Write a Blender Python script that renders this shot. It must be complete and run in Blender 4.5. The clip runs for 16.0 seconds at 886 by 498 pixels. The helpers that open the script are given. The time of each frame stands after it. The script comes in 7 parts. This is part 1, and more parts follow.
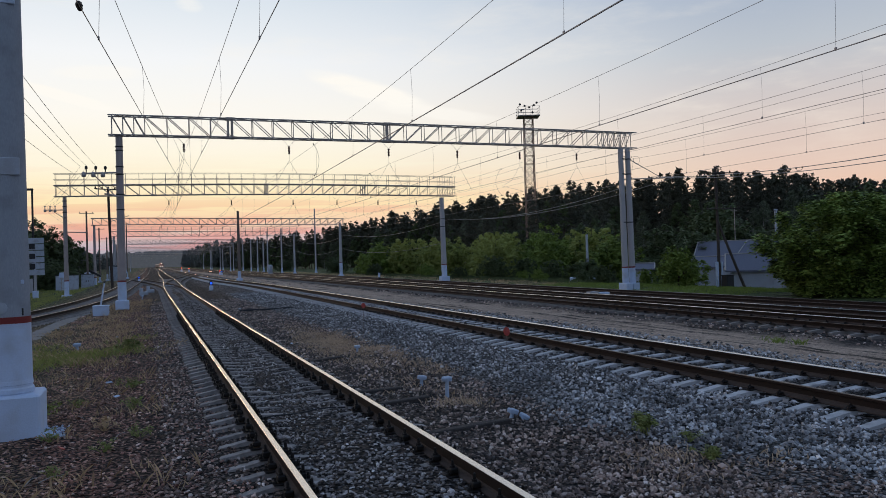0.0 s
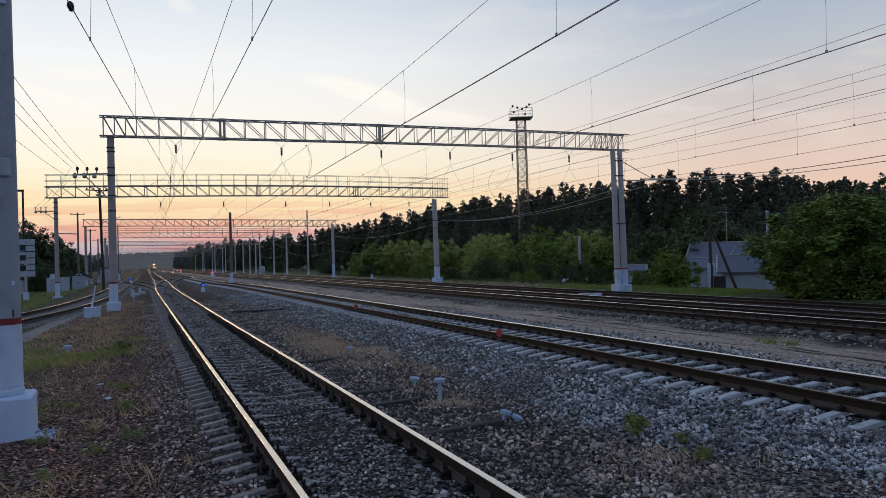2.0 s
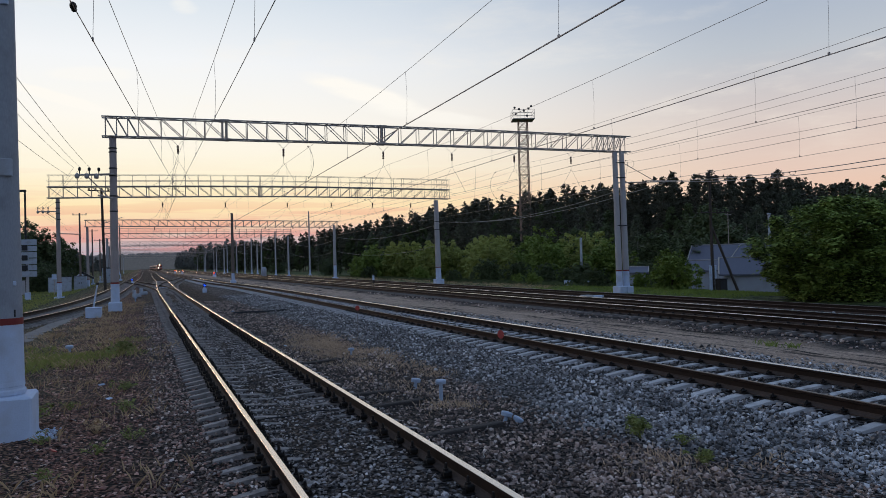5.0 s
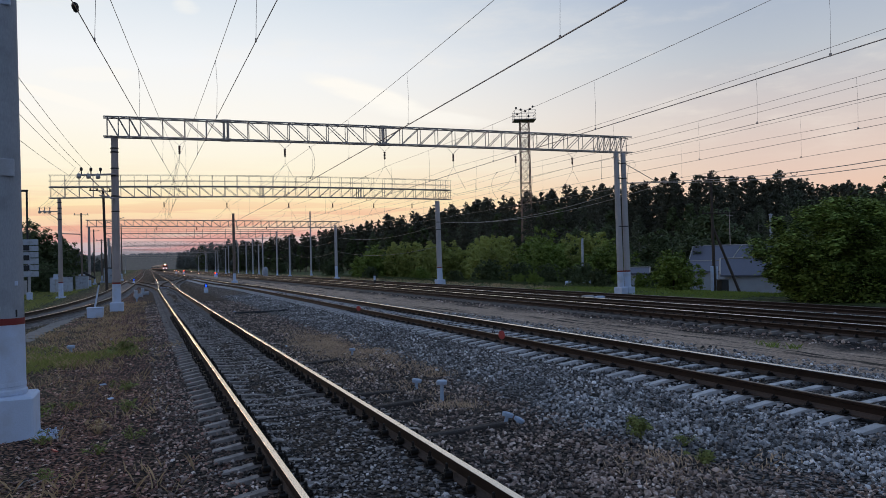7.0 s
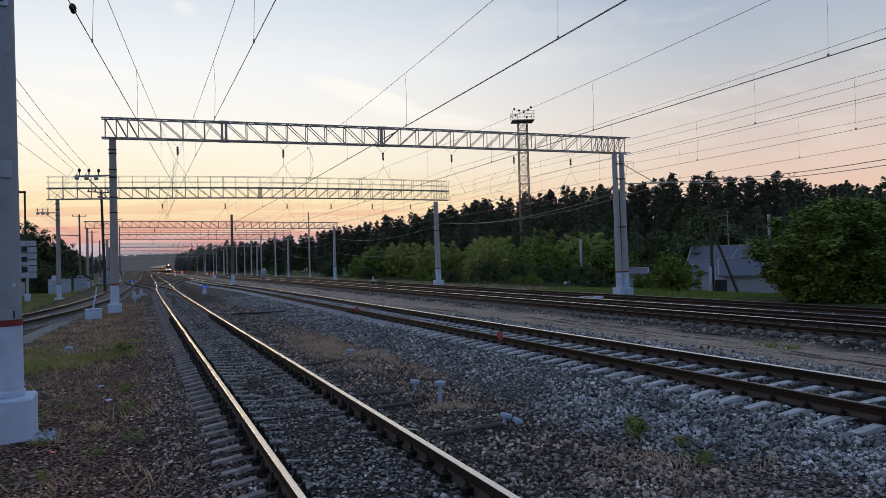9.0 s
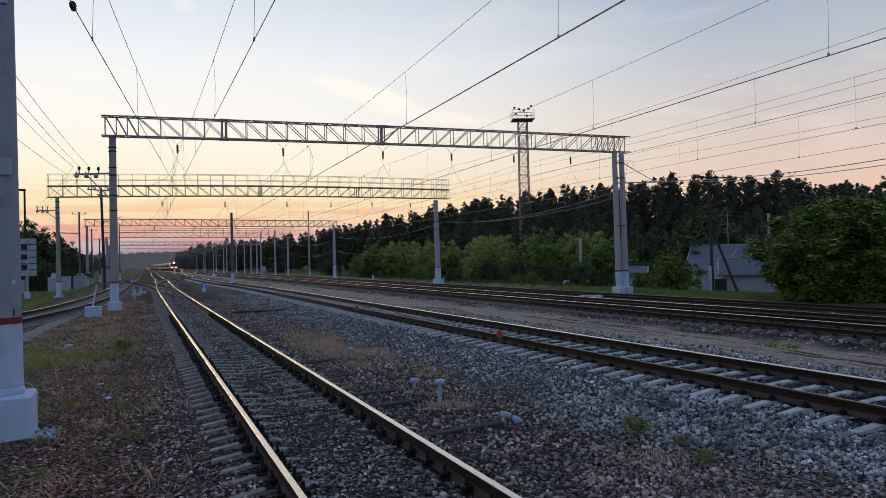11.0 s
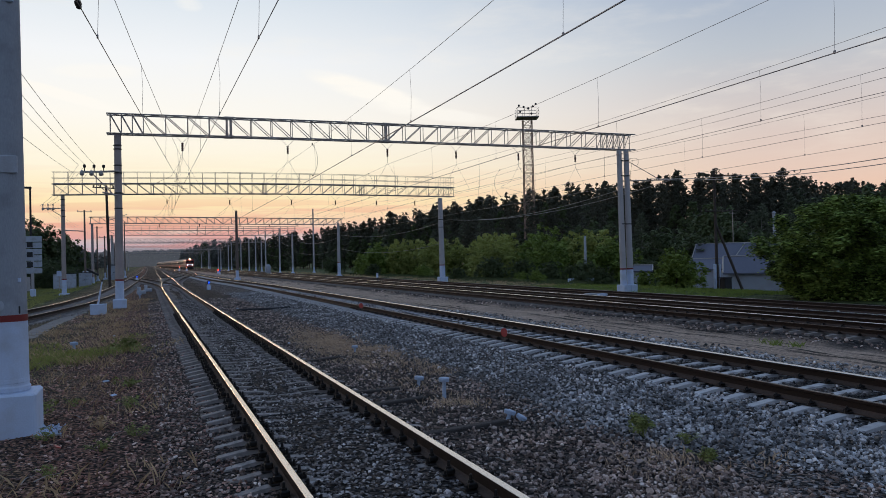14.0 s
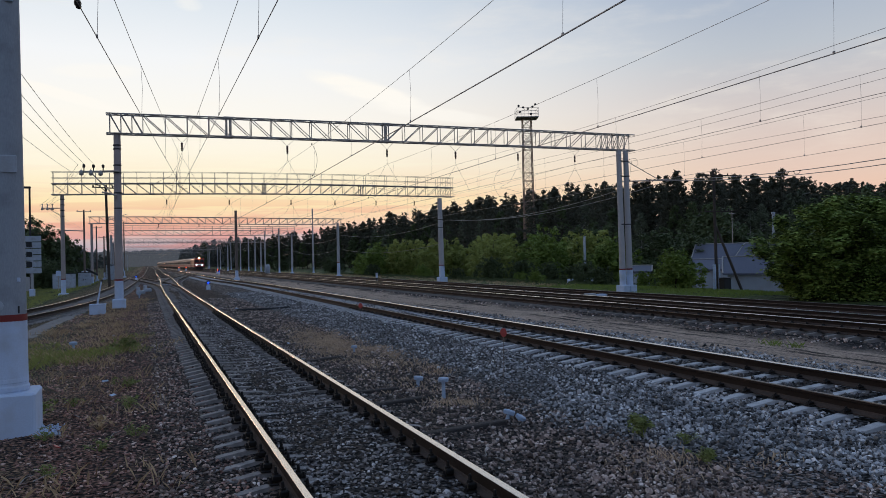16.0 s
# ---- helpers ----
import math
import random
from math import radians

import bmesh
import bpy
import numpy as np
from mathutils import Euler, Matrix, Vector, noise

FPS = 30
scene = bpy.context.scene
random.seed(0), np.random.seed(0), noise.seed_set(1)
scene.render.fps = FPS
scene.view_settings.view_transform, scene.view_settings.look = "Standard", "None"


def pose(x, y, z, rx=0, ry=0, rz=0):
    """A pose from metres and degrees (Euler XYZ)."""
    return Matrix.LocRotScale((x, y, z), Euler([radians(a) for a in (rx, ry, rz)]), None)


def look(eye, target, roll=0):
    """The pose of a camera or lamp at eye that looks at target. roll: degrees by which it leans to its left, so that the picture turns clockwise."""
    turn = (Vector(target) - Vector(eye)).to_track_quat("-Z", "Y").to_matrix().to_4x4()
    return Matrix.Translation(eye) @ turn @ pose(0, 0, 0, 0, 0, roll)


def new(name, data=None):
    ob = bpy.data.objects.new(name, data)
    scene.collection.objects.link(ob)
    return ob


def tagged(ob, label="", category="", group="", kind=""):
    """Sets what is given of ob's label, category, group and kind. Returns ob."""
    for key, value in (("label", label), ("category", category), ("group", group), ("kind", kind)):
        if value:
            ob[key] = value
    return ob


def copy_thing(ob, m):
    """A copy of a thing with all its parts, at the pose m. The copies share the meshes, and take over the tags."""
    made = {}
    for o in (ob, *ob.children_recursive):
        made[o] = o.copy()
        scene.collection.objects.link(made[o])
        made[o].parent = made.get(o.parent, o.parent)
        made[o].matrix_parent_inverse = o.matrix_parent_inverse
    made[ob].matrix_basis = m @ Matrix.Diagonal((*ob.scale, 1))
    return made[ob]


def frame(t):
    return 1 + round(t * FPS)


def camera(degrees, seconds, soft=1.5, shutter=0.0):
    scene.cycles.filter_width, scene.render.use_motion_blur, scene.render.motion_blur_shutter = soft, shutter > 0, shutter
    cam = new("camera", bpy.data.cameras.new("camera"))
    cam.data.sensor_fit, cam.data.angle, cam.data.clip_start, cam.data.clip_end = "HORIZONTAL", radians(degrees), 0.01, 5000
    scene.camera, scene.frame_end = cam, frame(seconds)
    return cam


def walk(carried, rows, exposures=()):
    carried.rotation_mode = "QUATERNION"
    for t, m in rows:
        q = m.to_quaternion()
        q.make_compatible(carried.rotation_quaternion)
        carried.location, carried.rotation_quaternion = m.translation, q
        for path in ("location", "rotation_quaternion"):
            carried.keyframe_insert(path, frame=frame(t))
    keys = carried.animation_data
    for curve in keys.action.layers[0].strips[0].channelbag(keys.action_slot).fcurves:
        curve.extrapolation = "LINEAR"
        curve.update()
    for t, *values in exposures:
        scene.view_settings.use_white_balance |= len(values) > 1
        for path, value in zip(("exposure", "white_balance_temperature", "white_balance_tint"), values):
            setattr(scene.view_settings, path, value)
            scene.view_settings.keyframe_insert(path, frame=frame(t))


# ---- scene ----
cam = camera(60.29, 16.0, soft=0.3)
walk(cam, [
    (0, pose(0.000, 0.000, 1.945, 90.643, 1.667, -21.162)),
    (0.5, pose(-0.000, 0.003, 1.944, 90.673, 1.676, -21.334)),
    (1, pose(-0.001, 0.000, 1.945, 90.700, 1.682, -21.470)),
    (1.5, pose(-0.000, -0.004, 1.944, 90.733, 1.664, -21.603)),
    (2, pose(-0.001, -0.003, 1.943, 90.742, 1.660, -21.706)),
    (2.5, pose(-0.003, -0.001, 1.942, 90.771, 1.630, -21.754)),
    (3, pose(-0.002, -0.001, 1.941, 90.791, 1.628, -21.733)),
    (3.5, pose(0.001, 0.001, 1.942, 90.796, 1.589, -21.712)),
    (4, pose(-0.000, 0.005, 1.942, 90.823, 1.580, -21.682)),
    (6.5, pose(0.000, -0.002, 1.944, 90.870, 1.363, -21.491)),
    (7, pose(0.001, -0.003, 1.945, 90.879, 1.422, -21.497)),
    (7.5, pose(0.004, -0.002, 1.944, 90.897, 1.453, -21.504)),
    (8, pose(0.006, -0.006, 1.940, 90.933, 1.450, -21.518)),
    (8.5, pose(0.007, -0.004, 1.941, 90.940, 1.466, -21.548)),
    (9, pose(0.007, -0.003, 1.946, 90.940, 1.496, -21.605)),
    (11.5, pose(0.006, -0.001, 1.945, 90.818, 1.337, -21.596)),
    (12, pose(0.006, -0.005, 1.945, 90.802, 1.338, -21.516)),
    (12.5, pose(0.007, -0.005, 1.942, 90.791, 1.334, -21.448)),
    (13, pose(0.008, -0.002, 1.943, 90.758, 1.317, -21.386)),
    (13.5, pose(0.007, -0.001, 1.943, 90.725, 1.336, -21.334)),
    (14, pose(0.006, 0.002, 1.944, 90.690, 1.331, -21.296)),
    (14.5, pose(0.008, 0.002, 1.943, 90.682, 1.333, -21.277)),
    (15, pose(0.007, 0.001, 1.942, 90.699, 1.324, -21.285)),
    (15.5, pose(0.005, -0.002, 1.942, 90.704, 1.292, -21.312)),
    (16, pose(0.006, 0.000, 1.942, 90.705, 1.280, -21.335)),
])

# ---------------------------------------------------------------- sky and sun
SUN_AZ = radians(-5.0)          # the sun sets almost along the track, behind cloud


def lin(r, g, b):
    return tuple(((c / 255 + 0.055) / 1.055) ** 2.4 if c > 10 else c / 255 / 12.92 for c in (r, g, b)) + (1.0,)


def ramp_node(nt, stops, interp="LINEAR"):
    n = nt.nodes.new("ShaderNodeValToRGB")
    n.color_ramp.interpolation = interp
    el = n.color_ramp.elements
    el[0].position, el[0].color = stops[0]
    el[1].position, el[1].color = stops[-1]
    for p, c in stops[1:-1]:
        e = el.new(p)
        e.color = c
    return n


WISPS = [(0.2883, 0.2293, 0.0978, 0.0179, -0.211, 0.95), (-0.0828, 0.2026, 0.075, 0.0085, -0.266, 1.0), (-0.0483, 0.2342, 0.0607, 0.0114, 0.048, 0.45), (0.3856, 0.2035, 0.1268, 0.0114, -0.067, 0.6), (0.0562, 0.3262, 0.0193, 0.0114, -0.055, 0.4)]


def build_world():
    w = bpy.data.worlds.new("sunset_sky")
    w.use_nodes = True
    scene.world = w
    nt = w.node_tree
    nd, ln = nt.nodes, nt.links
    nd.clear()
    tc = nd.new("ShaderNodeTexCoord")
    sep = nd.new("ShaderNodeSeparateXYZ")
    ln.new(tc.outputs["Generated"], sep.inputs[0])
    # towards the sun: warm horizon under thin cloud
    near = ramp_node(nt, [(0.0, lin(158, 160, 174)), (0.022, lin(190, 178, 188)), (0.036, lin(222, 190, 184)), (0.052, lin(248, 210, 176)),
                          (0.075, lin(255, 232, 184)), (0.12, lin(255, 246, 220)), (0.18, lin(254, 250, 241)), (0.25, lin(245, 247, 249)),
                          (0.34, lin(218, 229, 239)), (0.55, lin(166, 190, 217)), (1.0, lin(126, 156, 200))])
    away = ramp_node(nt, [(0.0, lin(180, 160, 166)), (0.03, lin(214, 184, 178)), (0.055, lin(238, 198, 172)), (0.1, lin(230, 203, 188)), (0.16, lin(216, 203, 198)),
                          (0.24, lin(189, 196, 205)), (0.34, lin(158, 175, 200)), (0.55, lin(140, 162, 194)), (1.0, lin(120, 150, 194))])
    for n in (near, away):
        ln.new(sep.outputs["Z"], n.inputs["Fac"])
    dot = nd.new("ShaderNodeVectorMath")
    dot.operation = "DOT_PRODUCT"
    ln.new(tc.outputs["Generated"], dot.inputs[0])
    dot.inputs[1].default_value = (math.sin(SUN_AZ), math.cos(SUN_AZ), 0.0)
    side = nd.new("ShaderNodeMapRange")
    side.interpolation_type = "SMOOTHSTEP"
    side.inputs["From Min"].default_value, side.inputs["From Max"].default_value = 0.62, 0.995
    ln.new(dot.outputs["Value"], side.inputs["Value"])
    mix = nd.new("ShaderNodeMix")
    mix.data_type = "RGBA"
    ln.new(side.outputs["Result"], mix.inputs["Factor"])
    ln.new(away.outputs["Color"], mix.inputs["A"])
    ln.new(near.outputs["Color"], mix.inputs["B"])
    # streaks of red cloud low down, white wisps higher up
    mp = nd.new("ShaderNodeMapping")
    mp.inputs["Scale"].default_value = (3.0, 3.0, 55.0)
    ln.new(tc.outputs["Generated"], mp.inputs["Vector"])
    nz = nd.new("ShaderNodeTexNoise")
    nz.inputs["Scale"].default_value, nz.inputs["Detail"].default_value = 1.6, 6.0
    ln.new(mp.outputs["Vector"], nz.inputs["Vector"])
    cl = nd.new("ShaderNodeMapRange")
    cl.interpolation_type = "SMOOTHSTEP"
    cl.inputs["From Min"].default_value, cl.inputs["From Max"].default_value = 0.49, 0.59
    ln.new(nz.outputs["Fac"], cl.inputs["Value"])
    low = ramp_node(nt, [(0.0, (1, 1, 1, 1)), (0.05, (1, 1, 1, 1)), (0.085, (0.25, 0.25, 0.25, 1)), (0.14, (0, 0, 0, 1))])
    ln.new(sep.outputs["Z"], low.inputs["Fac"])
    m1 = nd.new("ShaderNodeMath")
    m1.operation = "MULTIPLY"
    ln.new(cl.outputs["Result"], m1.inputs[0])
    ln.new(low.outputs["Color"], m1.inputs[1])
    m1b = nd.new("ShaderNodeMath")
    m1b.operation = "MULTIPLY"
    ln.new(m1.outputs[0], m1b.inputs[0])
    ln.new(side.outputs["Result"], m1b.inputs[1])
    m1c = nd.new("ShaderNodeMath")
    m1c.operation = "MULTIPLY"
    m1c.inputs[1].default_value = 0.48
    ln.new(m1b.outputs[0], m1c.inputs[0])
    red = nd.new("ShaderNodeMix")
    red.data_type = "RGBA"
    ln.new(m1c.outputs[0], red.inputs["Factor"])
    ln.new(mix.outputs["Result"], red.inputs["A"])
    red.inputs["B"].default_value = lin(232, 142, 128)
    mp2 = nd.new("ShaderNodeMapping")
    mp2.inputs["Scale"].default_value = (2.2, 2.2, 9.0)
    mp2.inputs["Rotation"].default_value = (0.0, 0.22, 0.0)
    ln.new(tc.outputs["Generated"], mp2.inputs["Vector"])
    nz2 = nd.new("ShaderNodeTexNoise")
    nz2.inputs["Scale"].default_value, nz2.inputs["Detail"].default_value, nz2.inputs["Roughness"].default_value = 1.9, 7.0, 0.62
    ln.new(mp2.outputs["Vector"], nz2.inputs["Vector"])
    cl2 = nd.new("ShaderNodeMapRange")
    cl2.interpolation_type = "SMOOTHSTEP"
    cl2.inputs["From Min"].default_value, cl2.inputs["From Max"].default_value, cl2.inputs["To Max"].default_value = 0.50, 0.78, 0.55
    ln.new(nz2.outputs["Fac"], cl2.inputs["Value"])
    high = ramp_node(nt, [(0.0, (0, 0, 0, 1)), (0.08, (0, 0, 0, 1)), (0.16, (1, 1, 1, 1)), (0.3, (0.5, 0.5, 0.5, 1)), (0.6, (0.1, 0.1, 0.1, 1)), (1.0, (0.1, 0.1, 0.1, 1))])
    ln.new(sep.outputs["Z"], high.inputs["Fac"])
    m2 = nd.new("ShaderNodeMath")
    m2.operation = "MULTIPLY"
    ln.new(cl2.outputs["Result"], m2.inputs[0])
    ln.new(high.outputs["Color"], m2.inputs[1])
    wisp = nd.new("ShaderNodeMix")
    wisp.data_type = "RGBA"
    ln.new(m2.outputs[0], wisp.inputs["Factor"])
    ln.new(red.outputs["Result"], wisp.inputs["A"])
    wisp.inputs["B"].default_value = lin(255, 246, 232)
    # single feathered clouds: (across, up) of the middle as tangents, half sizes, slope, strength
    across, above = nd.new("ShaderNodeMath"), nd.new("ShaderNodeMath")
    for n, o in ((across, "X"), (above, "Z")):
        n.operation = "DIVIDE"
        ln.new(sep.outputs[o], n.inputs[0])
        ln.new(sep.outputs["Y"], n.inputs[1])
    ragged = nd.new("ShaderNodeTexNoise")
    ragged.inputs["Scale"].default_value, ragged.inputs["Detail"].default_value = 9.0, 7.0
    ln.new(mp2.outputs["Vector"], ragged.inputs["Vector"])
    ahead = nd.new("ShaderNodeMath")
    ahead.operation = "GREATER_THAN"
    ln.new(sep.outputs["Y"], ahead.inputs[0])
    ahead.inputs[1].default_value = 0.1
    sky = wisp.outputs["Result"]

    def op(kind, a, b, c=None):
        n = nd.new("ShaderNodeMath")
        n.operation = kind
        for i, q in enumerate((a, b, c)):
            if q is None:
                continue
            if isinstance(q, (int, float)):
                n.inputs[i].default_value = q
            else:
                ln.new(q, n.inputs[i])
        return n.outputs[0]
    for u0, v0, a, b, slope, k in WISPS:
        du = op("SUBTRACT", across.outputs[0], u0)
        dv = op("SUBTRACT", op("SUBTRACT", above.outputs[0], v0), op("MULTIPLY", du, slope))
        r2 = op("ADD", op("POWER", op("DIVIDE", op("ABSOLUTE", du, 0), a), 2.0), op("POWER", op("DIVIDE", op("ABSOLUTE", dv, 0), b), 2.0))
        soft = op("MULTIPLY", op("SUBTRACT", 1.0, op("MINIMUM", r2, 1.0)), op("MULTIPLY", ragged.outputs["Fac"], 2.7))
        soft = op("MULTIPLY", op("MINIMUM", op("POWER", soft, 1.4), 1.0), op("MULTIPLY", ahead.outputs[0], k))
        mx = nd.new("ShaderNodeMix")
        mx.data_type = "RGBA"
        ln.new(soft, mx.inputs["Factor"])
        ln.new(sky, mx.inputs["A"])
        mx.inputs["B"].default_value = lin(255, 251, 243)
        sky = mx.outputs["Result"]
    # the sky opposite the sunset is already dim
    dusk = nd.new("ShaderNodeMapRange")
    dusk.interpolation_type = "SMOOTHSTEP"
    dusk.inputs["From Min"].default_value, dusk.inputs["From Max"].default_value = -0.7, 0.5
    dusk.inputs["To Min"].default_value, dusk.inputs["To Max"].default_value = 0.0, 1.0
    ln.new(dot.outputs["Value"], dusk.inputs["Value"])
    behind = ramp_node(nt, [(0.0, lin(138, 147, 170)), (0.1, lin(150, 162, 187)), (0.3, lin(150, 168, 198)), (1.0, lin(116, 145, 188))])
    ln.new(sep.outputs["Z"], behind.inputs["Fac"])
    fall = nd.new("ShaderNodeMix")
    fall.data_type = "RGBA"
    ln.new(dusk.outputs["Result"], fall.inputs["Factor"])
    ln.new(behind.outputs["Color"], fall.inputs["A"])
    ln.new(sky, fall.inputs["B"])
    sky = fall.outputs["Result"]
    bg = nd.new("ShaderNodeBackground")
    ln.new(sky, bg.inputs["Color"])
    out = nd.new("ShaderNodeOutputWorld")
    ln.new(bg.outputs[0], out.inputs["Surface"])


build_world()
sun_data = bpy.data.lights.new("sun", "SUN")
sun_data.energy, sun_data.angle, sun_data.color = 0.2, radians(8), (1.0, 0.6, 0.38)
sun = new("sun", sun_data)
sun.matrix_world = look((200 * math.sin(SUN_AZ), 200 * math.cos(SUN_AZ), 14), (0, 0, 0))
scene.view_settings.exposure = 0.0


# ---------------------------------------------------------------- materials
def mat(name, col, rough=0.8, metal=0.0, var=0.25, scale=6.0, fine=60.0, bump=0.15, spec=0.3, random_obj=0.0, island=0.0, streak=None, dirt=None):
    """A surface with variation at two scales, fine relief, and a little change from piece to piece. dirt: (colour, amount, scale)."""
    m = bpy.data.materials.new(name)
    m.use_nodes = True
    nt = m.node_tree
    nd, ln = nt.nodes, nt.links
    b = nd["Principled BSDF"]
    b.inputs["Metallic"].default_value, b.inputs["Specular IOR Level"].default_value = metal, spec
    tc = nd.new("ShaderNodeTexCoord")
    vec = tc.outputs["Object"]
    if streak:
        mp = nd.new("ShaderNodeMapping")
        mp.inputs["Scale"].default_value = streak
        ln.new(vec, mp.inputs["Vector"])
        vec = mp.outputs["Vector"]
    n1, n2 = nd.new("ShaderNodeTexNoise"), nd.new("ShaderNodeTexNoise")
    for n, s in ((n1, scale), (n2, fine)):
        n.inputs["Scale"].default_value, n.inputs["Detail"].default_value = s, 5.0
        ln.new(vec, n.inputs["Vector"])
    add = nd.new("ShaderNodeMath")
    add.operation = "ADD"
    ln.new(n1.outputs["Fac"], add.inputs[0])
    ln.new(n2.outputs["Fac"], add.inputs[1])
    last = add.outputs[0]
    spread = 0.5
    if random_obj or island:
        src = nd.new("ShaderNodeObjectInfo" if random_obj else "ShaderNodeNewGeometry")
        k = nd.new("ShaderNodeMath")
        k.operation = "MULTIPLY_ADD"
        ln.new(src.outputs["Random" if random_obj else "Random Per Island"], k.inputs[0])
        k.inputs[1].default_value = random_obj or island
        ln.new(last, k.inputs[2])
        last = k.outputs[0]
        spread += (random_obj or island) / 2
    mr = nd.new("ShaderNodeMapRange")
    mid = 1.0 + (random_obj or island) / 2
    mr.inputs["From Min"].default_value, mr.inputs["From Max"].default_value = mid - spread, mid + spread
    mr.inputs["To Min"].default_value, mr.inputs["To Max"].default_value = 1 - var, 1 + var
    ln.new(last, mr.inputs["Value"])
    hsv = nd.new("ShaderNodeHueSaturation")
    hsv.inputs["Color"].default_value = (*col, 1)
    ln.new(mr.outputs["Result"], hsv.inputs["Value"])
    colour = hsv.outputs["Color"]
    if dirt:
        n3 = nd.new("ShaderNodeTexNoise")
        n3.inputs["Scale"].default_value, n3.inputs["Detail"].default_value = dirt[2], 6.0
        ln.new(tc.outputs["Object"], n3.inputs["Vector"])
        m3 = nd.new("ShaderNodeMapRange")
        m3.inputs["From Min"].default_value, m3.inputs["From Max"].default_value, m3.inputs["To Max"].default_value = 0.5, 0.72, dirt[1]
        ln.new(n3.outputs["Fac"], m3.inputs["Value"])
        mx = nd.new("ShaderNodeMix")
        mx.data_type = "RGBA"
        ln.new(m3.outputs["Result"], mx.inputs["Factor"])
        ln.new(colour, mx.inputs["A"])
        mx.inputs["B"].default_value = (*dirt[0], 1)
        colour = mx.outputs["Result"]
    ln.new(colour, b.inputs["Base Color"])
    rr = nd.new("ShaderNodeMapRange")
    rr.inputs["To Min"].default_value, rr.inputs["To Max"].default_value = max(0.03, rough - 0.12), min(1, rough + 0.12)
    ln.new(n1.outputs["Fac"], rr.inputs["Value"])
    ln.new(rr.outputs["Result"], b.inputs["Roughness"])
    if bump:
        bp = nd.new("ShaderNodeBump")
        bp.inputs["Strength"].default_value, bp.inputs["Distance"].default_value = bump, 0.02
        ln.new(n2.outputs["Fac"], bp.inputs["Height"])
        ln.new(bp.outputs["Normal"], b.inputs["Normal"])
    return m


def leaf_mat(name, dark, light, rough=0.6, lo=0.3, thin=0.12, own=0.35):
    """Foliage: each leaf takes its own shade between two greens and lets some light through."""
    m = bpy.data.materials.new(name)
    m.use_nodes = True
    nt = m.node_tree
    nd, ln = nt.nodes, nt.links
    b = nd["Principled BSDF"]
    geo, oi = nd.new("ShaderNodeNewGeometry"), nd.new("ShaderNodeObjectInfo")
    tc = nd.new("ShaderNodeTexCoord")
    nz = nd.new("ShaderNodeTexNoise")
    nz.inputs["Scale"].default_value = 0.6
    ln.new(tc.outputs["Object"], nz.inputs["Vector"])
    a = nd.new("ShaderNodeMath")
    a.operation = "MULTIPLY_ADD"
    ln.new(geo.outputs["Random Per Island"], a.inputs[0])
    a.inputs[1].default_value = 0.5
    ln.new(nz.outputs["Fac"], a.inputs[2])
    a2 = nd.new("ShaderNodeMath")
    a2.operation = "MULTIPLY_ADD"
    ln.new(oi.outputs["Random"], a2.inputs[0])
    a2.inputs[1].default_value = own
    ln.new(a.outputs[0], a2.inputs[2])
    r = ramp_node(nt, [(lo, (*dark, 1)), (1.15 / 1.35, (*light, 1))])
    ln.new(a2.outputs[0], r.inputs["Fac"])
    ln.new(r.outputs["Color"], b.inputs["Base Color"])
    b.inputs["Roughness"].default_value, b.inputs["Specular IOR Level"].default_value = rough, 0.1
    tr = nd.new("ShaderNodeBsdfTranslucent")
    ln.new(r.outputs["Color"], tr.inputs["Color"])
    ms = nd.new("ShaderNodeMixShader")
    ms.inputs["Fac"].default_value = thin
    ln.new(b.outputs[0], ms.inputs[1])
    ln.new(tr.outputs[0], ms.inputs[2])
    ln.new(ms.outputs[0], nd["Material Output"].inputs["Surface"])
    return m


def glow(name, col, strength):
    m = bpy.data.materials.new(name)
    m.use_nodes = True
    b = m.node_tree.nodes["Principled BSDF"]
    b.inputs["Base Color"].default_value = (*col, 1)
    b.inputs["Emission Color"].default_value, b.inputs["Emission Strength"].default_value = (*col, 1), strength
    return m


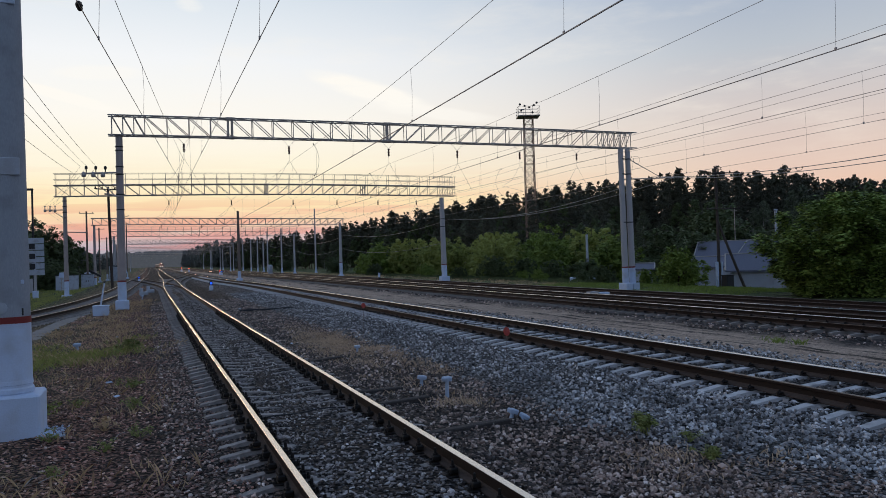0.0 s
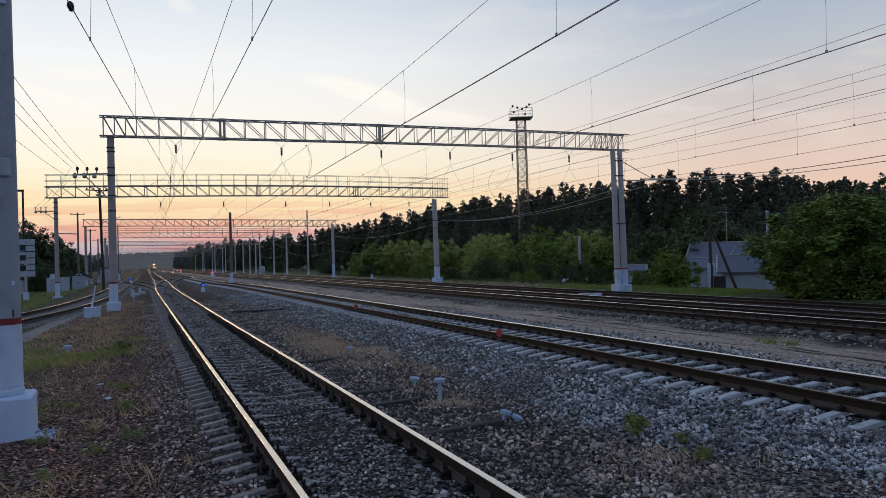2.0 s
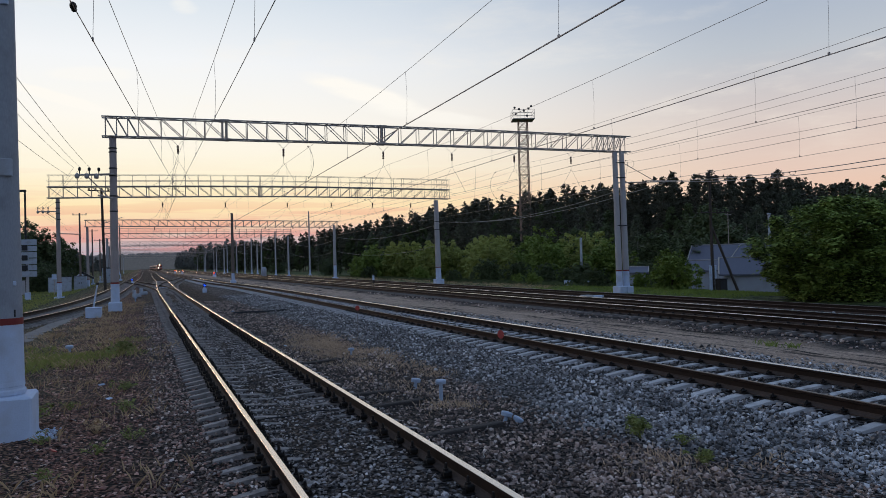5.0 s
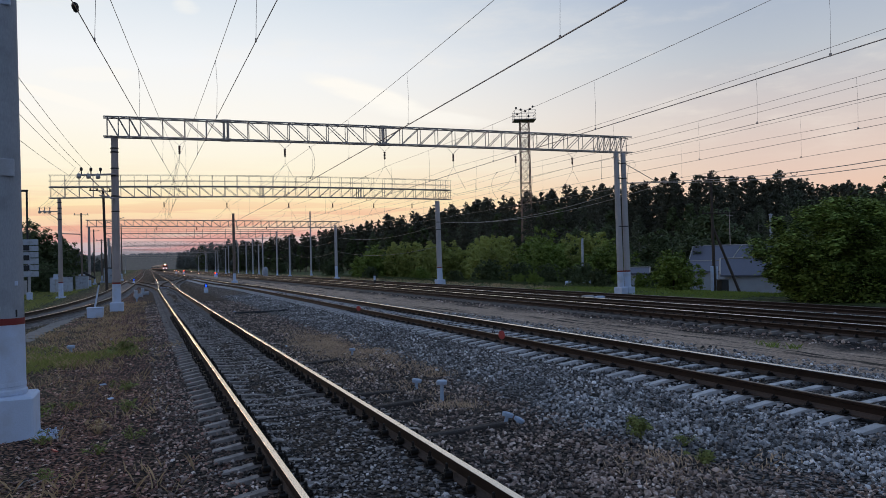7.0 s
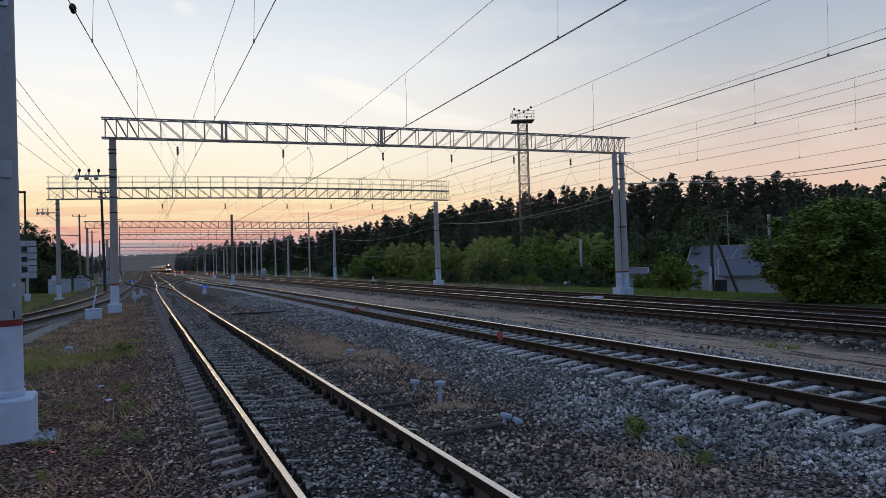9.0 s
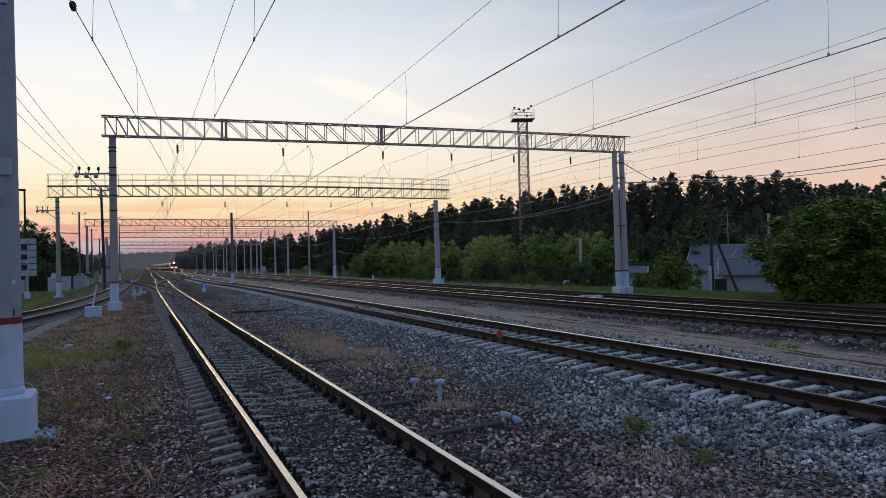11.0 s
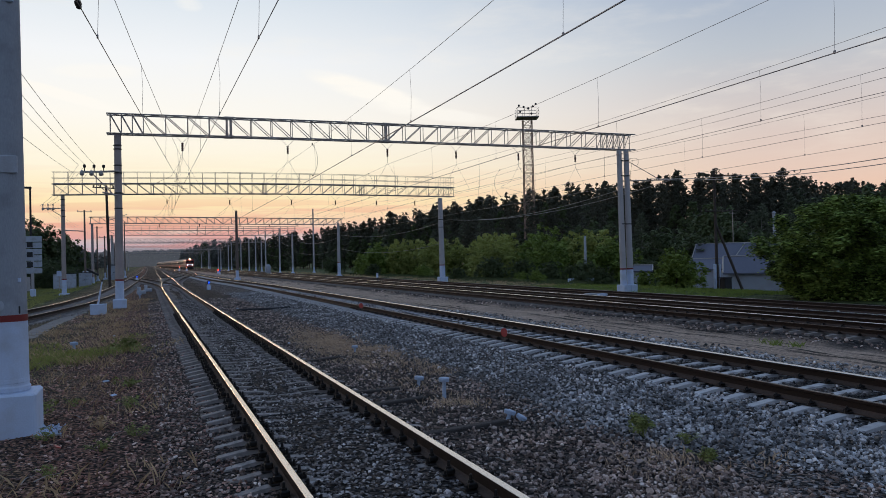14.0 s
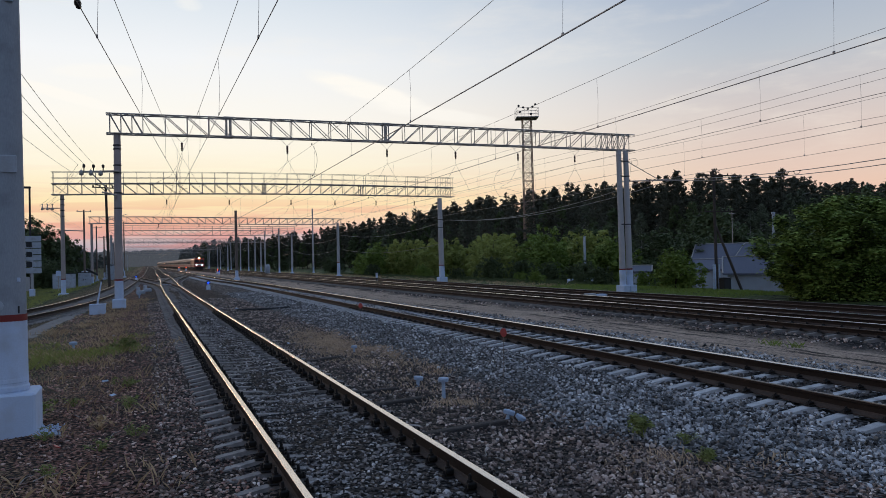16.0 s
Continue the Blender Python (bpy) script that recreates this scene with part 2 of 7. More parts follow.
def stone_mat(name, stops):
    """Broken stone: each piece takes a colour of its own, with grain on top."""
    m = bpy.data.materials.new(name)
    m.use_nodes = True
    nt = m.node_tree
    nd, ln = nt.nodes, nt.links
    b = nd["Principled BSDF"]
    geo, tc = nd.new("ShaderNodeNewGeometry"), nd.new("ShaderNodeTexCoord")
    r = ramp_node(nt, stops)
    ln.new(geo.outputs["Random Per Island"], r.inputs["Fac"])
    nz = nd.new("ShaderNodeTexNoise")
    nz.inputs["Scale"].default_value, nz.inputs["Detail"].default_value = 55.0, 4.0
    ln.new(tc.outputs["Object"], nz.inputs["Vector"])
    big = nd.new("ShaderNodeTexNoise")
    big.inputs["Scale"].default_value, big.inputs["Detail"].default_value = 1.5, 4.0
    ln.new(tc.outputs["Object"], big.inputs["Vector"])
    patch = nd.new("ShaderNodeMapRange")
    patch.inputs["From Min"].default_value, patch.inputs["From Max"].default_value = 0.36, 0.64
    patch.inputs["To Min"].default_value, patch.inputs["To Max"].default_value = 0.12, 1.0
    ln.new(big.outputs["Fac"], patch.inputs["Value"])
    s = nd.new("ShaderNodeMath")
    s.operation = "MULTIPLY_ADD"
    ln.new(nz.outputs["Fac"], s.inputs[0])
    s.inputs[1].default_value = 0.9
    ln.new(patch.outputs["Result"], s.inputs[2])
    hsv = nd.new("ShaderNodeHueSaturation")
    ln.new(r.outputs["Color"], hsv.inputs["Color"])
    ln.new(s.outputs[0], hsv.inputs["Value"])
    ln.new(hsv.outputs["Color"], b.inputs["Base Color"])
    b.inputs["Roughness"].default_value, b.inputs["Specular IOR Level"].default_value = 0.55, 0.5
    return m


def ground_mat():
    """Soil, ballast, trodden path and grass, by the strips in which they lie along the line."""
    m = bpy.data.materials.new("railway_ground")
    m.use_nodes = True
    nt = m.node_tree
    nd, ln = nt.nodes, nt.links
    b = nd["Principled BSDF"]
    tc = nd.new("ShaderNodeTexCoord")
    vec = tc.outputs["Object"]
    sep = nd.new("ShaderNodeSeparateXYZ")
    ln.new(vec, sep.inputs[0])

    def noise_tex(s, d=6.0):
        n = nd.new("ShaderNodeTexNoise")
        n.inputs["Scale"].default_value, n.inputs["Detail"].default_value = s, d
        ln.new(vec, n.inputs["Vector"])
        return n
    wob = noise_tex(0.35)
    x = nd.new("ShaderNodeMath")
    x.operation = "MULTIPLY_ADD"
    ln.new(wob.outputs["Fac"], x.inputs[0])
    x.inputs[1].default_value = 2.4
    ln.new(sep.outputs["X"], x.inputs[2])
    mr = nd.new("ShaderNodeMapRange")
    mr.inputs["From Min"].default_value, mr.inputs["From Max"].default_value = -20 + 1.2, 60 + 1.2
    ln.new(x.outputs[0], mr.inputs["Value"])

    def at(v):
        return (v + 20) / 80
    grass, dry = (0.055, 0.075, 0.022, 1), (0.13, 0.10, 0.055, 1)
    soil, oily = (0.17, 0.082, 0.057, 1), (0.048, 0.036, 0.03, 1)
    grey, path, far = (0.115, 0.105, 0.102, 1), (0.33, 0.245, 0.185, 1), (0.045, 0.039, 0.036, 1)
    verge = (0.15, 0.118, 0.1, 1)
    r = ramp_node(nt, [(at(-16), grass), (at(-6.5), grass), (at(-4.2), dry), (at(-2.2), dry), (at(-1.0), soil), (at(0.5), oily), (at(4.8), oily),
                       (at(5.6), grey), (at(7.9), grey), (at(8.25), far), (at(9.9), far), (at(10.25), grey), (at(11.0), grey), (at(11.9), path), (at(16.4), path), (at(17.2), far), (at(23.4), far), (at(24.4), verge), (at(28.4), verge), (at(29.6), grass), (at(60), grass)])
    ln.new(mr.outputs["Result"], r.inputs["Fac"])
    vo = nd.new("ShaderNodeTexVoronoi")
    vo.inputs["Scale"].default_value = 17.0
    ln.new(vec, vo.inputs["Vector"])
    bw = nd.new("ShaderNodeRGBToBW")
    ln.new(vo.outputs["Color"], bw.inputs[0])
    n2, n3 = noise_tex(1.3), noise_tex(40.0, 3.0)
    s1 = nd.new("ShaderNodeMath")
    s1.operation = "ADD"
    ln.new(bw.outputs[0], s1.inputs[0])
    ln.new(n2.outputs["Fac"], s1.inputs[1])
    rut_map = nd.new("ShaderNodeMapping")
    rut_map.inputs["Scale"].default_value = (2.6, 0.16, 1.0)
    rut_map.inputs["Rotation"].default_value = (0, 0, 0.06)
    ln.new(vec, rut_map.inputs["Vector"])
    rut = nd.new("ShaderNodeTexNoise")
    rut.inputs["Scale"].default_value, rut.inputs["Detail"].default_value, rut.inputs["Distortion"].default_value = 1.0, 5.0, 0.6
    ln.new(rut_map.outputs["Vector"], rut.inputs["Vector"])
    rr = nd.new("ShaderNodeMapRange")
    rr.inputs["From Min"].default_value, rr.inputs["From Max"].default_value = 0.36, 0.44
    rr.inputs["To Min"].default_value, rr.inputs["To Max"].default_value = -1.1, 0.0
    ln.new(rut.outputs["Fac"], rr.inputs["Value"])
    trod = nd.new("ShaderNodeMapRange")
    trod.inputs["From Min"].default_value, trod.inputs["From Max"].default_value = 12.6, 13.8
    ln.new(x.outputs[0], trod.inputs["Value"])
    s0 = nd.new("ShaderNodeMath")
    s0.operation = "MULTIPLY_ADD"
    ln.new(rr.outputs["Result"], s0.inputs[0])
    ln.new(trod.outputs["Result"], s0.inputs[1])
    ln.new(s1.outputs[0], s0.inputs[2])
    s2 = nd.new("ShaderNodeMath")
    s2.operation = "ADD"
    ln.new(s0.outputs[0], s2.inputs[0])
    ln.new(n3.outputs["Fac"], s2.inputs[1])
    v = nd.new("ShaderNodeMapRange")
    v.inputs["From Min"].default_value, v.inputs["From Max"].default_value = 0.7, 2.2
    v.inputs["To Min"].default_value, v.inputs["To Max"].default_value = 0.12, 2.3
    ln.new(s2.outputs[0], v.inputs["Value"])
    # shade between stones is painted in: cells darken towards their edges
    gap_shade = nd.new("ShaderNodeMapRange")
    gap_shade.interpolation_type = "SMOOTHSTEP"
    gap_shade.inputs["From Min"].default_value, gap_shade.inputs["From Max"].default_value = 0.25, 0.62
    gap_shade.inputs["To Min"].default_value, gap_shade.inputs["To Max"].default_value = 1.35, 0.06
    ln.new(vo.outputs["Distance"], gap_shade.inputs["Value"])
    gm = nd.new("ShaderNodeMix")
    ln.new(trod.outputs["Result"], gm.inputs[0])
    ln.new(gap_shade.outputs["Result"], gm.inputs[2])
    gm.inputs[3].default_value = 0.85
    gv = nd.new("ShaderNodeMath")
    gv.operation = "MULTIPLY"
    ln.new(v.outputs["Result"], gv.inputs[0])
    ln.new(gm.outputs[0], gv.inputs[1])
    hsv = nd.new("ShaderNodeHueSaturation")
    ln.new(r.outputs["Color"], hsv.inputs["Color"])
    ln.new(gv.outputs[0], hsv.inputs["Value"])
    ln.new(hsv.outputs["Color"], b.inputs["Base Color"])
    b.inputs["Roughness"].default_value, b.inputs["Specular IOR Level"].default_value = 0.9, 0.2
    bp = nd.new("ShaderNodeBump")
    bp.inputs["Strength"].default_value, bp.inputs["Distance"].default_value = 0.9, 0.04
    ln.new(vo.outputs["Distance"], bp.inputs["Height"])
    bp.invert = True
    ln.new(bp.outputs["Normal"], b.inputs["Normal"])
    return m


M_GROUND = ground_mat()
M_GRAVEL_GREY = stone_mat("grey_ballast", [(0.0, (0.015, 0.014, 0.013, 1)), (0.25, (0.1, 0.098, 0.099, 1)), (0.55, (0.262, 0.256, 0.258, 1)), (0.85, (0.4, 0.39, 0.393, 1)), (1.0, (0.64, 0.63, 0.635, 1))])
M_GRAVEL_OILY = stone_mat("oily_ballast", [(0.0, (0.014, 0.009, 0.007, 1)), (0.35, (0.115, 0.075, 0.06, 1)), (0.7, (0.31, 0.22, 0.18, 1)), (0.92, (0.5, 0.39, 0.335, 1)), (1.0, (0.66, 0.57, 0.52, 1))])
M_GRAVEL_BLACK = stone_mat("greasy_black_ballast", [(0.0, (0.008, 0.007, 0.0065, 1)), (0.5, (0.05, 0.043, 0.04, 1)), (0.9, (0.15, 0.13, 0.12, 1)), (1.0, (0.32, 0.29, 0.27, 1))])
M_GRAVEL_MID = stone_mat("soiled_ballast", [(0.0, (0.014, 0.011, 0.0105, 1)), (0.35, (0.105, 0.088, 0.082, 1)), (0.65, (0.26, 0.225, 0.212, 1)), (0.92, (0.39, 0.352, 0.336, 1)), (1.0, (0.6, 0.555, 0.54, 1))])
M_GRAVEL_BROWN = stone_mat("brown_stone", [(0.0, (0.02, 0.012, 0.009, 1)), (0.4, (0.18, 0.076, 0.054, 1)), (0.75, (0.34, 0.175, 0.13, 1)), (0.95, (0.5, 0.32, 0.25, 1)), (1.0, (0.66, 0.5, 0.42, 1))])
M_FOOTPATH = mat("trodden_grey_dust", (0.21, 0.195, 0.185), 0.95, 0, 0.3, 2.5, 50, 0.4, dirt=((0.1, 0.08, 0.065), 0.6, 4.0))
M_RAIL = mat("rusty_rail_steel", (0.026, 0.0165, 0.0125), 0.75, 0.0, 0.4, 4, 90, 0.2, spec=0.15, streak=(1, 0.3, 1))
M_FOOT = mat("pale_brown_rail_foot", (0.075, 0.055, 0.045), 0.85, 0.0, 0.45, 5, 60, 0.2, spec=0.1, streak=(1, 0.4, 1))
M_HEAD_WORN_DIM = mat("worn_dim_rail_head", (0.22, 0.185, 0.155), 0.42, 0.8, 0.15, 3, 60, 0.05, streak=(8, 0.15, 8))
M_HEAD_DULL = mat("dull_rail_head", (0.15, 0.12, 0.1), 0.5, 0.5, 0.2, 3, 60, 0.05, streak=(8, 0.15, 8))
M_HEAD = mat("polished_rail_head", (0.64, 0.57, 0.5), 0.22, 1.0, 0.1, 3, 60, 0.04, streak=(8, 0.15, 8))
M_SLEEPER = mat("grey_concrete_sleeper", (0.49, 0.485, 0.49), 0.85, 0, 0.4, 7, 110, 0.3, random_obj=0.5, dirt=((0.2, 0.185, 0.18), 0.7, 5.0))
M_SLEEPER_OLD = mat("oil_stained_sleeper", (0.275, 0.25, 0.235), 0.85, 0, 0.4, 4, 60, 0.4, random_obj=0.6, dirt=((0.06, 0.052, 0.048), 0.95, 3.5))
M_SLEEPER_BROWN = mat("dusty_concrete_sleeper", (0.235, 0.21, 0.19), 0.85, 0, 0.25, 5, 70, 0.3, random_obj=0.5, dirt=((0.16, 0.13, 0.11), 0.8, 3.0))
M_TIMBER = mat("weathered_timber", (0.05, 0.043, 0.04), 0.85, 0, 0.35, 6, 50, 0.5, streak=(1, 12, 6))
M_FAST = mat("greasy_black_steel", (0.012, 0.0095, 0.008), 0.6, 0.1, 0.3, 10, 90, 0.2)
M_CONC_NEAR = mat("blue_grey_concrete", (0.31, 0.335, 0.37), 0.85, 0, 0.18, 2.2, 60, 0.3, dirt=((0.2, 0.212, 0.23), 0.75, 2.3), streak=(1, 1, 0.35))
# warmth of the sunset behind these masts is mixed into the concrete colour
M_CONC_BACKLIT = mat("sunset_warmed_concrete", (0.36, 0.31, 0.29), 0.85, 0, 0.16, 2.2, 60, 0.2, dirt=((0.26, 0.225, 0.21), 0.6, 1.3), streak=(1, 1, 0.35))
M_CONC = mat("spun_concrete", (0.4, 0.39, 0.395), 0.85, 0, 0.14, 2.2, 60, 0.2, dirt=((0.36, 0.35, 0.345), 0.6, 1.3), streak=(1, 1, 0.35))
M_WHITE = mat("whitewash", (0.5, 0.59, 0.74), 0.8, 0, 0.10, 3, 50, 0.15, dirt=((0.4, 0.42, 0.46), 0.6, 2.5))
M_RED = mat("red_paint", (0.2, 0.03, 0.026), 0.6, 0, 0.18, 8, 80, 0.1)
M_REDDISC = mat("faded_red_disc", (0.36, 0.045, 0.035), 0.5, 0, 0.2, 8, 60, 0.1)
M_STEEL = mat("grey_painted_steel", (0.42, 0.37, 0.33), 0.6, 0.1, 0.25, 4, 60, 0.1, dirt=((0.12, 0.07, 0.05), 0.6, 3.0))
M_TOWER = mat("rusty_tower_steel", (0.27, 0.185, 0.14), 0.7, 0.1, 0.3, 3, 50, 0.1, dirt=((0.08, 0.05, 0.038), 0.6, 2.0))
M_WIRE = mat("dull_copper_wire", (0.38, 0.33, 0.3), 0.5, 0.3, 0.2, 10, 60, 0.0)
M_CABLE = mat("grey_cable", (0.34, 0.32, 0.30), 0.5, 0.2, 0.15, 10, 60, 0.0)
M_INSUL = mat("brown_porcelain", (0.06, 0.03, 0.022), 0.25, 0, 0.2, 10, 80, 0.0, spec=0.5)
M_GLASSINS = mat("grey_glass_insulator", (0.34, 0.32, 0.3), 0.2, 0, 0.1, 10, 80, 0.0, spec=0.5)
M_CAP = mat("pale_blue_cap_paint", (0.34, 0.43, 0.56), 0.55, 0, 0.15, 6, 70, 0.1, dirt=((0.25, 0.24, 0.24), 0.6, 7.0))
M_CABINET = mat("pale_cabinet_paint", (0.4, 0.44, 0.5), 0.6, 0, 0.15, 3, 50, 0.1, dirt=((0.24, 0.22, 0.2), 0.6, 2.5))
M_DARK = mat("dark_metal", (0.03, 0.03, 0.032), 0.6, 0.1, 0.2, 6, 60, 0.1)
M_ROOF = mat("slate_grey_roof_sheet", (0.12, 0.125, 0.16), 0.55, 0.0, 0.15, 2, 30, 0.15, streak=(6, 1, 1))
M_WALLP = mat("pale_plaster", (0.34, 0.365, 0.41), 0.9, 0, 0.12, 1.5, 40, 0.15, dirt=((0.3, 0.29, 0.28), 0.6, 1.0))
M_WOODPOLE = mat("dark_wooden_pole", (0.06, 0.048, 0.04), 0.85, 0, 0.3, 5, 60, 0.4, streak=(8, 8, 0.5))
M_POLE = mat("weathered_pole", (0.16, 0.125, 0.105), 0.85, 0, 0.25, 4, 60, 0.3, streak=(6, 6, 0.5))
M_BARK = mat("bark", (0.07, 0.05, 0.04), 0.95, 0, 0.35, 3, 25, 0.6, streak=(4, 4, 0.7))
M_BIRCH = mat("pale_bark", (0.32, 0.30, 0.28), 0.9, 0, 0.3, 3, 25, 0.4)
M_PINE = leaf_mat("pine_needles", (0.045, 0.045, 0.033), (0.095, 0.095, 0.066))
# leaf colours lifted and greyed to paint haze over the far woods
M_FAR = leaf_mat("haze_paled_far_foliage", (0.065, 0.07, 0.066), (0.15, 0.16, 0.145))
M_LEAF = leaf_mat("broad_leaves", (0.02, 0.038, 0.011), (0.2, 0.265, 0.058))
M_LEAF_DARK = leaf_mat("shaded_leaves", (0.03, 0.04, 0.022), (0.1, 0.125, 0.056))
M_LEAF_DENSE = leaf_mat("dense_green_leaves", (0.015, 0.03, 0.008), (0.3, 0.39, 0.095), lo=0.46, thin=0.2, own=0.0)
M_LEAF_GREY = leaf_mat("grey_green_leaves", (0.055, 0.064, 0.046), (0.145, 0.162, 0.105))
M_LEAF_LIGHT = leaf_mat("yellowish_leaves", (0.06, 0.077, 0.024), (0.36, 0.39, 0.115), thin=0.3)
M_GRASS = leaf_mat("green_grass", (0.07, 0.083, 0.024), (0.29, 0.3, 0.088))
M_DRY = leaf_mat("dry_grass", (0.17, 0.105, 0.06), (0.52, 0.37, 0.215))
M_STRAW = leaf_mat("flattened_straw", (0.15, 0.1, 0.068), (0.6, 0.44, 0.3))
M_DOCK = leaf_mat("withered_dock", (0.05, 0.02, 0.014), (0.16, 0.07, 0.04))
M_WEED = leaf_mat("fresh_weed", (0.06, 0.08, 0.026), (0.25, 0.275, 0.09))
M_BLUE = glow("blue_signal_lens", (0.01, 0.07, 1.0), 3.5)
M_REDGLOW = glow("red_signal_lens", (1.0, 0.06, 0.03), 9.0)
M_HEADLAMP = glow("headlamp_glass", (1.0, 0.62, 0.28), 40.0)
M_LOWLAMP = glow("buffer_lamp_glass", (1.0, 0.9, 0.78), 14.0)
# haze is painted into the glow colours of these two backdrops
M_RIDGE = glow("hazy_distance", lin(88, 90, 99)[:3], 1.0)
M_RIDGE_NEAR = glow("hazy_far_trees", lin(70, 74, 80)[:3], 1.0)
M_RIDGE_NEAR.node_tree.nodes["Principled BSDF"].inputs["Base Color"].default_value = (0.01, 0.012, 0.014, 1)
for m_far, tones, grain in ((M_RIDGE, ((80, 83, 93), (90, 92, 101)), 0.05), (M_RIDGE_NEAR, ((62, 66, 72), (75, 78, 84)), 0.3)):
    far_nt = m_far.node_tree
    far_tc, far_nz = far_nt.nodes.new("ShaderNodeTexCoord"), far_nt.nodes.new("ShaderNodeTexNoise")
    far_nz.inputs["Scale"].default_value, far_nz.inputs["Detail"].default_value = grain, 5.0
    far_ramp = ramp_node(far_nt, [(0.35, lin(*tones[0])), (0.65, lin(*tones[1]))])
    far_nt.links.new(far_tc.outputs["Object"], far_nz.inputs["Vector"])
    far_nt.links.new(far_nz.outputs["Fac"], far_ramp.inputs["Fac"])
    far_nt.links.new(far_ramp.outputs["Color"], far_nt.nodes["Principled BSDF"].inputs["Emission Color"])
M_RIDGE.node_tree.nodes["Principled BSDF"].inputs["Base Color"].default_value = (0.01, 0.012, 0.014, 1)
M_LOCO = mat("red_locomotive_paint", (0.2, 0.035, 0.028), 0.4, 0, 0.12, 2, 40, 0.02, spec=0.5)
M_COACH = mat("grey_coach_paint", (0.26, 0.2, 0.165), 0.35, 0, 0.10, 1, 30, 0.02, spec=0.5)
M_COACHROOF = mat("coach_roof_paint", (0.2, 0.19, 0.19), 0.6, 0, 0.15, 1, 30, 0.05)
M_WINDOW = mat("dark_window_glass", (0.02, 0.022, 0.026), 0.08, 0, 0.1, 2, 30, 0.0, spec=0.7)


# ---------------------------------------------------------------- mesh helpers
def merged(*geos):
    v, f = [], []
    for gv, gf in geos:
        k = len(v)
        v.extend(gv)
        f.extend(tuple(i + k for i in q) for q in gf)
    return v, f


def moved(geo, m):
    return [tuple(m @ Vector(p)) for p in geo[0]], geo[1]


def box(cx, cy, cz, sx, sy, sz, bevel=0.0):
    bm = bmesh.new()
    bmesh.ops.create_cube(bm, size=1.0, matrix=Matrix.Translation((cx, cy, cz)) @ Matrix.Diagonal((sx, sy, sz, 1)))
    if bevel:
        bmesh.ops.bevel(bm, geom=bm.edges[:], offset=bevel, segments=1, affect="EDGES")
    bm.verts.index_update()
    g = [tuple(v.co) for v in bm.verts], [tuple(v.index for v in f.verts) for f in bm.faces]
    bm.free()
    return g


def tube(pts, r0, r1=None, n=8, cap=True):
    """A round bar along points, its radius going from r0 to r1."""
    r1 = r0 if r1 is None else r1
    pts = [Vector(p) for p in pts]
    v, f = [], []
    side = None
    for i, p in enumerate(pts):
        d = (pts[min(i + 1, len(pts) - 1)] - pts[max(i - 1, 0)]).normalized()
        if side is None:
            side = d.cross(Vector((0, 0, 1)) if abs(d.z) < 0.9 else Vector((1, 0, 0))).normalized()
        side = (side - d * side.dot(d)).normalized()
        up = side.cross(d)
        r = r0 + (r1 - r0) * i / max(1, len(pts) - 1)
        for k in range(n):
            a = 2 * math.pi * k / n
            v.append(tuple(p + side * (r * math.cos(a)) + up * (r * math.sin(a))))
    for i in range(len(pts) - 1):
        for k in range(n):
            f.append((i * n + k, i * n + (k + 1) % n, (i + 1) * n + (k + 1) % n, (i + 1) * n + k))
    if cap:
        e = len(v)
        v += v[:n] + v[-n:]
        f.append(tuple(range(e, e + n))[::-1])
        f.append(tuple(range(e + n, e + 2 * n)))
    return v, f


def lathe(rings, n=16, at=(0, 0, 0)):
    """A turned body from (radius, height) rings."""
    v, f = [], []
    for r, z in rings:
        for k in range(n):
            a = 2 * math.pi * k / n
            v.append((at[0] + r * math.cos(a), at[1] + r * math.sin(a), at[2] + z))
    for i in range(len(rings) - 1):
        for k in range(n):
            f.append((i * n + k, i * n + (k + 1) % n, (i + 1) * n + (k + 1) % n, (i + 1) * n + k))
    f.append(tuple(range(n))[::-1])
    f.append(tuple((len(rings) - 1) * n + k for k in range(n)))
    return v, f


def sweep(profile, pts):
    """A closed profile (across, up) drawn along a plan line of points."""
    pts = [Vector(p) for p in pts]
    n = len(profile)
    v, f = [], []
    for i, p in enumerate(pts):
        d = pts[min(i + 1, len(pts) - 1)] - pts[max(i - 1, 0)]
        s = Vector((d.y, -d.x, 0)).normalized()
        for a, u in profile:
            v.append((p.x + s.x * a, p.y + s.y * a, p.z + u))
    for i in range(len(pts) - 1):
        for k in range(n):
            f.append((i * n + k, (i + 1) * n + k, (i + 1) * n + (k + 1) % n, i * n + (k + 1) % n))
    f.append(tuple(range(n)))
    f.append(tuple((len(pts) - 1) * n + k for k in range(n))[::-1])
    return v, f


def data_of(name, geo, material, smooth=False):
    me = bpy.data.meshes.new(name)
    me.from_pydata(geo[0], [], geo[1])
    me.materials.append(material)
    if smooth:
        me.shade_smooth()
    else:
        me.shade_flat()
    me.update()
    return me


def part(name, geo, material, parent=None, label="", smooth=False, at=None):
    """One mesh object, under a thing or a part where one is given."""
    ob = new(name, geo if isinstance(geo, bpy.types.Mesh) else data_of(name, geo, material, smooth))
    if parent:
        ob.parent = parent
    if at is not None:
        ob.matrix_basis = at
    return tagged(ob, label)


def thing(name, m, label, category, group="", kind=""):
    ob = new(name)
    ob.empty_display_size = 0.2
    ob.matrix_basis = m
    return tagged(ob, label, category, group, kind)


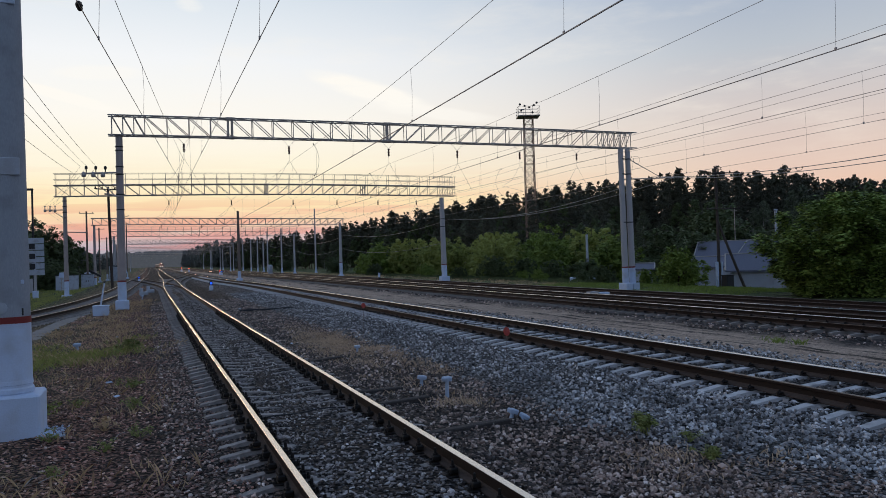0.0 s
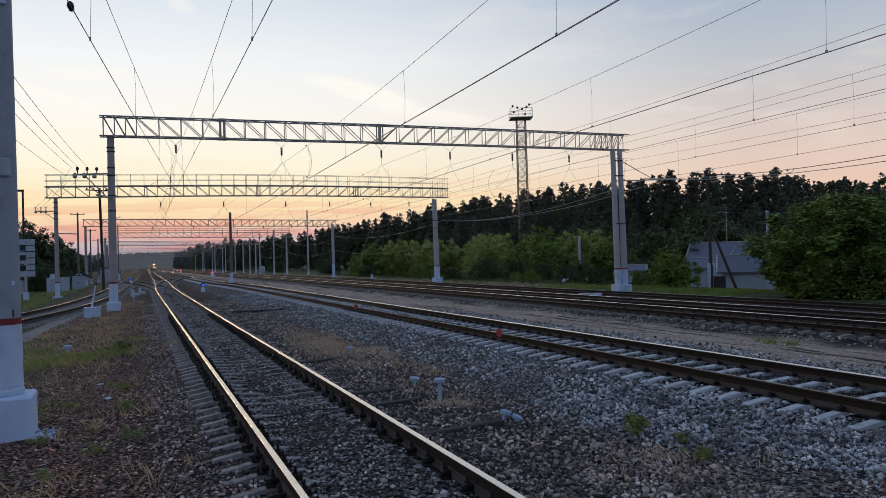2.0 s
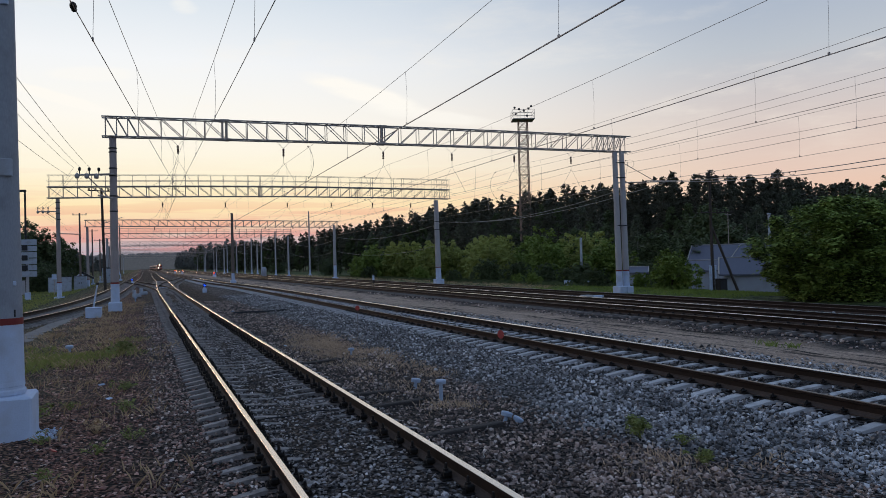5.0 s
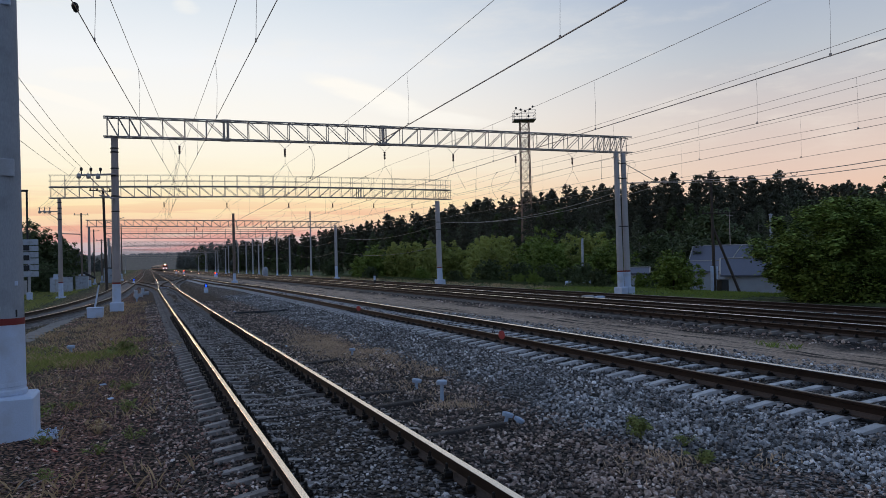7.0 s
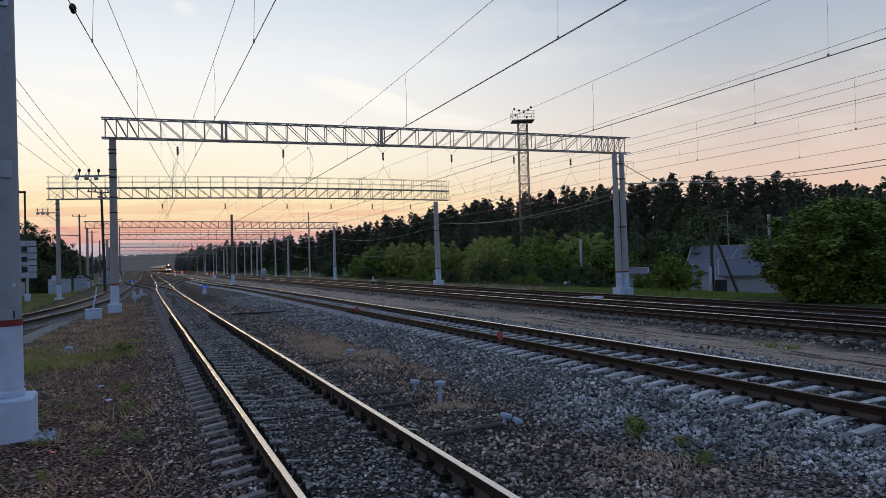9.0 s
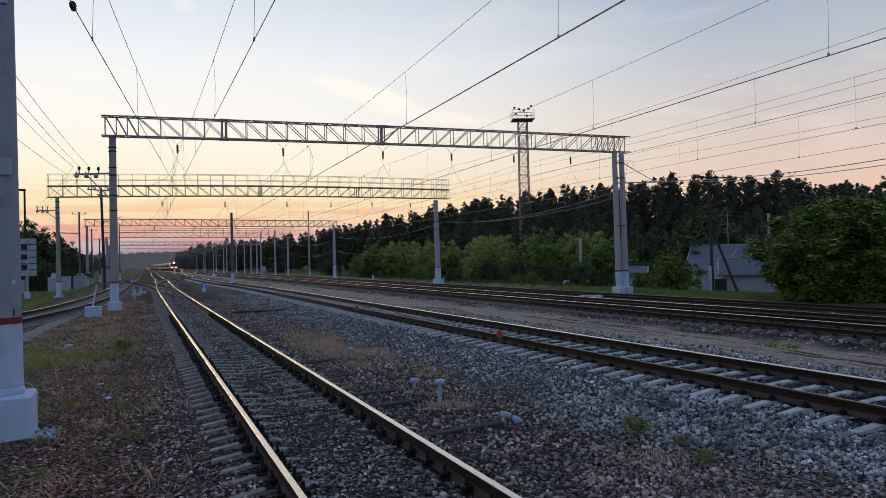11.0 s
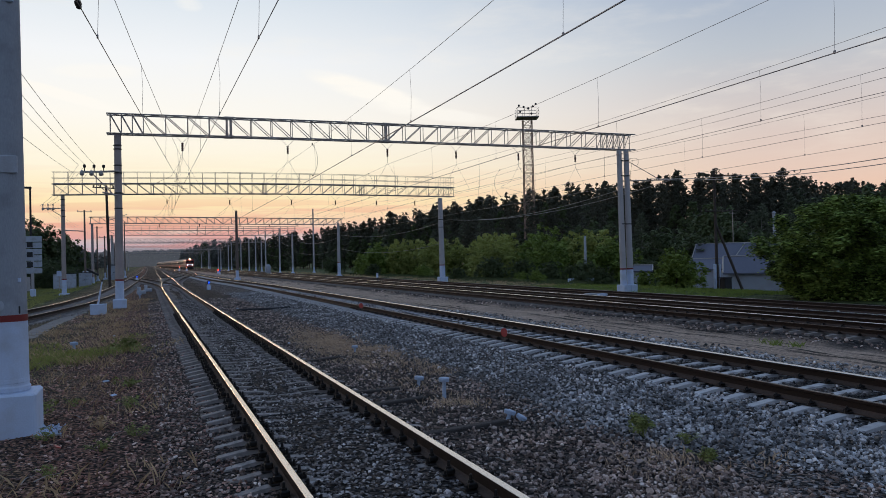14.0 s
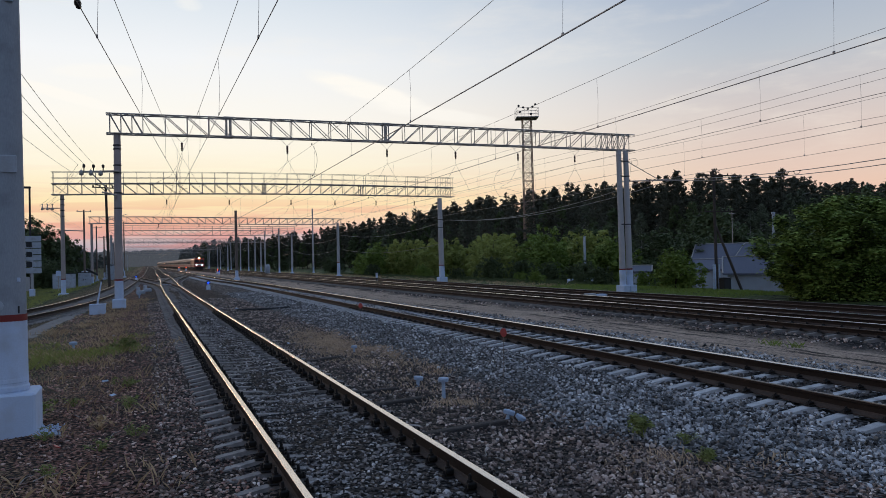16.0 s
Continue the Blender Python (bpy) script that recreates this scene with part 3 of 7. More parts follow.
def quick_mesh(name, v, tris, material):
    """A mesh from arrays: n x 3 points and m x 3 or m x 4 corner numbers."""
    me = bpy.data.meshes.new(name)
    k = tris.shape[1]
    me.vertices.add(len(v))
    me.vertices.foreach_set("co", np.ascontiguousarray(v, dtype=np.float32).ravel())
    me.loops.add(tris.size)
    me.loops.foreach_set("vertex_index", np.ascontiguousarray(tris, dtype=np.int32).ravel())
    me.polygons.add(len(tris))
    me.polygons.foreach_set("loop_start", np.arange(0, tris.size, k, dtype=np.int32))
    me.materials.append(material)
    me.update(calc_edges=True)
    me.shade_flat()
    return me


# ---------------------------------------------------------------- the lie of the land
GX = [-3000, -60, -16, -9, -6.2, -4.6, -3.0, 0.0, 0.65, 1.0, 1.3, 2.8, 3.45, 4.6, 6.0, 7.5, 7.95, 8.3, 9.9, 10.7, 12.0, 13.5, 16.5, 17.2, 20.0, 20.8, 23.8, 24.8, 27.8, 29.0, 34, 46, 75, 110, 220, 3000]
GZ = [-0.6, -1.0, -1.0, -0.85, -0.45, -0.30, -0.33, -0.31, -0.285, -0.265, -0.232, -0.228, -0.262, -0.266, -0.25, -0.215, -0.192, -0.155, -0.165, -0.2, -0.30, -0.36, -0.60, -0.48, -0.44, -0.52, -0.52, -0.56, -0.56, -0.66, -0.62, -1.3, -1.6, 0.3, 3.0, 20.0]


def land(x, y):
    """Height of the ground, for numbers or arrays."""
    z = np.interp(x, GX, GZ)
    fade = np.clip((np.abs(np.asarray(y, dtype=float)) - 700) / 600, 0, 1)
    z = z * (1 - fade) + np.minimum(z, -0.4) * fade
    # ballast lies deeper between the straight track's rails, and over the sleepers towards its near end
    off = np.abs(np.asarray(x, dtype=float) - 2.03)
    z = z + 0.018 * np.clip((0.6 - off) / 0.2, 0, 1) + 0.03 * np.clip((12.5 - np.asarray(y, dtype=float)) / 4, 0, 1) * np.clip((1.7 - off) / 0.5, 0, 1)
    return z + 0.008 * np.sin(np.asarray(x) * 2.3 + np.asarray(y) * 0.7) * np.cos(np.asarray(y) * 1.9 - np.asarray(x) * 0.8)


def ground():
    xs = np.unique(np.concatenate([[-3000, -1500, -600, -300, -150, -80, -50, -30, -20], np.arange(-16, 36, 0.25), np.arange(36, 60, 3), np.arange(60, 240, 12), [300, 500, 900, 1600, 3000]]))
    ys = np.unique(np.concatenate([[-1500, -500, -150, -50, -20, -10], np.arange(-6, 50, 0.4), np.arange(50, 160, 4), np.arange(160, 700, 30), [800, 1000, 1300, 1800, 2500, 4000]]))
    X, Y = np.meshgrid(xs, ys)
    rng = np.random.default_rng(3)
    Z = land(X, Y) + rng.normal(0, 0.008, X.shape) * (np.abs(X - 10) < 30)
    v = np.stack([X.ravel(), Y.ravel(), Z.ravel()], 1)
    i = np.arange(len(ys) - 1)[:, None] * len(xs) + np.arange(len(xs) - 1)[None]
    i = i.ravel()
    q = np.stack([i, i + 1, i + 1 + len(xs), i + len(xs)], 1)
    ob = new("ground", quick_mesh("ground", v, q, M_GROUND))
    tagged(ob, "railway ground of soil, crushed stone ballast and trampled path", "ground", kind="structure")


ground()


# ---------------------------------------------------------------- tracks
def spline(pts, step=1.5):
    """A smooth plan line through points (x, y), evenly stepped."""
    P = [Vector((*p, 0)) for p in pts]
    P = [2 * P[0] - P[1]] + P + [2 * P[-1] - P[-2]]
    out = []
    for a, b, c, d in zip(P, P[1:], P[2:], P[3:]):
        n = max(2, int((c - b).length / (step if b.y < 130 else 14.0)))
        for i in range(n):
            t = i / n
            out.append(0.5 * (2 * b + (c - a) * t + (2 * a - 5 * b + 4 * c - d) * t * t + (3 * b - a - 3 * c + d) * t ** 3))
    out.append(P[-2])
    return out


RAIL_BODY = [(-0.009, -0.122), (0.009, -0.122), (0.009, -0.05), (0.036, -0.036), (0.036, -0.008), (-0.036, -0.008), (-0.036, -0.036), (-0.009, -0.05)]
RAIL_FOOT = [(-0.075, -0.18), (0.075, -0.18), (0.075, -0.166), (0.022, -0.14), (0.0085, -0.12), (-0.0085, -0.12), (-0.022, -0.14), (-0.075, -0.166)]
RAIL_HEAD = [(-0.034, -0.014), (0.034, -0.014), (0.034, -0.004), (0.029, 0.0), (-0.029, 0.0), (-0.034, -0.004)]


def sleeper_geo(length=2.7, wide=0.27, tall=0.22, dip=0.03, drop=0.03):
    """A cast sleeper: tapered sides, raised rail seats, lower middle and ends."""
    v, f = [], []
    e = length / 2
    xs = (-e, -e + 0.02, -0.98, -0.6, -0.15, 0.15, 0.6, 0.98, e - 0.02, e)
    tops = (-drop - 0.02, -drop, -0.006, 0, -dip, -dip, 0, -0.006, -drop, -drop - 0.02)
    for x, t in zip(xs, tops):
        v += [(x, -wide / 2, -tall), (x, wide / 2, -tall), (x, wide * 0.36, t), (x, -wide * 0.36, t)]
    for i in range(len(xs) - 1):
        k = i * 4
        f += [(k + a, k + 4 + a, k + 4 + (a + 1) % 4, k + (a + 1) % 4) for a in range(4)]
    e = (len(xs) - 1) * 4
    f += [(0, 1, 2, 3), (e + 3, e + 2, e + 1, e)]
    return v, f


def fastening_geo(tall=1.0):
    """Base plate, two clips and four bolts with nuts, for one rail seat."""
    g = [box(0, 0, 0.008, 0.36, 0.16, 0.016, 0.004)]
    for s in (-1, 1):
        g.append(box(s * 0.1, 0, 0.025 + 0.03 * tall, 0.085, 0.085, 0.06 * tall, 0.012))
        g.append(lathe([(0.03, 0.0), (0.028, 0.035 * tall), (0.017, 0.036 * tall), (0.014, 0.085 * tall), (0.006, 0.092 * tall)], 6, (s * 0.11, 0, 0.02 + 0.05 * tall)))
        g.append(lathe([(0.022, 0.0), (0.022, 0.03), (0.012, 0.031), (0.011, 0.06)], 6, (s * 0.165, 0.03 * s, 0.012)))
    return merged(*g)


FAST_MESH = data_of("fastening", fastening_geo(), M_FAST)
FAST_LOW = data_of("fastening", fastening_geo(0.45), M_FAST)
S_NEW = data_of("sleeper", sleeper_geo(2.82, 0.2, drop=0.06), M_SLEEPER)
S_OLD = data_of("sleeper", sleeper_geo(length=2.62, wide=0.17, dip=0.03, drop=0.055), M_SLEEPER_OLD)
S_BLOCK = data_of("sleeper", sleeper_geo(wide=0.165, tall=0.26), M_SLEEPER_BROWN)


def track(pts, z, label, sleeper_mesh, y_from, y_to, fast_to, step=0.545, rest_to=0, bury=0.0, head=None, first=0.0, cant=0.075, fast=FAST_LOW):
    """Two rails on sleepers; sleepers from y_from to y_to are pieces of their own, those up to rest_to are one mesh."""
    rng = random.Random(len(label) + int(z * 100))
    line = spline(pts)
    t = thing("railway_track", Matrix.Identity(4), label, "railway track", "tracks of the yard", "structure")
    for s, top in zip((-0.796, 0.796), head or (M_HEAD, M_HEAD)):
        run = []
        for i, p in enumerate(line):
            d = (line[min(i + 1, len(line) - 1)] - line[max(i - 1, 0)]).normalized()
            run.append((p.x + d.y * s, p.y - d.x * s, z))
        r = part("rail", sweep(RAIL_BODY, run), M_RAIL, t, "rusty brown rail web")
        part("rail_foot", sweep(RAIL_FOOT, run), M_FOOT, r, "paler brown rail foot")
        part("rail_head", sweep([(a, b + a * math.copysign(cant, s)) for a, b in RAIL_HEAD], run), top, r, "polished running surface")
    dist, seats = (first - line[0].y) % step, []
    for a, b in zip(line, line[1:]):
        L = (b - a).length
        while dist < L:
            p = a.lerp(b, dist / L)
            seats.append((p, math.atan2(-(b - a).x, (b - a).y)))
            dist += step
        dist -= L
    rest = []
    for p, turn in seats:
        if not y_from <= p.y <= max(y_to, rest_to):
            continue
        m = Matrix.Translation((p.x + rng.uniform(-0.02, 0.02), p.y + rng.uniform(-0.015, 0.015), z - 0.178 - bury * rng.random())) @ Euler((0, 0, turn + rng.uniform(-0.012, 0.012))).to_matrix().to_4x4()
        if p.y > y_to:
            rest.append(moved(([tuple(v.co) for v in sleeper_mesh.vertices], [tuple(q.vertices) for q in sleeper_mesh.polygons]), m))
            continue
        so = part("sleeper", sleeper_mesh, None, t, at=m)
        if p.y < fast_to:
            for s in (-0.796, 0.796):
                part("fastening", fast, None, so, "black greasy rail fastening" if p.y < 6 else "", at=Matrix.Translation((s, 0, 0.001 + bury * 0.3)))
    if rest:
        part("sleeper_row", data_of("sleeper_row", merged(*rest), sleeper_mesh.materials[0]), None, t)["kind"] = "stuff"
    return t


T0 = [(-13, 2), (-9.0, 18), (-6.6, 28), (-4.85, 37.5), (-3.6, 47), (-2.6, 63), (-2.0, 90), (-1.6, 120), (-0.8, 200), (0, 400), (2, 900)]
T1 = [(2.03, -25), (2.03, 0), (2.03, 40), (2.1, 70), (2.4, 92), (2.8, 123), (3.2, 200), (4.2, 300), (6.5, 700), (8, 1300)]
T2 = [(9.08, -25), (9.08, 0), (9.08, 58), (8.8, 76), (8.1, 95), (7.9, 140), (8.4, 300), (9, 700), (10, 1300)]
T3 = [(18.6, -25), (18.6, 0), (18.6, 60), (18.2, 110), (17.2, 180), (16.4, 255), (15.9, 350), (14.1, 465), (11.6, 590), (11.0, 720), (11.0, 1400)]
T4 = [(22.3, -25), (22.3, 0), (22.3, 200), (21.5, 500), (19, 1300)]
T5 = [(26.3, -25), (26.3, 0), (26.3, 200), (26, 500), (24, 1300)]
X01 = [(2.2, 66), (1.7, 84), (0.4, 102), (-1.0, 118), (-1.75, 135)]
X12 = [(2.25, 82), (3.0, 100), (4.7, 122), (6.6, 140), (7.9, 158), (8.2, 175)]
track(T1, 0.0, "straight running track with shiny rails on dark oil-stained sleepers", S_OLD, 3.5, 95, 34, step=0.51, first=8.955, rest_to=130, bury=0.008, fast=FAST_MESH)
# near rails: dim head colours stand in for mirroring dark trees instead of sky
track(T2, 0.06, "running track with shiny rails on pale concrete sleepers", S_NEW, 3.0, 95, 32, step=0.565, first=8.27, rest_to=140, head=(M_HEAD_WORN_DIM, M_HEAD), cant=0.11)
track(T3, -0.2, "through track on raised concrete sleepers beside a dirt path", S_BLOCK, 3.0, 70, 30, step=0.633, first=14.37, rest_to=130, head=(M_HEAD_WORN_DIM, M_HEAD), cant=0.13)
track(T4, -0.31, "through track with dark rails between two others", S_OLD, 5.0, 60, 0, rest_to=100, head=(M_HEAD_WORN_DIM, M_HEAD), cant=0.11)
track(T5, -0.34, "outermost through track along the grassy verge", S_OLD, 8.0, 60, 0, rest_to=100, head=(M_HEAD_DULL, M_HEAD_WORN_DIM), cant=0.11)
track(T0, -0.02, "curving siding track in short grass beside the masts", S_OLD, 24, 75, 0, rest_to=125, head=(M_HEAD_WORN_DIM, M_HEAD_WORN_DIM))
track(X01, 0.0, "crossover track leading to the siding", S_OLD, 66, 135, 0, head=(M_HEAD_DULL, M_HEAD_DULL))
track(X12, 0.005, "crossover track between the two running lines", S_OLD, 84, 170, 0, head=(M_HEAD_DULL, M_HEAD_DULL))


def stones(name, label, material, n, x0, x1, y0, y1, lo, hi, keep, seed, lift=0.0, flat=(0.65, 1.1), heap=0.016, near=1.9):
    """Loose stones, each an uneven lump, strewn over a strip of ground."""
    rng = np.random.default_rng(seed)
    bv = np.array([(math.cos(a), math.sin(a), -0.6) for a in (0.0, 1.57, 3.14, 4.71)] + [(0.72 * math.cos(a), 0.72 * math.sin(a), 0.6) for a in (0.79, 2.88, 4.97)])
    bf = np.array([(0, 1, 4), (1, 5, 4), (1, 2, 5), (2, 6, 5), (2, 3, 6), (3, 0, 6), (0, 4, 6), (4, 5, 6)])
    x, y = rng.uniform(x0, x1, n), y0 + (y1 - y0) * rng.random(n) ** near
    ok = keep(x, y, rng)
    x, y = x[ok], y[ok]
    n = len(x)
    size = rng.uniform(lo, hi, n) * np.where(rng.random(n) < 0.1, 1.3, 1.0) * (1 + 0.006 * (y - y0))
    shape = (bv[None] + rng.normal(0, 0.18, (n, len(bv), 3))) * np.stack([rng.uniform(0.8, 1.5, n), rng.uniform(0.7, 1.1, n), rng.uniform(*flat, n)], 1)[:, None]
    a, t = rng.uniform(0, 2 * np.pi, n), np.clip(rng.normal(0, 0.5, n), -1.0, 1.0)
    ca, sa, ct, st = np.cos(a), np.sin(a), np.cos(t), np.sin(t)
    X, Y, Z = shape[..., 0], shape[..., 1], shape[..., 2]
    Y2, Z2 = Y * ct[:, None] - Z * st[:, None], Y * st[:, None] + Z * ct[:, None]
    X3, Y3 = X * ca[:, None] - Y2 * sa[:, None], X * sa[:, None] + Y2 * ca[:, None]
    s = size[:, None]
    z = land(x, y) + lift + rng.normal(0, heap, n) + size * 0.2
    v = np.stack([X3 * s + x[:, None], Y3 * s + y[:, None], Z2 * s + z[:, None]], -1).reshape(-1, 3)
    f = (bf[None] + (np.arange(n) * len(bv))[:, None, None]).reshape(-1, 3)
    tagged(new(name, quick_mesh(name, v, f, material)), label, "gravel", kind="stuff")


def clear_of(cx, room, half=1.38, x_in=-99.0, inner=1.0, step=0.51, first=8.955, wide=0.15):
    def keep(x, y, rng):
        on_rail = np.abs(np.abs(x - cx) - 0.796) < 0.11
        k = (y - first) / step
        on_sleeper = (np.abs(k - np.round(k)) * step < wide + (0.02 if cx > 5 else 0.0)) & (np.abs(x - cx) < half)
        bare = np.where(np.abs(x - cx) > 0.85, 0.995, room) if cx > 5 else room * np.interp(y, [6, 9, 13], [0.15, 0.6, 1.0])
        start = x_in + (np.interp(y, [5.6, 6.4, 7.2, 8.7, 11.5, 30], [1.2, 0.9, 0.35, -0.05, 0.4, 0.3]) if x_in > 0 else 0)
        k2 = (rng.random(len(x)) < (x - start) / 0.9) & ((np.abs(x - cx) > 0.72) | (rng.random(len(x)) < inner))
        return k2 & ~on_rail & ~(on_sleeper & (rng.random(len(x)) < bare))
    return keep


stones("ballast_gravel", "bluish grey crushed stone ballast heaped beside the running track", M_GRAVEL_GREY, 80000, 4.0, 11.9, 4.4, 58, 0.015, 0.029, clear_of(9.08, 0.99, x_in=4.75, inner=0.1, step=0.565, first=8.27, wide=0.14), 11, heap=0.024, near=2.35)
stones("coarse_gravel", "large bluish grey stones at the near edge of the ballast", M_GRAVEL_GREY, 7000, 4.9, 8.0, 4.8, 10.5, 0.02, 0.034, clear_of(9.08, 0.99, x_in=5.0, inner=0.1, step=0.565, first=8.27, wide=0.14), 29, heap=0.02, near=1.2)
stones("dark_gravel", "dark greasy ballast between the rails of the second track", M_GRAVEL_BLACK, 9000, 8.3, 9.86, 8.0, 58, 0.018, 0.032, clear_of(9.08, 0.99, step=0.565, first=8.27, wide=0.14), 15)
stones("oily_gravel", "dark brown oil-stained ballast beside the rails", M_GRAVEL_OILY, 25000, 2.86, 5.4, 4.2, 50, 0.014, 0.028, clear_of(2.03, 0.5, half=1.3), 12, flat=(0.55, 1.0), heap=0.013, near=2.8)
stones("foreground_gravel", "small brown stones trodden into the soil before the ballast", M_GRAVEL_OILY, 5200, 4.0, 6.9, 4.4, 7.6, 0.01, 0.024, lambda x, y, rng: x < np.interp(y, [5.6, 6.4, 7.2, 7.6], [6.3, 5.8, 5.0, 4.6]), 23, flat=(0.4, 0.75), near=1.3)
stones("shoulder_stones", "dark stones along the sleeper ends", M_GRAVEL_OILY, 10500, 0.1, 1.2, 3.6, 50, 0.013, 0.026, clear_of(2.03, 0.6, half=1.3), 17, flat=(0.5, 0.95))
stones("track_gravel", "soiled grey ballast between the rails", M_GRAVEL_MID, 27000, 1.15, 2.9, 3.6, 50, 0.012, 0.026, clear_of(2.03, 0.55, half=1.3, wide=0.12), 18, flat=(0.35, 0.75), near=2.7)
stones("brown_gravel", "dark brown flat stones trodden into dry soil", M_GRAVEL_BROWN, 27000, -3.0, 0.9, 4.4, 40, 0.011, 0.026, lambda x, y, rng: rng.random(len(x)) < 1.0, 13, flat=(0.3, 0.6), heap=0.01, near=2.4)
stones("shoulder_gravel", "dusty brown stones heaped between the sleeper ends of the through track", M_GRAVEL_OILY, 5200, 16.7, 19.6, 9.0, 60, 0.022, 0.045, clear_of(18.6, 0.99, half=1.4, step=0.633, first=14.37, wide=0.14), 16)
stones("outer_gravel", "grey stones strewn between the outer through tracks", M_GRAVEL_GREY, 3000, 23.8, 25.4, 9.0, 60, 0.03, 0.055, lambda x, y, rng: rng.random(len(x)) < 1.0, 21)
stones("whitewashed_stones", "stones splashed with whitewash at the foot of the mast", M_WHITE, 260, -1.42, -1.08, 11.45, 12.3, 0.012, 0.026, lambda x, y, rng: rng.random(len(x)) < 1.1 - (x + 1.42) / 0.4, 19)
stones("verge_gravel", "loose grey stones along the dirt path", M_GRAVEL_GREY, 4800, 11.6, 13.0, 6.0, 30, 0.02, 0.04, lambda x, y, rng: rng.random(len(x)) < 1 - (x - 11.6) / 1.6, 14)


# ---------------------------------------------------------------- masts and portals
def mast_parts(t, x, y, z0, z1, r0=0.22, r1=0.16, white=1.25, lean=(0, 0), plinth=(0.62, 0.62, 0.42), band=True, grey=None):
    """A spun concrete mast under a thing: plinth, whitewashed foot, red band, grey shaft."""
    def at(h):
        k = (h - z0) / (z1 - z0)
        return (x + lean[0] * k, y + lean[1] * k, h)

    def rad(h):
        return r0 + (r1 - r0) * (h - z0) / (z1 - z0)
    zp = z0 + plinth[2]
    if plinth[2]:
        part("plinth", box(x, y, z0 + plinth[2] / 2 - 0.06, plinth[0], plinth[1], plinth[2] + 0.12, 0.03), M_WHITE, t, "whitewashed concrete plinth")
    zw = zp + white
    part("whitewashed_foot", tube([at(zp), at(zw)], rad(zp) + 0.004, rad(zw) + 0.004, 20), M_WHITE, t, "whitewashed lower shaft", True)
    if band:
        part("red_band", tube([at(zw), at(zw + 0.09)], rad(zw) + 0.007, rad(zw) + 0.007, 20), M_RED, t, "painted red ring", True)
    part("shaft", tube([at(zw), at((zw + z1) / 2), at(z1)], rad(zw), rad(z1), 20), grey or M_CONC, t, "bare weathered grey shaft", True)


def clamp_ring(t, x, y, z, r):
    part("clamp", lathe([(r, 0), (r + 0.018, 0.006), (r + 0.018, 0.06), (r, 0.066)], 14, (x, y, z)), M_DARK, t, "dark steel clamp")


def insulator_geo(at, n=3, r=0.09, up=1):
    rings = []
    for i in range(n):
        z = up * i * 0.09
        rings += [(0.035, z), (r, z + up * 0.02), (r * 0.85, z + up * 0.06), (0.035, z + up * 0.07)]
    rings.append((0.02, up * n * 0.09))
    return lathe(rings if up > 0 else rings[::-1], 12, at)


def portal(y, posts_at, ends, zb, tall, label, flip, splices=(), detail=True, rail=0.0, width=0.5):
    """A lattice crossbeam with posts at the given places across, chords reaching past them to both ends; zb gives the
    height of the lower chords at any place across. The ties change their slant at flip."""
    t = thing("lattice_portal", Matrix.Identity(4), label, "catenary portal", "portals across the tracks")

    def p(x, top, back):
        return (x, y + (width if back else 0), zb(x) + (tall if top else 0))
    thick, thin = (0.04, 0.024) if detail else (0.055, 0.035)
    span = [ends[0] + (ends[1] - ends[0]) * k / 10 for k in range(11)]
    for top in (0, 1):
        for back in (0, 1):
            part("chord", tube([p(x, top, back) for x in span], thick, n=6), M_STEEL, t)
    posts, ties = [], []
    for i, x in enumerate(posts_at):
        nxt = posts_at[i + 1] if i + 1 < len(posts_at) else None
        for back in (0, 1):
            posts.append(tube([p(x, 0, back), p(x, 1, back)], thin, n=5))
            if nxt is not None:
                ties.append(tube([p(x, 1, back), p(nxt, 0, back)] if x < flip - 0.1 else [p(x, 0, back), p(nxt, 1, back)], thin, n=5))
        for top in (0, 1):
            ties.append(tube([p(x, top, 0), p(x, top, 1)], 0.022, n=5))
            if nxt is not None and detail:
                ties.append(tube([p(x, top, i % 2), p(nxt, top, 1 - i % 2)], 0.022, n=5))
    if detail:
        for g in posts:
            part("lattice_post", g, M_STEEL, t)
        for g in ties:
            part("lattice_tie", g, M_STEEL, t)
        for x in splices:
            for b in (0, 1):
                for e in (-0.11, 0.11):
                    part("splice_post", tube([p(x + e, 0, b), p(x + e, 1, b)], 0.04, n=6), M_STEEL, t)
                for top in (0, 1):
                    q = p(x, top, b)
                    part("splice_plate", box(q[0], q[1], q[2], 0.5, 0.1, 0.1, 0.01), M_STEEL, t)
    else:
        part("lattice", merged(*posts, *ties), M_STEEL, t)
    if rail:
        g = []
        for x in posts_at:
            for b in (0, 1):
                a = p(x, 1, b)
                g.append(tube([a, (a[0], a[1], a[2] + rail)], 0.017 if detail else 0.028, n=4))
        for h in (0.5 * rail, rail):
            for b in (0, 1):
                g.append(tube([(x, y + width * b, zb(x) + tall + h) for x in span], 0.018 if detail else 0.03, n=4))
        part("railing", merged(*g), M_STEEL, t, "thin walkway railing")
        part("walkway", merged(*[box((a + b) / 2, y + width / 2, zb((a + b) / 2) + tall + 0.05, b - a - 0.03, width * 0.9, 0.03) for a, b in zip(posts_at, posts_at[1:])]), M_STEEL, t, "steel walkway planks")
    return t


def evenly(*runs):
    """Places across: runs of (from, to, bays), end to start."""
    out = [runs[0][0]]
    for a, b, n in runs:
        out += [a + (b - a) * (i + 1) / n for i in range(n)]
    return out


G1Y, G2Y, G3Y = 43.0, 75.0, 119.0
XS = [1.96, 7.6, 13.48, 17.88, 22.16, 26.31]      # where the catenaries hang

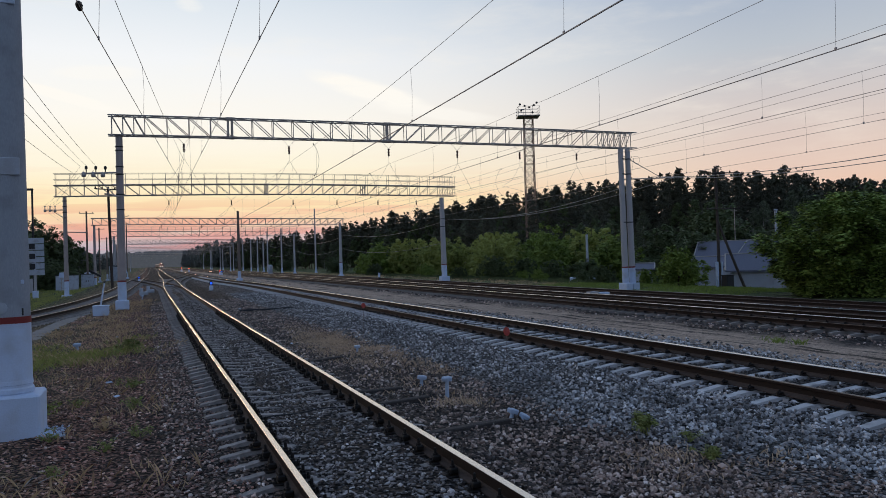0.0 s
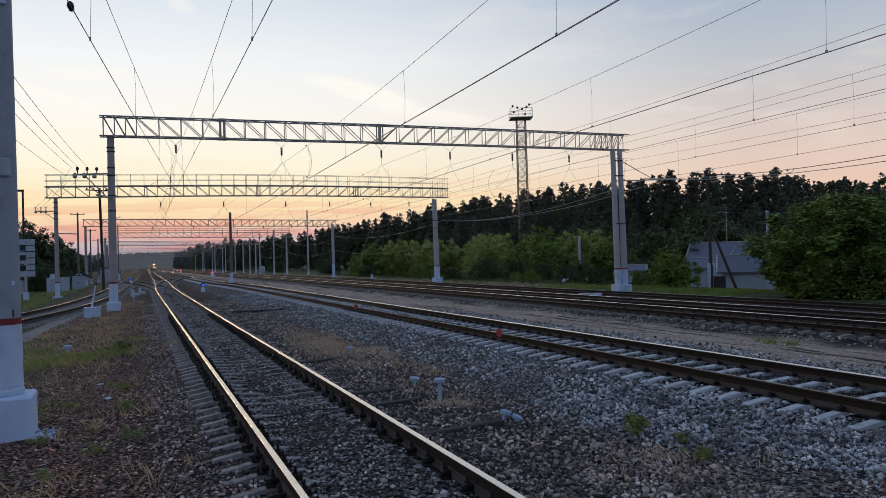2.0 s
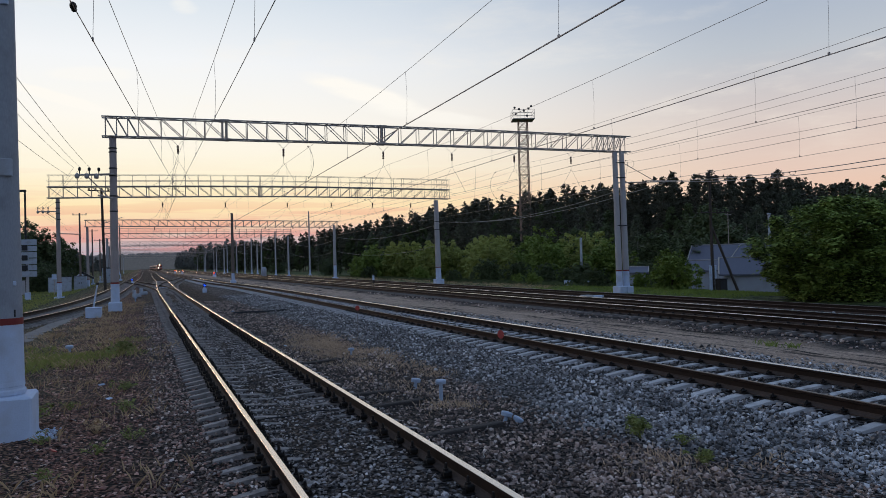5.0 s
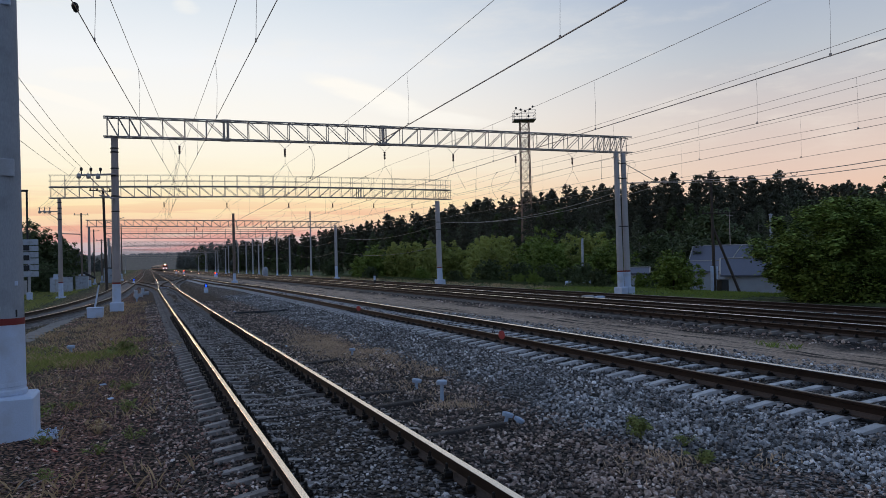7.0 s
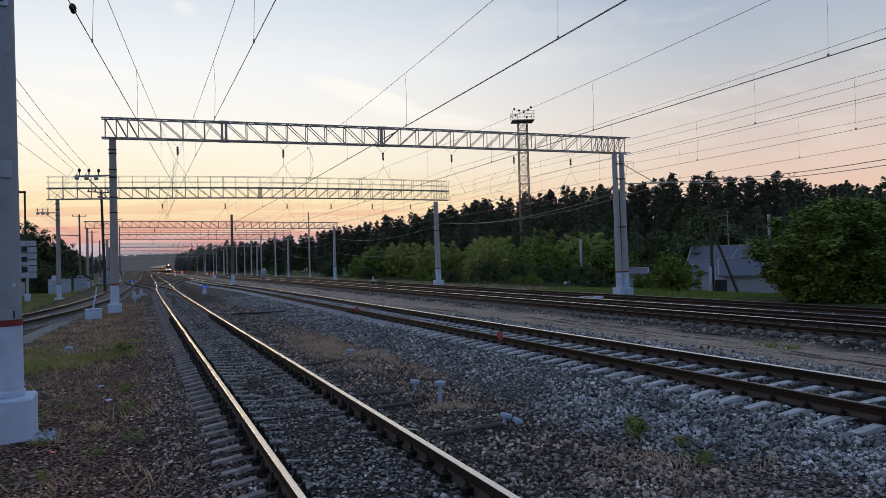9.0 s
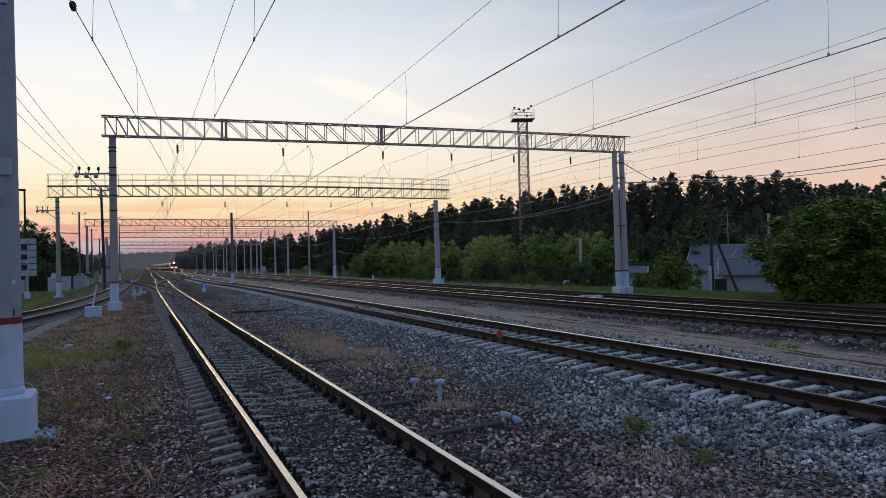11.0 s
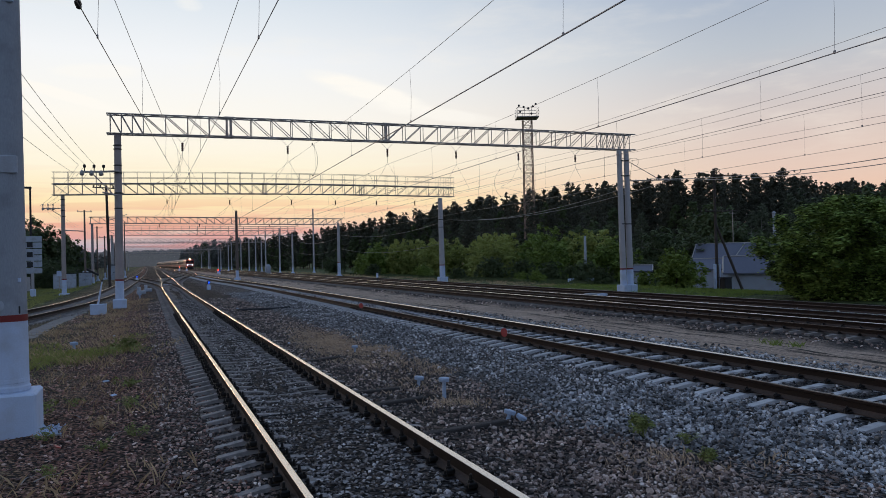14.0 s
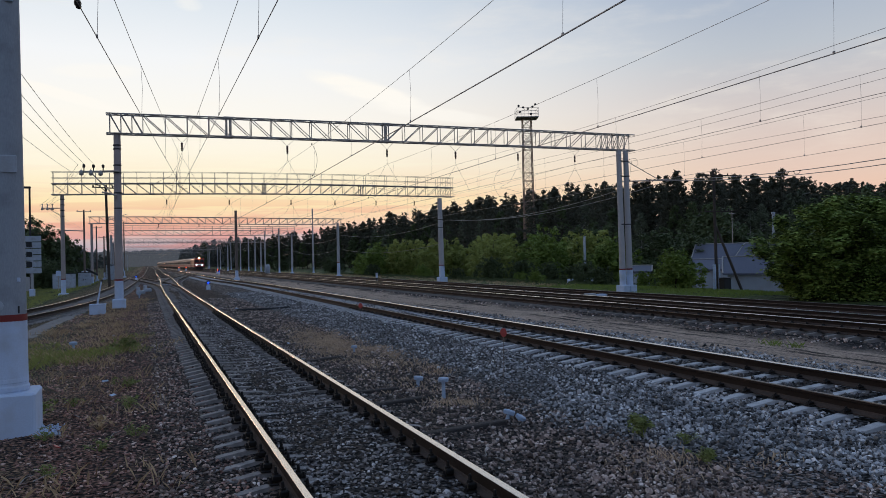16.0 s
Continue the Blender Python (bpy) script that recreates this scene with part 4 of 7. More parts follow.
# the near mast, cut by the left edge of the view
near = thing("concrete_mast", Matrix.Identity(4), "thick grey concrete mast with whitewashed foot and red band", "mast", "masts of the line")
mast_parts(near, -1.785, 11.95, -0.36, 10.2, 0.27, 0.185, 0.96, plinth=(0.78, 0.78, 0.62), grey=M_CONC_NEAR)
part("collar", lathe([(0.25, 0), (0.285, 0.02), (0.285, 0.07), (0.255, 0.11), (0.275, 0.13), (0.27, 0.18), (0.25, 0.2)], 20, (-1.785, 11.95, 0.26)), M_WHITE, near, "whitewashed moulded collar")
for dz, hh in ((3.35, 0.24),):
    part("painted_plate", box(-1.74, 11.72, dz, 0.3, 0.04, hh, 0.01), M_CABINET, near, "faded pale painted plate")
part("round_mark", moved(lathe([(0.01, -0.006), (0.075, -0.005), (0.075, 0.004), (0.01, 0.006)], 18), Matrix.Translation((-1.845, 11.687, 1.44)) @ pose(0, 0, 0, 90, 0, 0)), M_CABINET, near, "pale round painted mark")
part("dark_mark", box(-1.61, 11.775, 1.375, 0.035, 0.02, 0.1, 0.004), M_DARK, near, "small dark painted mark")
part("mast_clip", box(-1.60, 11.78, 1.78, 0.04, 0.04, 0.06, 0.006), M_WHITE, near, "small white clip")
part("number_plate", box(-1.76, 11.75, 5.72, 0.3, 0.05, 0.3, 0.01), M_WHITE, near, "pale plate with dark bars")
part("number_bars", merged(box(-1.69, 11.72, 5.72, 0.05, 0.012, 0.18), box(-1.79, 11.72, 5.72, 0.05, 0.012, 0.18)), M_DARK, near)

# masts of the first portal
m1 = thing("concrete_mast", Matrix.Identity(4), "grey concrete mast carrying a crossarm with three insulators", "mast", "masts of the line")
mast_parts(m1, -1.28, G1Y + 0.25, -0.16, 8.84, 0.215, 0.17, 0.95, lean=(0.03, 0), plinth=(0.66, 0.66, 0.36), grey=M_CONC_BACKLIT)
for z in (6.75, 7.15, 8.0, 8.2, 4.9, 5.7):
    clamp_ring(m1, -1.26, G1Y + 0.25, z, 0.185)
part("crossarm", tube([(-1.2, G1Y, 6.86), (-3.05, G1Y, 6.78)], 0.05, n=6), M_STEEL, m1, "steel crossarm")
part("crossarm_brace", tube([(-1.35, G1Y, 5.5), (-2.5, G1Y, 6.75)], 0.03, n=6), M_STEEL, m1)
part("lower_arm", tube([(-1.3, G1Y, 5.6), (-2.0, G1Y, 5.75)], 0.05, n=6), M_STEEL, m1, "short lower crossarm")
for x in (-2.95, -2.5, -2.05):
    ins = part("insulator", lathe([(0.04, -0.2), (0.1, -0.18), (0.115, -0.1), (0.09, 0.02), (0.05, 0.06), (0.03, 0.08)], 14, (x, G1Y, 6.8)), M_GLASSINS, m1, "grey bell insulator", True)
    part("pin", tube([(x + 0.12, G1Y, 6.8), (x + 0.12, G1Y, 7.05)], 0.03, n=6), M_DARK, ins)
    part("top_cap", lathe([(0.04, 0), (0.07, 0.04), (0.07, 0.14), (0.04, 0.18)], 10, (x + 0.12, G1Y, 7.0)), M_DARK, ins)
for s, (dx, dy) in enumerate(((29.5, 0.0), (29.98, 0.02))):
    mr = thing("concrete_mast", Matrix.Identity(4), "one of a close pair of grey concrete masts with whitewashed feet", "mast", "masts of the line")
    mast_parts(mr, dx + 0.08 * s, G1Y + dy - 0.2, -0.55, 8.84, 0.215, 0.165, 1.0, lean=(-0.1, 0), plinth=(0.5, 0.9, 0.46))
    clamp_ring(mr, dx, G1Y + dy - 0.2, 8.1, 0.18)
    clamp_ring(mr, dx, G1Y + dy - 0.2, 3.9, 0.2)
    clamp_ring(mr, dx, G1Y + dy - 0.2, 7.1, 0.19)
    if s:
        part("bracket_arm", tube([(dx, G1Y + 0.3, 6.85), (dx + 4.0, G1Y + 0.3, 7.0)], 0.045, n=6), M_STEEL, mr, "steel bracket arm")
        part("bracket_stay", tube([(dx, G1Y + 0.3, 8.4), (dx + 3.0, G1Y + 0.3, 7.0)], 0.025, n=6), M_STEEL, mr)
        for k in (2.2, 3.9):
            part("bracket_insulator", insulator_geo((dx + k, G1Y + 0.3, 6.98), 3, 0.07, -1), M_INSUL, mr)
portal(G1Y, evenly((-1.59, 0.02, 3), (0.02, 13.41, 12), (13.41, 28.12, 13), (28.12, 30.37, 5)), (-1.77, 30.85), lambda x: 8.83 + 0.1 * (x + 1.8) / 32 + 0.05 * math.sin(math.pi * (x + 1.8) / 32.6), 1.03,
       "long grey lattice steel crossbeam spanning all tracks", 13.41, (4.4, 13.41))

# second and third portals, with walkways
m2 = thing("concrete_mast", Matrix.Identity(4), "grey concrete mast in the grass with an insulator crossarm", "mast", "masts of the line")
mast_parts(m2, -6.75, G2Y + 0.25, -0.95, 8.35, 0.2, 0.155, 1.2, plinth=(0.8, 0.8, 0.55), grey=M_CONC_BACKLIT)
part("crossarm", tube([(-6.7, G2Y, 7.13), (-8.4, G2Y, 7.13)], 0.05, n=6), M_STEEL, m2)
part("crossarm_brace", tube([(-6.8, G2Y, 6.4), (-7.8, G2Y, 7.1)], 0.03, n=6), M_STEEL, m2)
for x in (-8.3, -7.9, -7.5):
    part("insulator", lathe([(0.03, -0.2), (0.1, -0.18), (0.11, -0.04), (0.04, 0.05), (0.03, 0.22), (0.07, 0.25), (0.06, 0.34)], 12, (x, G2Y, 7.15)), M_GLASSINS, m2, "grey bell insulator", True)
part("small_arm", tube([(-6.6, G2Y, 5.17), (-5.1, G2Y, 5.1)], 0.05, n=6), M_STEEL, m2)
for z in (6.4, 6.9, 7.4, 7.9):
    clamp_ring(m2, -6.75, G2Y + 0.25, z, 0.18)
m2r = thing("concrete_mast", Matrix.Identity(4), "grey concrete mast with whitewashed foot beside the bushes", "mast", "masts of the line")
mast_parts(m2r, 29.25, G2Y + 0.25, -0.52, 8.3, 0.3, 0.24, 1.2, lean=(-0.1, 0), plinth=(0.9, 0.9, 0.5))
clamp_ring(m2r, 29.2, G2Y + 0.25, 5.2, 0.27)
clamp_ring(m2r, 29.2, G2Y + 0.25, 6.0, 0.27)
portal(G2Y, evenly((-7.45, 10.9, 16), (10.9, 28.9, 16), (28.9, 30.6, 3)), (-7.6, 30.72), lambda x: 8.33 + 0.13 * (x + 7.5) / 38.2 + 0.2 * math.sin(math.pi * (x + 7.6) / 38.4), 0.96,
       "grey lattice crossbeam with a railed walkway on top", 10.9, (0.7, 10.9, 20.6), rail=1.06, width=0.7)
m3 = thing("concrete_mast", Matrix.Identity(4), "slim grey concrete mast of the third portal", "mast", "masts of the line")
mast_parts(m3, -7.0, G3Y + 0.25, -1.0, 8.0, 0.2, 0.16, 1.1, plinth=(0.7, 0.7, 0.4), grey=M_CONC_BACKLIT)
m3r = thing("concrete_mast", Matrix.Identity(4), "slim grey concrete mast on the far verge", "mast", "masts of the line")
mast_parts(m3r, 28.7, G3Y + 0.25, -0.7, 8.0, 0.26, 0.2, 1.9, plinth=(0.8, 0.8, 0.4))
portal(G3Y, evenly((-7.2, 11.0, 15), (11.0, 29.2, 15)), (-7.4, 29.4), lambda x: 8.0 - 0.35 * max(0.0, x) / 29, 0.96, "distant grey lattice crossbeam over the tracks", 11.0, detail=False)
FAR_PORTALS = [(159, -6.6, 29.1, 7.75, 0.9), (206, -8.0, 29.3, 7.6, 0.0), (255, -9.0, 25.6, 7.8, 1.0), (320, -9.5, 29.0, 7.9, 0.0), (390, -10, 30, 8.0, 1.0), (480, -10, 32, 8.2, 0.0)]
for fy, fx0, fx1, fz, rl in FAR_PORTALS:
    portal(fy, evenly((fx0, (fx0 + fx1) / 2, 12), ((fx0 + fx1) / 2, fx1, 12)), (fx0 - 0.2, fx1 + 0.2), lambda x, z=fz: z - 0.012 * x, 0.95, "far lattice crossbeam against the sunset", (fx0 + fx1) / 2, detail=False, rail=rl)
    for x in (fx0 + 0.6, fx1 - 0.6):
        f = thing("concrete_mast", Matrix.Identity(4), "far grey concrete mast", "mast", "masts of the line")
        mast_parts(f, x, fy + 0.25, float(land(x, fy)), fz, 0.21, 0.16, 1.0, plinth=(0.7, 0.7, 0.35), band=False)

# single masts: between the tracks, along the far verge, and beside the siding
mid = thing("concrete_mast", Matrix.Identity(4), "lone dark mast standing between the tracks", "mast", "masts of the line")
mast_parts(mid, 10.75, 99.0, -0.3, 8.55, 0.2, 0.15, 0.9, plinth=(0.7, 0.7, 0.4), band=False, grey=M_POLE)
for x, y, h in ((29.4, 181, 9.9), (29.4, 203.5, 9.9), (29.4, 223, 9.6), (29.4, 238, 9.2), (29.4, 259, 9.7), (29.4, 289, 9.6), (29.5, 345, 8.8), (29.5, 400, 9.0), (36.0, 174, 14.0)):
    f = thing("concrete_mast", Matrix.Identity(4), "slim concrete mast on the far verge carrying cables", "mast", "masts of the far verge")
    mast_parts(f, x, y, float(land(x, y)), h, 0.2, 0.15, 1.0, plinth=(0.6, 0.6, 0.3), band=False)
    clamp_ring(f, x, y, h - 1.2, 0.19)
for x, y, h, w in ((-7.55, 113, 9.55, 0.2), (-7.76, 145, 8.85, 0.2), (-6.9, 152, 7.4, 0.2), (-3.6, 155, 10.1, 0.17), (-8.0, 200, 8.5, 0.22), (-8.5, 245, 8.5, 0.22), (-7.0, 190, 8.8, 0.2)):
    f = thing("line_pole", Matrix.Identity(4), "slim pole with a short crossarm beside the siding", "pole", "poles beside the siding")
    mast_parts(f, x, y, float(land(x, y)), h, w * 0.72, w * 0.52, 1.0, plinth=(0.6, 0.6, 0.3), band=False, grey=M_POLE)
    part("crossarm", merged(tube([(x - 0.9, y, h - 0.25), (x + 0.9, y, h - 0.25)], 0.05, n=6), *[insulator_geo((x + d, y, h - 0.2), 2, 0.07) for d in (-0.8, 0.0, 0.8)]), M_STEEL, f, "crossarm with pin insulators")
# leaning timber pole with stays, behind the first mast
tp = thing("line_pole", Matrix.Identity(4), "dark timber pole leaning slightly with two short crossarms", "pole", "poles beside the siding")
part("shaft", tube([(-3.2, 80, -0.95), (-3.4, 80, 9.7)], 0.14, 0.11, 12), M_WOODPOLE, tp, "", True)
part("crossarm", merged(tube([(-4.6, 80, 9.5), (-2.2, 80, 9.4)], 0.06, n=6), *[insulator_geo((x, 80, 9.45), 3, 0.09) for x in (-4.5, -3.9, -2.8, -2.3)]), M_WOODPOLE, tp)
part("wire_stay", tube([(-3.35, 80, 6.3), (-1.6, 80, 6.9)], 0.035, n=5), M_STEEL, tp)


# ---------------------------------------------------------------- wires
def sagged(a, b, sag, n=14):
    return [(a[0] + (b[0] - a[0]) * i / n, a[1] + (b[1] - a[1]) * i / n, a[2] + (b[2] - a[2]) * i / n - 4 * sag * (i / n) * (1 - i / n)) for i in range(n + 1)]


YS = [-22, 11.9, G1Y, G2Y, G3Y] + [p[0] for p in FAR_PORTALS]
ZM, ZC = 7.68, 5.98


def catenary(xs_near, x_far, label, contact_r=0.0085, sag=0.18, far_to=len(YS), at=(0.065, 0.305, 0.54, 0.78), zm=ZM, zc=ZC):
    """A messenger wire hung from portal to portal with the contact wire on droppers under it."""
    t = thing("catenary_wires", Matrix.Identity(4), label, "overhead wires", "overhead wires of the tracks")
    pos = [xs_near[0], xs_near[1], xs_near[2]] + [x_far] * (far_to - 3)
    mess, cont, drops = [], [], []
    for i in range(far_to - 1):
        a, b = (pos[i], YS[i], zm), (pos[i + 1], YS[i + 1], zm)
        s = sagged(a, b, sag)
        mess += s[:-1]
        side = 0.0 if i < 3 else 0.15 if i % 2 else -0.15
        cont.append((pos[i] + side, YS[i], zc))
        if i < 6:
            for k in at:
                top = tuple(a[j] + (b[j] - a[j]) * k - (4 * sag * k * (1 - k) if j == 2 else 0) for j in range(3))
                c = (pos[i] + side + (pos[i + 1] - pos[i] - 2 * side) * k, top[1], zc)
                drops.append(merged(tube([top, (top[0] * 0.6 + c[0] * 0.4 + 0.03, top[1], top[2] * 0.55 + zc * 0.45), c], 0.0045, n=4), box(c[0], c[1], c[2] + 0.02, 0.03, 0.06, 0.07, 0.008)))
    mess.append((pos[-1], YS[far_to - 1], zm))
    cont.append((pos[-1], YS[far_to - 1], zc))
    part("messenger_wire", tube(mess, 0.007, n=5), M_WIRE, t)
    part("contact_wire", tube(cont, contact_r, n=5), M_WIRE, t)
    for g in drops:
        part("dropper", g, M_WIRE, t)
    return t


def hanger(x, y, zb, label="string of dark insulators on a V-shaped hanger under the crossbeam"):
    t = thing("wire_hanger", Matrix.Translation((x, y + 0.25, 0)), label, "insulator", "insulator hangers of the portals")
    for a, b in (((-0.42, 0, zb), (0, 0, zb - 0.42)), ((0.42, 0, zb), (0, 0, zb - 0.42)), ((0, 0, zb - 0.85), (0, 0, ZM - 0.02))):
        part("hanger_rod", tube([a, b], 0.009, n=4), M_WIRE, t)
    part("insulator_string", insulator_geo((0, 0, zb - 0.42), 5, 0.07, -1), M_INSUL, t, "brown porcelain discs", True)
    for q in ([(0, 0, ZM), (0.55, 0, ZC + 0.75), (0.9, 0, ZC + 0.1)], [(0, 0, ZM), (-0.6, 0, ZC + 0.7), (-1.3, 0, ZC + 0.35)], [(-1.3, 0, ZC + 0.35), (0.25, 0, ZC + 0.02)]):
        part("registration_stay", tube(q, 0.007, n=4), M_WIRE, t)


for x in XS:
    hanger(x, G1Y, 8.9)
    hanger(x, G2Y, 8.4)
for x in XS:
    hanger(x, G3Y, 8.3)
catenary((2.1, 1.98, 1.85), 2.0, "messenger, dropper and contact wires over the straight track")
catenary((-4.0, -0.98, 1.95), 1.9, "crossing wire pair running to the near mast", far_to=4, zm=7.53, at=(0.09, 0.33, 0.6, 0.85))
catenary((6.6, 7.2, 7.75), 7.8, "thick wires over the running track", contact_r=0.0155, at=(0.008, 0.3, 0.54, 0.78))
catenary((12.8, 13.3, 13.7), 13.6, "wires over the dirt path", contact_r=0.013, at=(0.28, 0.53, 0.78, 0.992))
catenary((17.9, 17.9, 17.9), 17.9, "wires over the through track", at=(0.21, 0.46, 0.7, 0.9))
catenary((22.2, 22.2, 22.2), 22.2, "wires over the middle through track", at=(0.21, 0.46, 0.7, 0.9), zm=7.82)
catenary((26.3, 26.3, 26.3), 26.3, "wires over the outermost track", at=(0.18, 0.41, 0.66, 0.9), zm=7.9)
clampw = thing("wire_clamp", Matrix.Identity(4), "dark knob-shaped tension clamp on an overhead wire", "wire clamp")
part("clamp_body", lathe([(0.015, -0.2), (0.045, -0.15), (0.03, -0.05), (0.055, 0.0), (0.05, 0.08), (0.02, 0.18)], 10, (0, 0, 0)), M_DARK, clampw, at=Matrix.Translation((-0.9, 13.0, 6.02)) @ pose(0, 0, 0, 90, 0, 0))


def line_wire(pts, sag, r, label, m=M_WIRE):
    run = []
    for a, b in zip(pts, pts[1:]):
        run += sagged(a, b, sag)[:-1]
    run.append(pts[-1])
    ob = new("overhead_line", data_of("overhead_line", tube(run, r, n=5), m))
    tagged(ob, label, "overhead wire", "line wires")


for x1, x2 in ((-3.2, -2.33), (-3.58, -2.78), (-4.0, -3.1)):
    line_wire([(x1 - 1.2, -20, 7.2), (x1, 11.9, 7.22), (x2, G1Y, 7.15), (x2 - 5.4, G2Y, 7.4), (x2 - 5.2, 100, 6.9), (x2 - 5.2, 140, 7.0), (x2 - 5.2, 200, 7.4)], 0.25, 0.008, "thin line wire on the mast insulators")
line_wire([(-5.7, -20, 6.7), (-4.6, 11.9, 6.7), (-3.3, G1Y, 6.7), (-8.4, G2Y, 6.9)], 0.25, 0.008, "thin line wire below the crossarm")
for x, z, r in ((32.0, 7.0, 0.02), (33.7, 6.95, 0.02)):
    line_wire([(x + 1, -20, z), (x, 11.9, z), (x, G1Y, z), (29.9, G2Y, 6.0), (29.4, G3Y, 6.0), (29.6, 159, 6.2), (29.9, 181, 6.6), (29.9, 203.5, 6.6), (29.9, 223, 6.4), (29.9, 259, 6.6), (29.9, 345, 6.9)], 0.9, r, "slack pale cable slung from mast to mast", M_CABLE)
line_wire([(29.4, G2Y, 3.6), (28.7, 119, 3.9), (29.0, 159, 4.2), (29.4, 203, 4.2)], 0.9, 0.016, "slack low cable between masts", M_CABLE)
line_wire([(22.4, -20, 7.6), (22.4, 11.9, 7.55), (22.2, G1Y, 7.5), (22.0, G2Y, 7.4)], 0.15, 0.007, "thin earth wire above the tracks")
line_wire([(26.3, -20, 6.9), (26.3, 11.9, 6.9), (26.3, G1Y, 7.5), (26.3, G2Y, 7.3)], 0.1, 0.007, "thin feeder wire above the tracks")


def jumper(pts, r, label):
    """A bowed piece of wire joining two others."""
    t = thing("jumper_wire", Matrix.Identity(4), label, "jumper wire", "jumpers of the overhead wires")
    part("bow", tube([(a[0], a[1], a[2]) for a in pts], r, n=5), M_WIRE, t)
    for q in (pts[0], pts[-1]):
        part("wire_clip", box(q[0], q[1], q[2], 0.05, 0.09, 0.06, 0.01), M_DARK, t)


def bow(x, y, z0, z1, out, n=10):
    return [(x + out * math.sin(math.pi * i / n) ** 0.8, y, z0 + (z1 - z0) * i / n) for i in range(n + 1)]


jumper(bow(7.4, 35.55, 7.45, 5.97, 0.24), 0.009, "bowed jumper between messenger and contact wire")
jumper(bow(22.2, 46.1, 7.75, 6.0, -0.42), 0.009, "bowed jumper between messenger and contact wire")
jumper(bow(13.5, 47.5, 7.5, 5.98, 0.3), 0.008, "bowed jumper between messenger and contact wire")
jumper([(30.1, 42.6, 8.25)] + [(30.45 + 0.26 * math.cos(a), 42.5, 8.05 + 0.26 * math.sin(a)) for a in (1.9, 1.2, 0.4, -0.4, -1.2, -2.0, -2.8, -3.6)] + [(30.2, 42.7, 7.4), (30.3, 42.9, 6.9)], 0.01, "curled loose wire end at the mast head")
for ly, lz in ((31.7, 6.12), (30.5, 6.11)):
    jumper([(32.0, ly + 0.13 * math.cos(a) * 1.6, lz + 0.13 * math.sin(a) - 0.02) for a in (0.2, -0.5, -1.1, -1.7, -2.3, -2.9, -3.4)], 0.014, "small hanging loop on a slack cable")


# ---------------------------------------------------------------- trees
def leaf_cloud(centres, radii, n, size, seed, flat=0.75, tri=False, up=1.2, core=0.2, ragged=0.0):
    """Leaves on the outside of clumps, mostly on their upper side, round a heart of a few larger ones."""
    rng = np.random.default_rng(seed)
    centres, radii = np.asarray(centres, float), np.asarray(radii, float)
    w = radii ** 2 / np.sum(radii ** 2)
    pick = rng.choice(len(centres), n, p=w)
    d = rng.normal(0, 1, (n, 3)) + np.array([0, 0, 0.45])
    d /= np.linalg.norm(d, axis=1)[:, None]
    inner = rng.random(n) < core
    rr = np.where(inner, 0.6 * rng.random(n), 0.65 + 0.45 * rng.random(n) + 0.75 * (rng.random(n) < ragged) * rng.random(n))
    c = centres[pick] + d * (radii[pick] * rr)[:, None] * np.array([1, 1, flat])
    nrm = d * 0.8 + rng.normal(0, 0.45, (n, 3)) + np.array([0, 0, up])
    nrm /= np.linalg.norm(nrm, axis=1)[:, None]
    u = np.cross(nrm, rng.normal(0, 1, (n, 3)))
    u /= np.linalg.norm(u, axis=1)[:, None]
    v = np.cross(nrm, u)
    s = (size * rng.uniform(0.6, 1.4, n) * np.where(inner, 1.6, 1.0))[:, None]
    if tri:
        P = np.stack([c - u * s * 0.55 - v * s * 0.3, c + u * s * 0.55 - v * s * 0.2 + nrm * s * 0.1, c + v * s * 0.75 - nrm * s * 0.1], 1)
        return P.reshape(-1, 3), np.arange(n * 3).reshape(-1, 3)
    P = np.stack([c - u * s * 0.62, c - v * s * 0.3 + nrm * s * 0.12, c + u * s * 0.62, c + v * s * 0.3 + nrm * s * 0.12], 1)
    return P.reshape(-1, 3), np.arange(n * 4).reshape(-1, 4)


def pine_clumps(rng, h, spread):
    """Uneven tufts on short boughs: a ragged, lumpy crown that thins to a blunt tip."""
    c, r = [], []
    k = 0.22
    while k < 0.95:
        wide = spread * min(1.0, 1.9 * (1.08 - k)) ** 0.7 * rng.uniform(0.6, 1.2)
        off = rng.uniform(0, 6.28)
        for b in range(rng.randrange(4, 7)):
            a = off + b * 1.15 + rng.uniform(-0.5, 0.5)
            L = wide * rng.uniform(0.35, 1.0)
            c.append((math.cos(a) * L, math.sin(a) * L, h * k + rng.uniform(-0.3, 0.4)))
            r.append(rng.uniform(0.32, 0.75) * (1.3 - 0.7 * k) * h / 16)
        c.append((rng.uniform(-0.3, 0.3), rng.uniform(-0.3, 0.3), h * k))
        r.append(spread * 0.5 * (1.15 - 0.75 * k))
        k += rng.uniform(0.035, 0.06)
    for q in (0.9, 0.93, 0.96, 0.99, 1.015):
        c.append((rng.uniform(-0.8, 0.8) * (1.08 - q) * 3, rng.uniform(-0.8, 0.8) * (1.08 - q) * 3, h * (0.7 + 0.3 * q) * 0.985))
        r.append(rng.uniform(0.35, 0.55) * (1.9 - q))
    return c, r


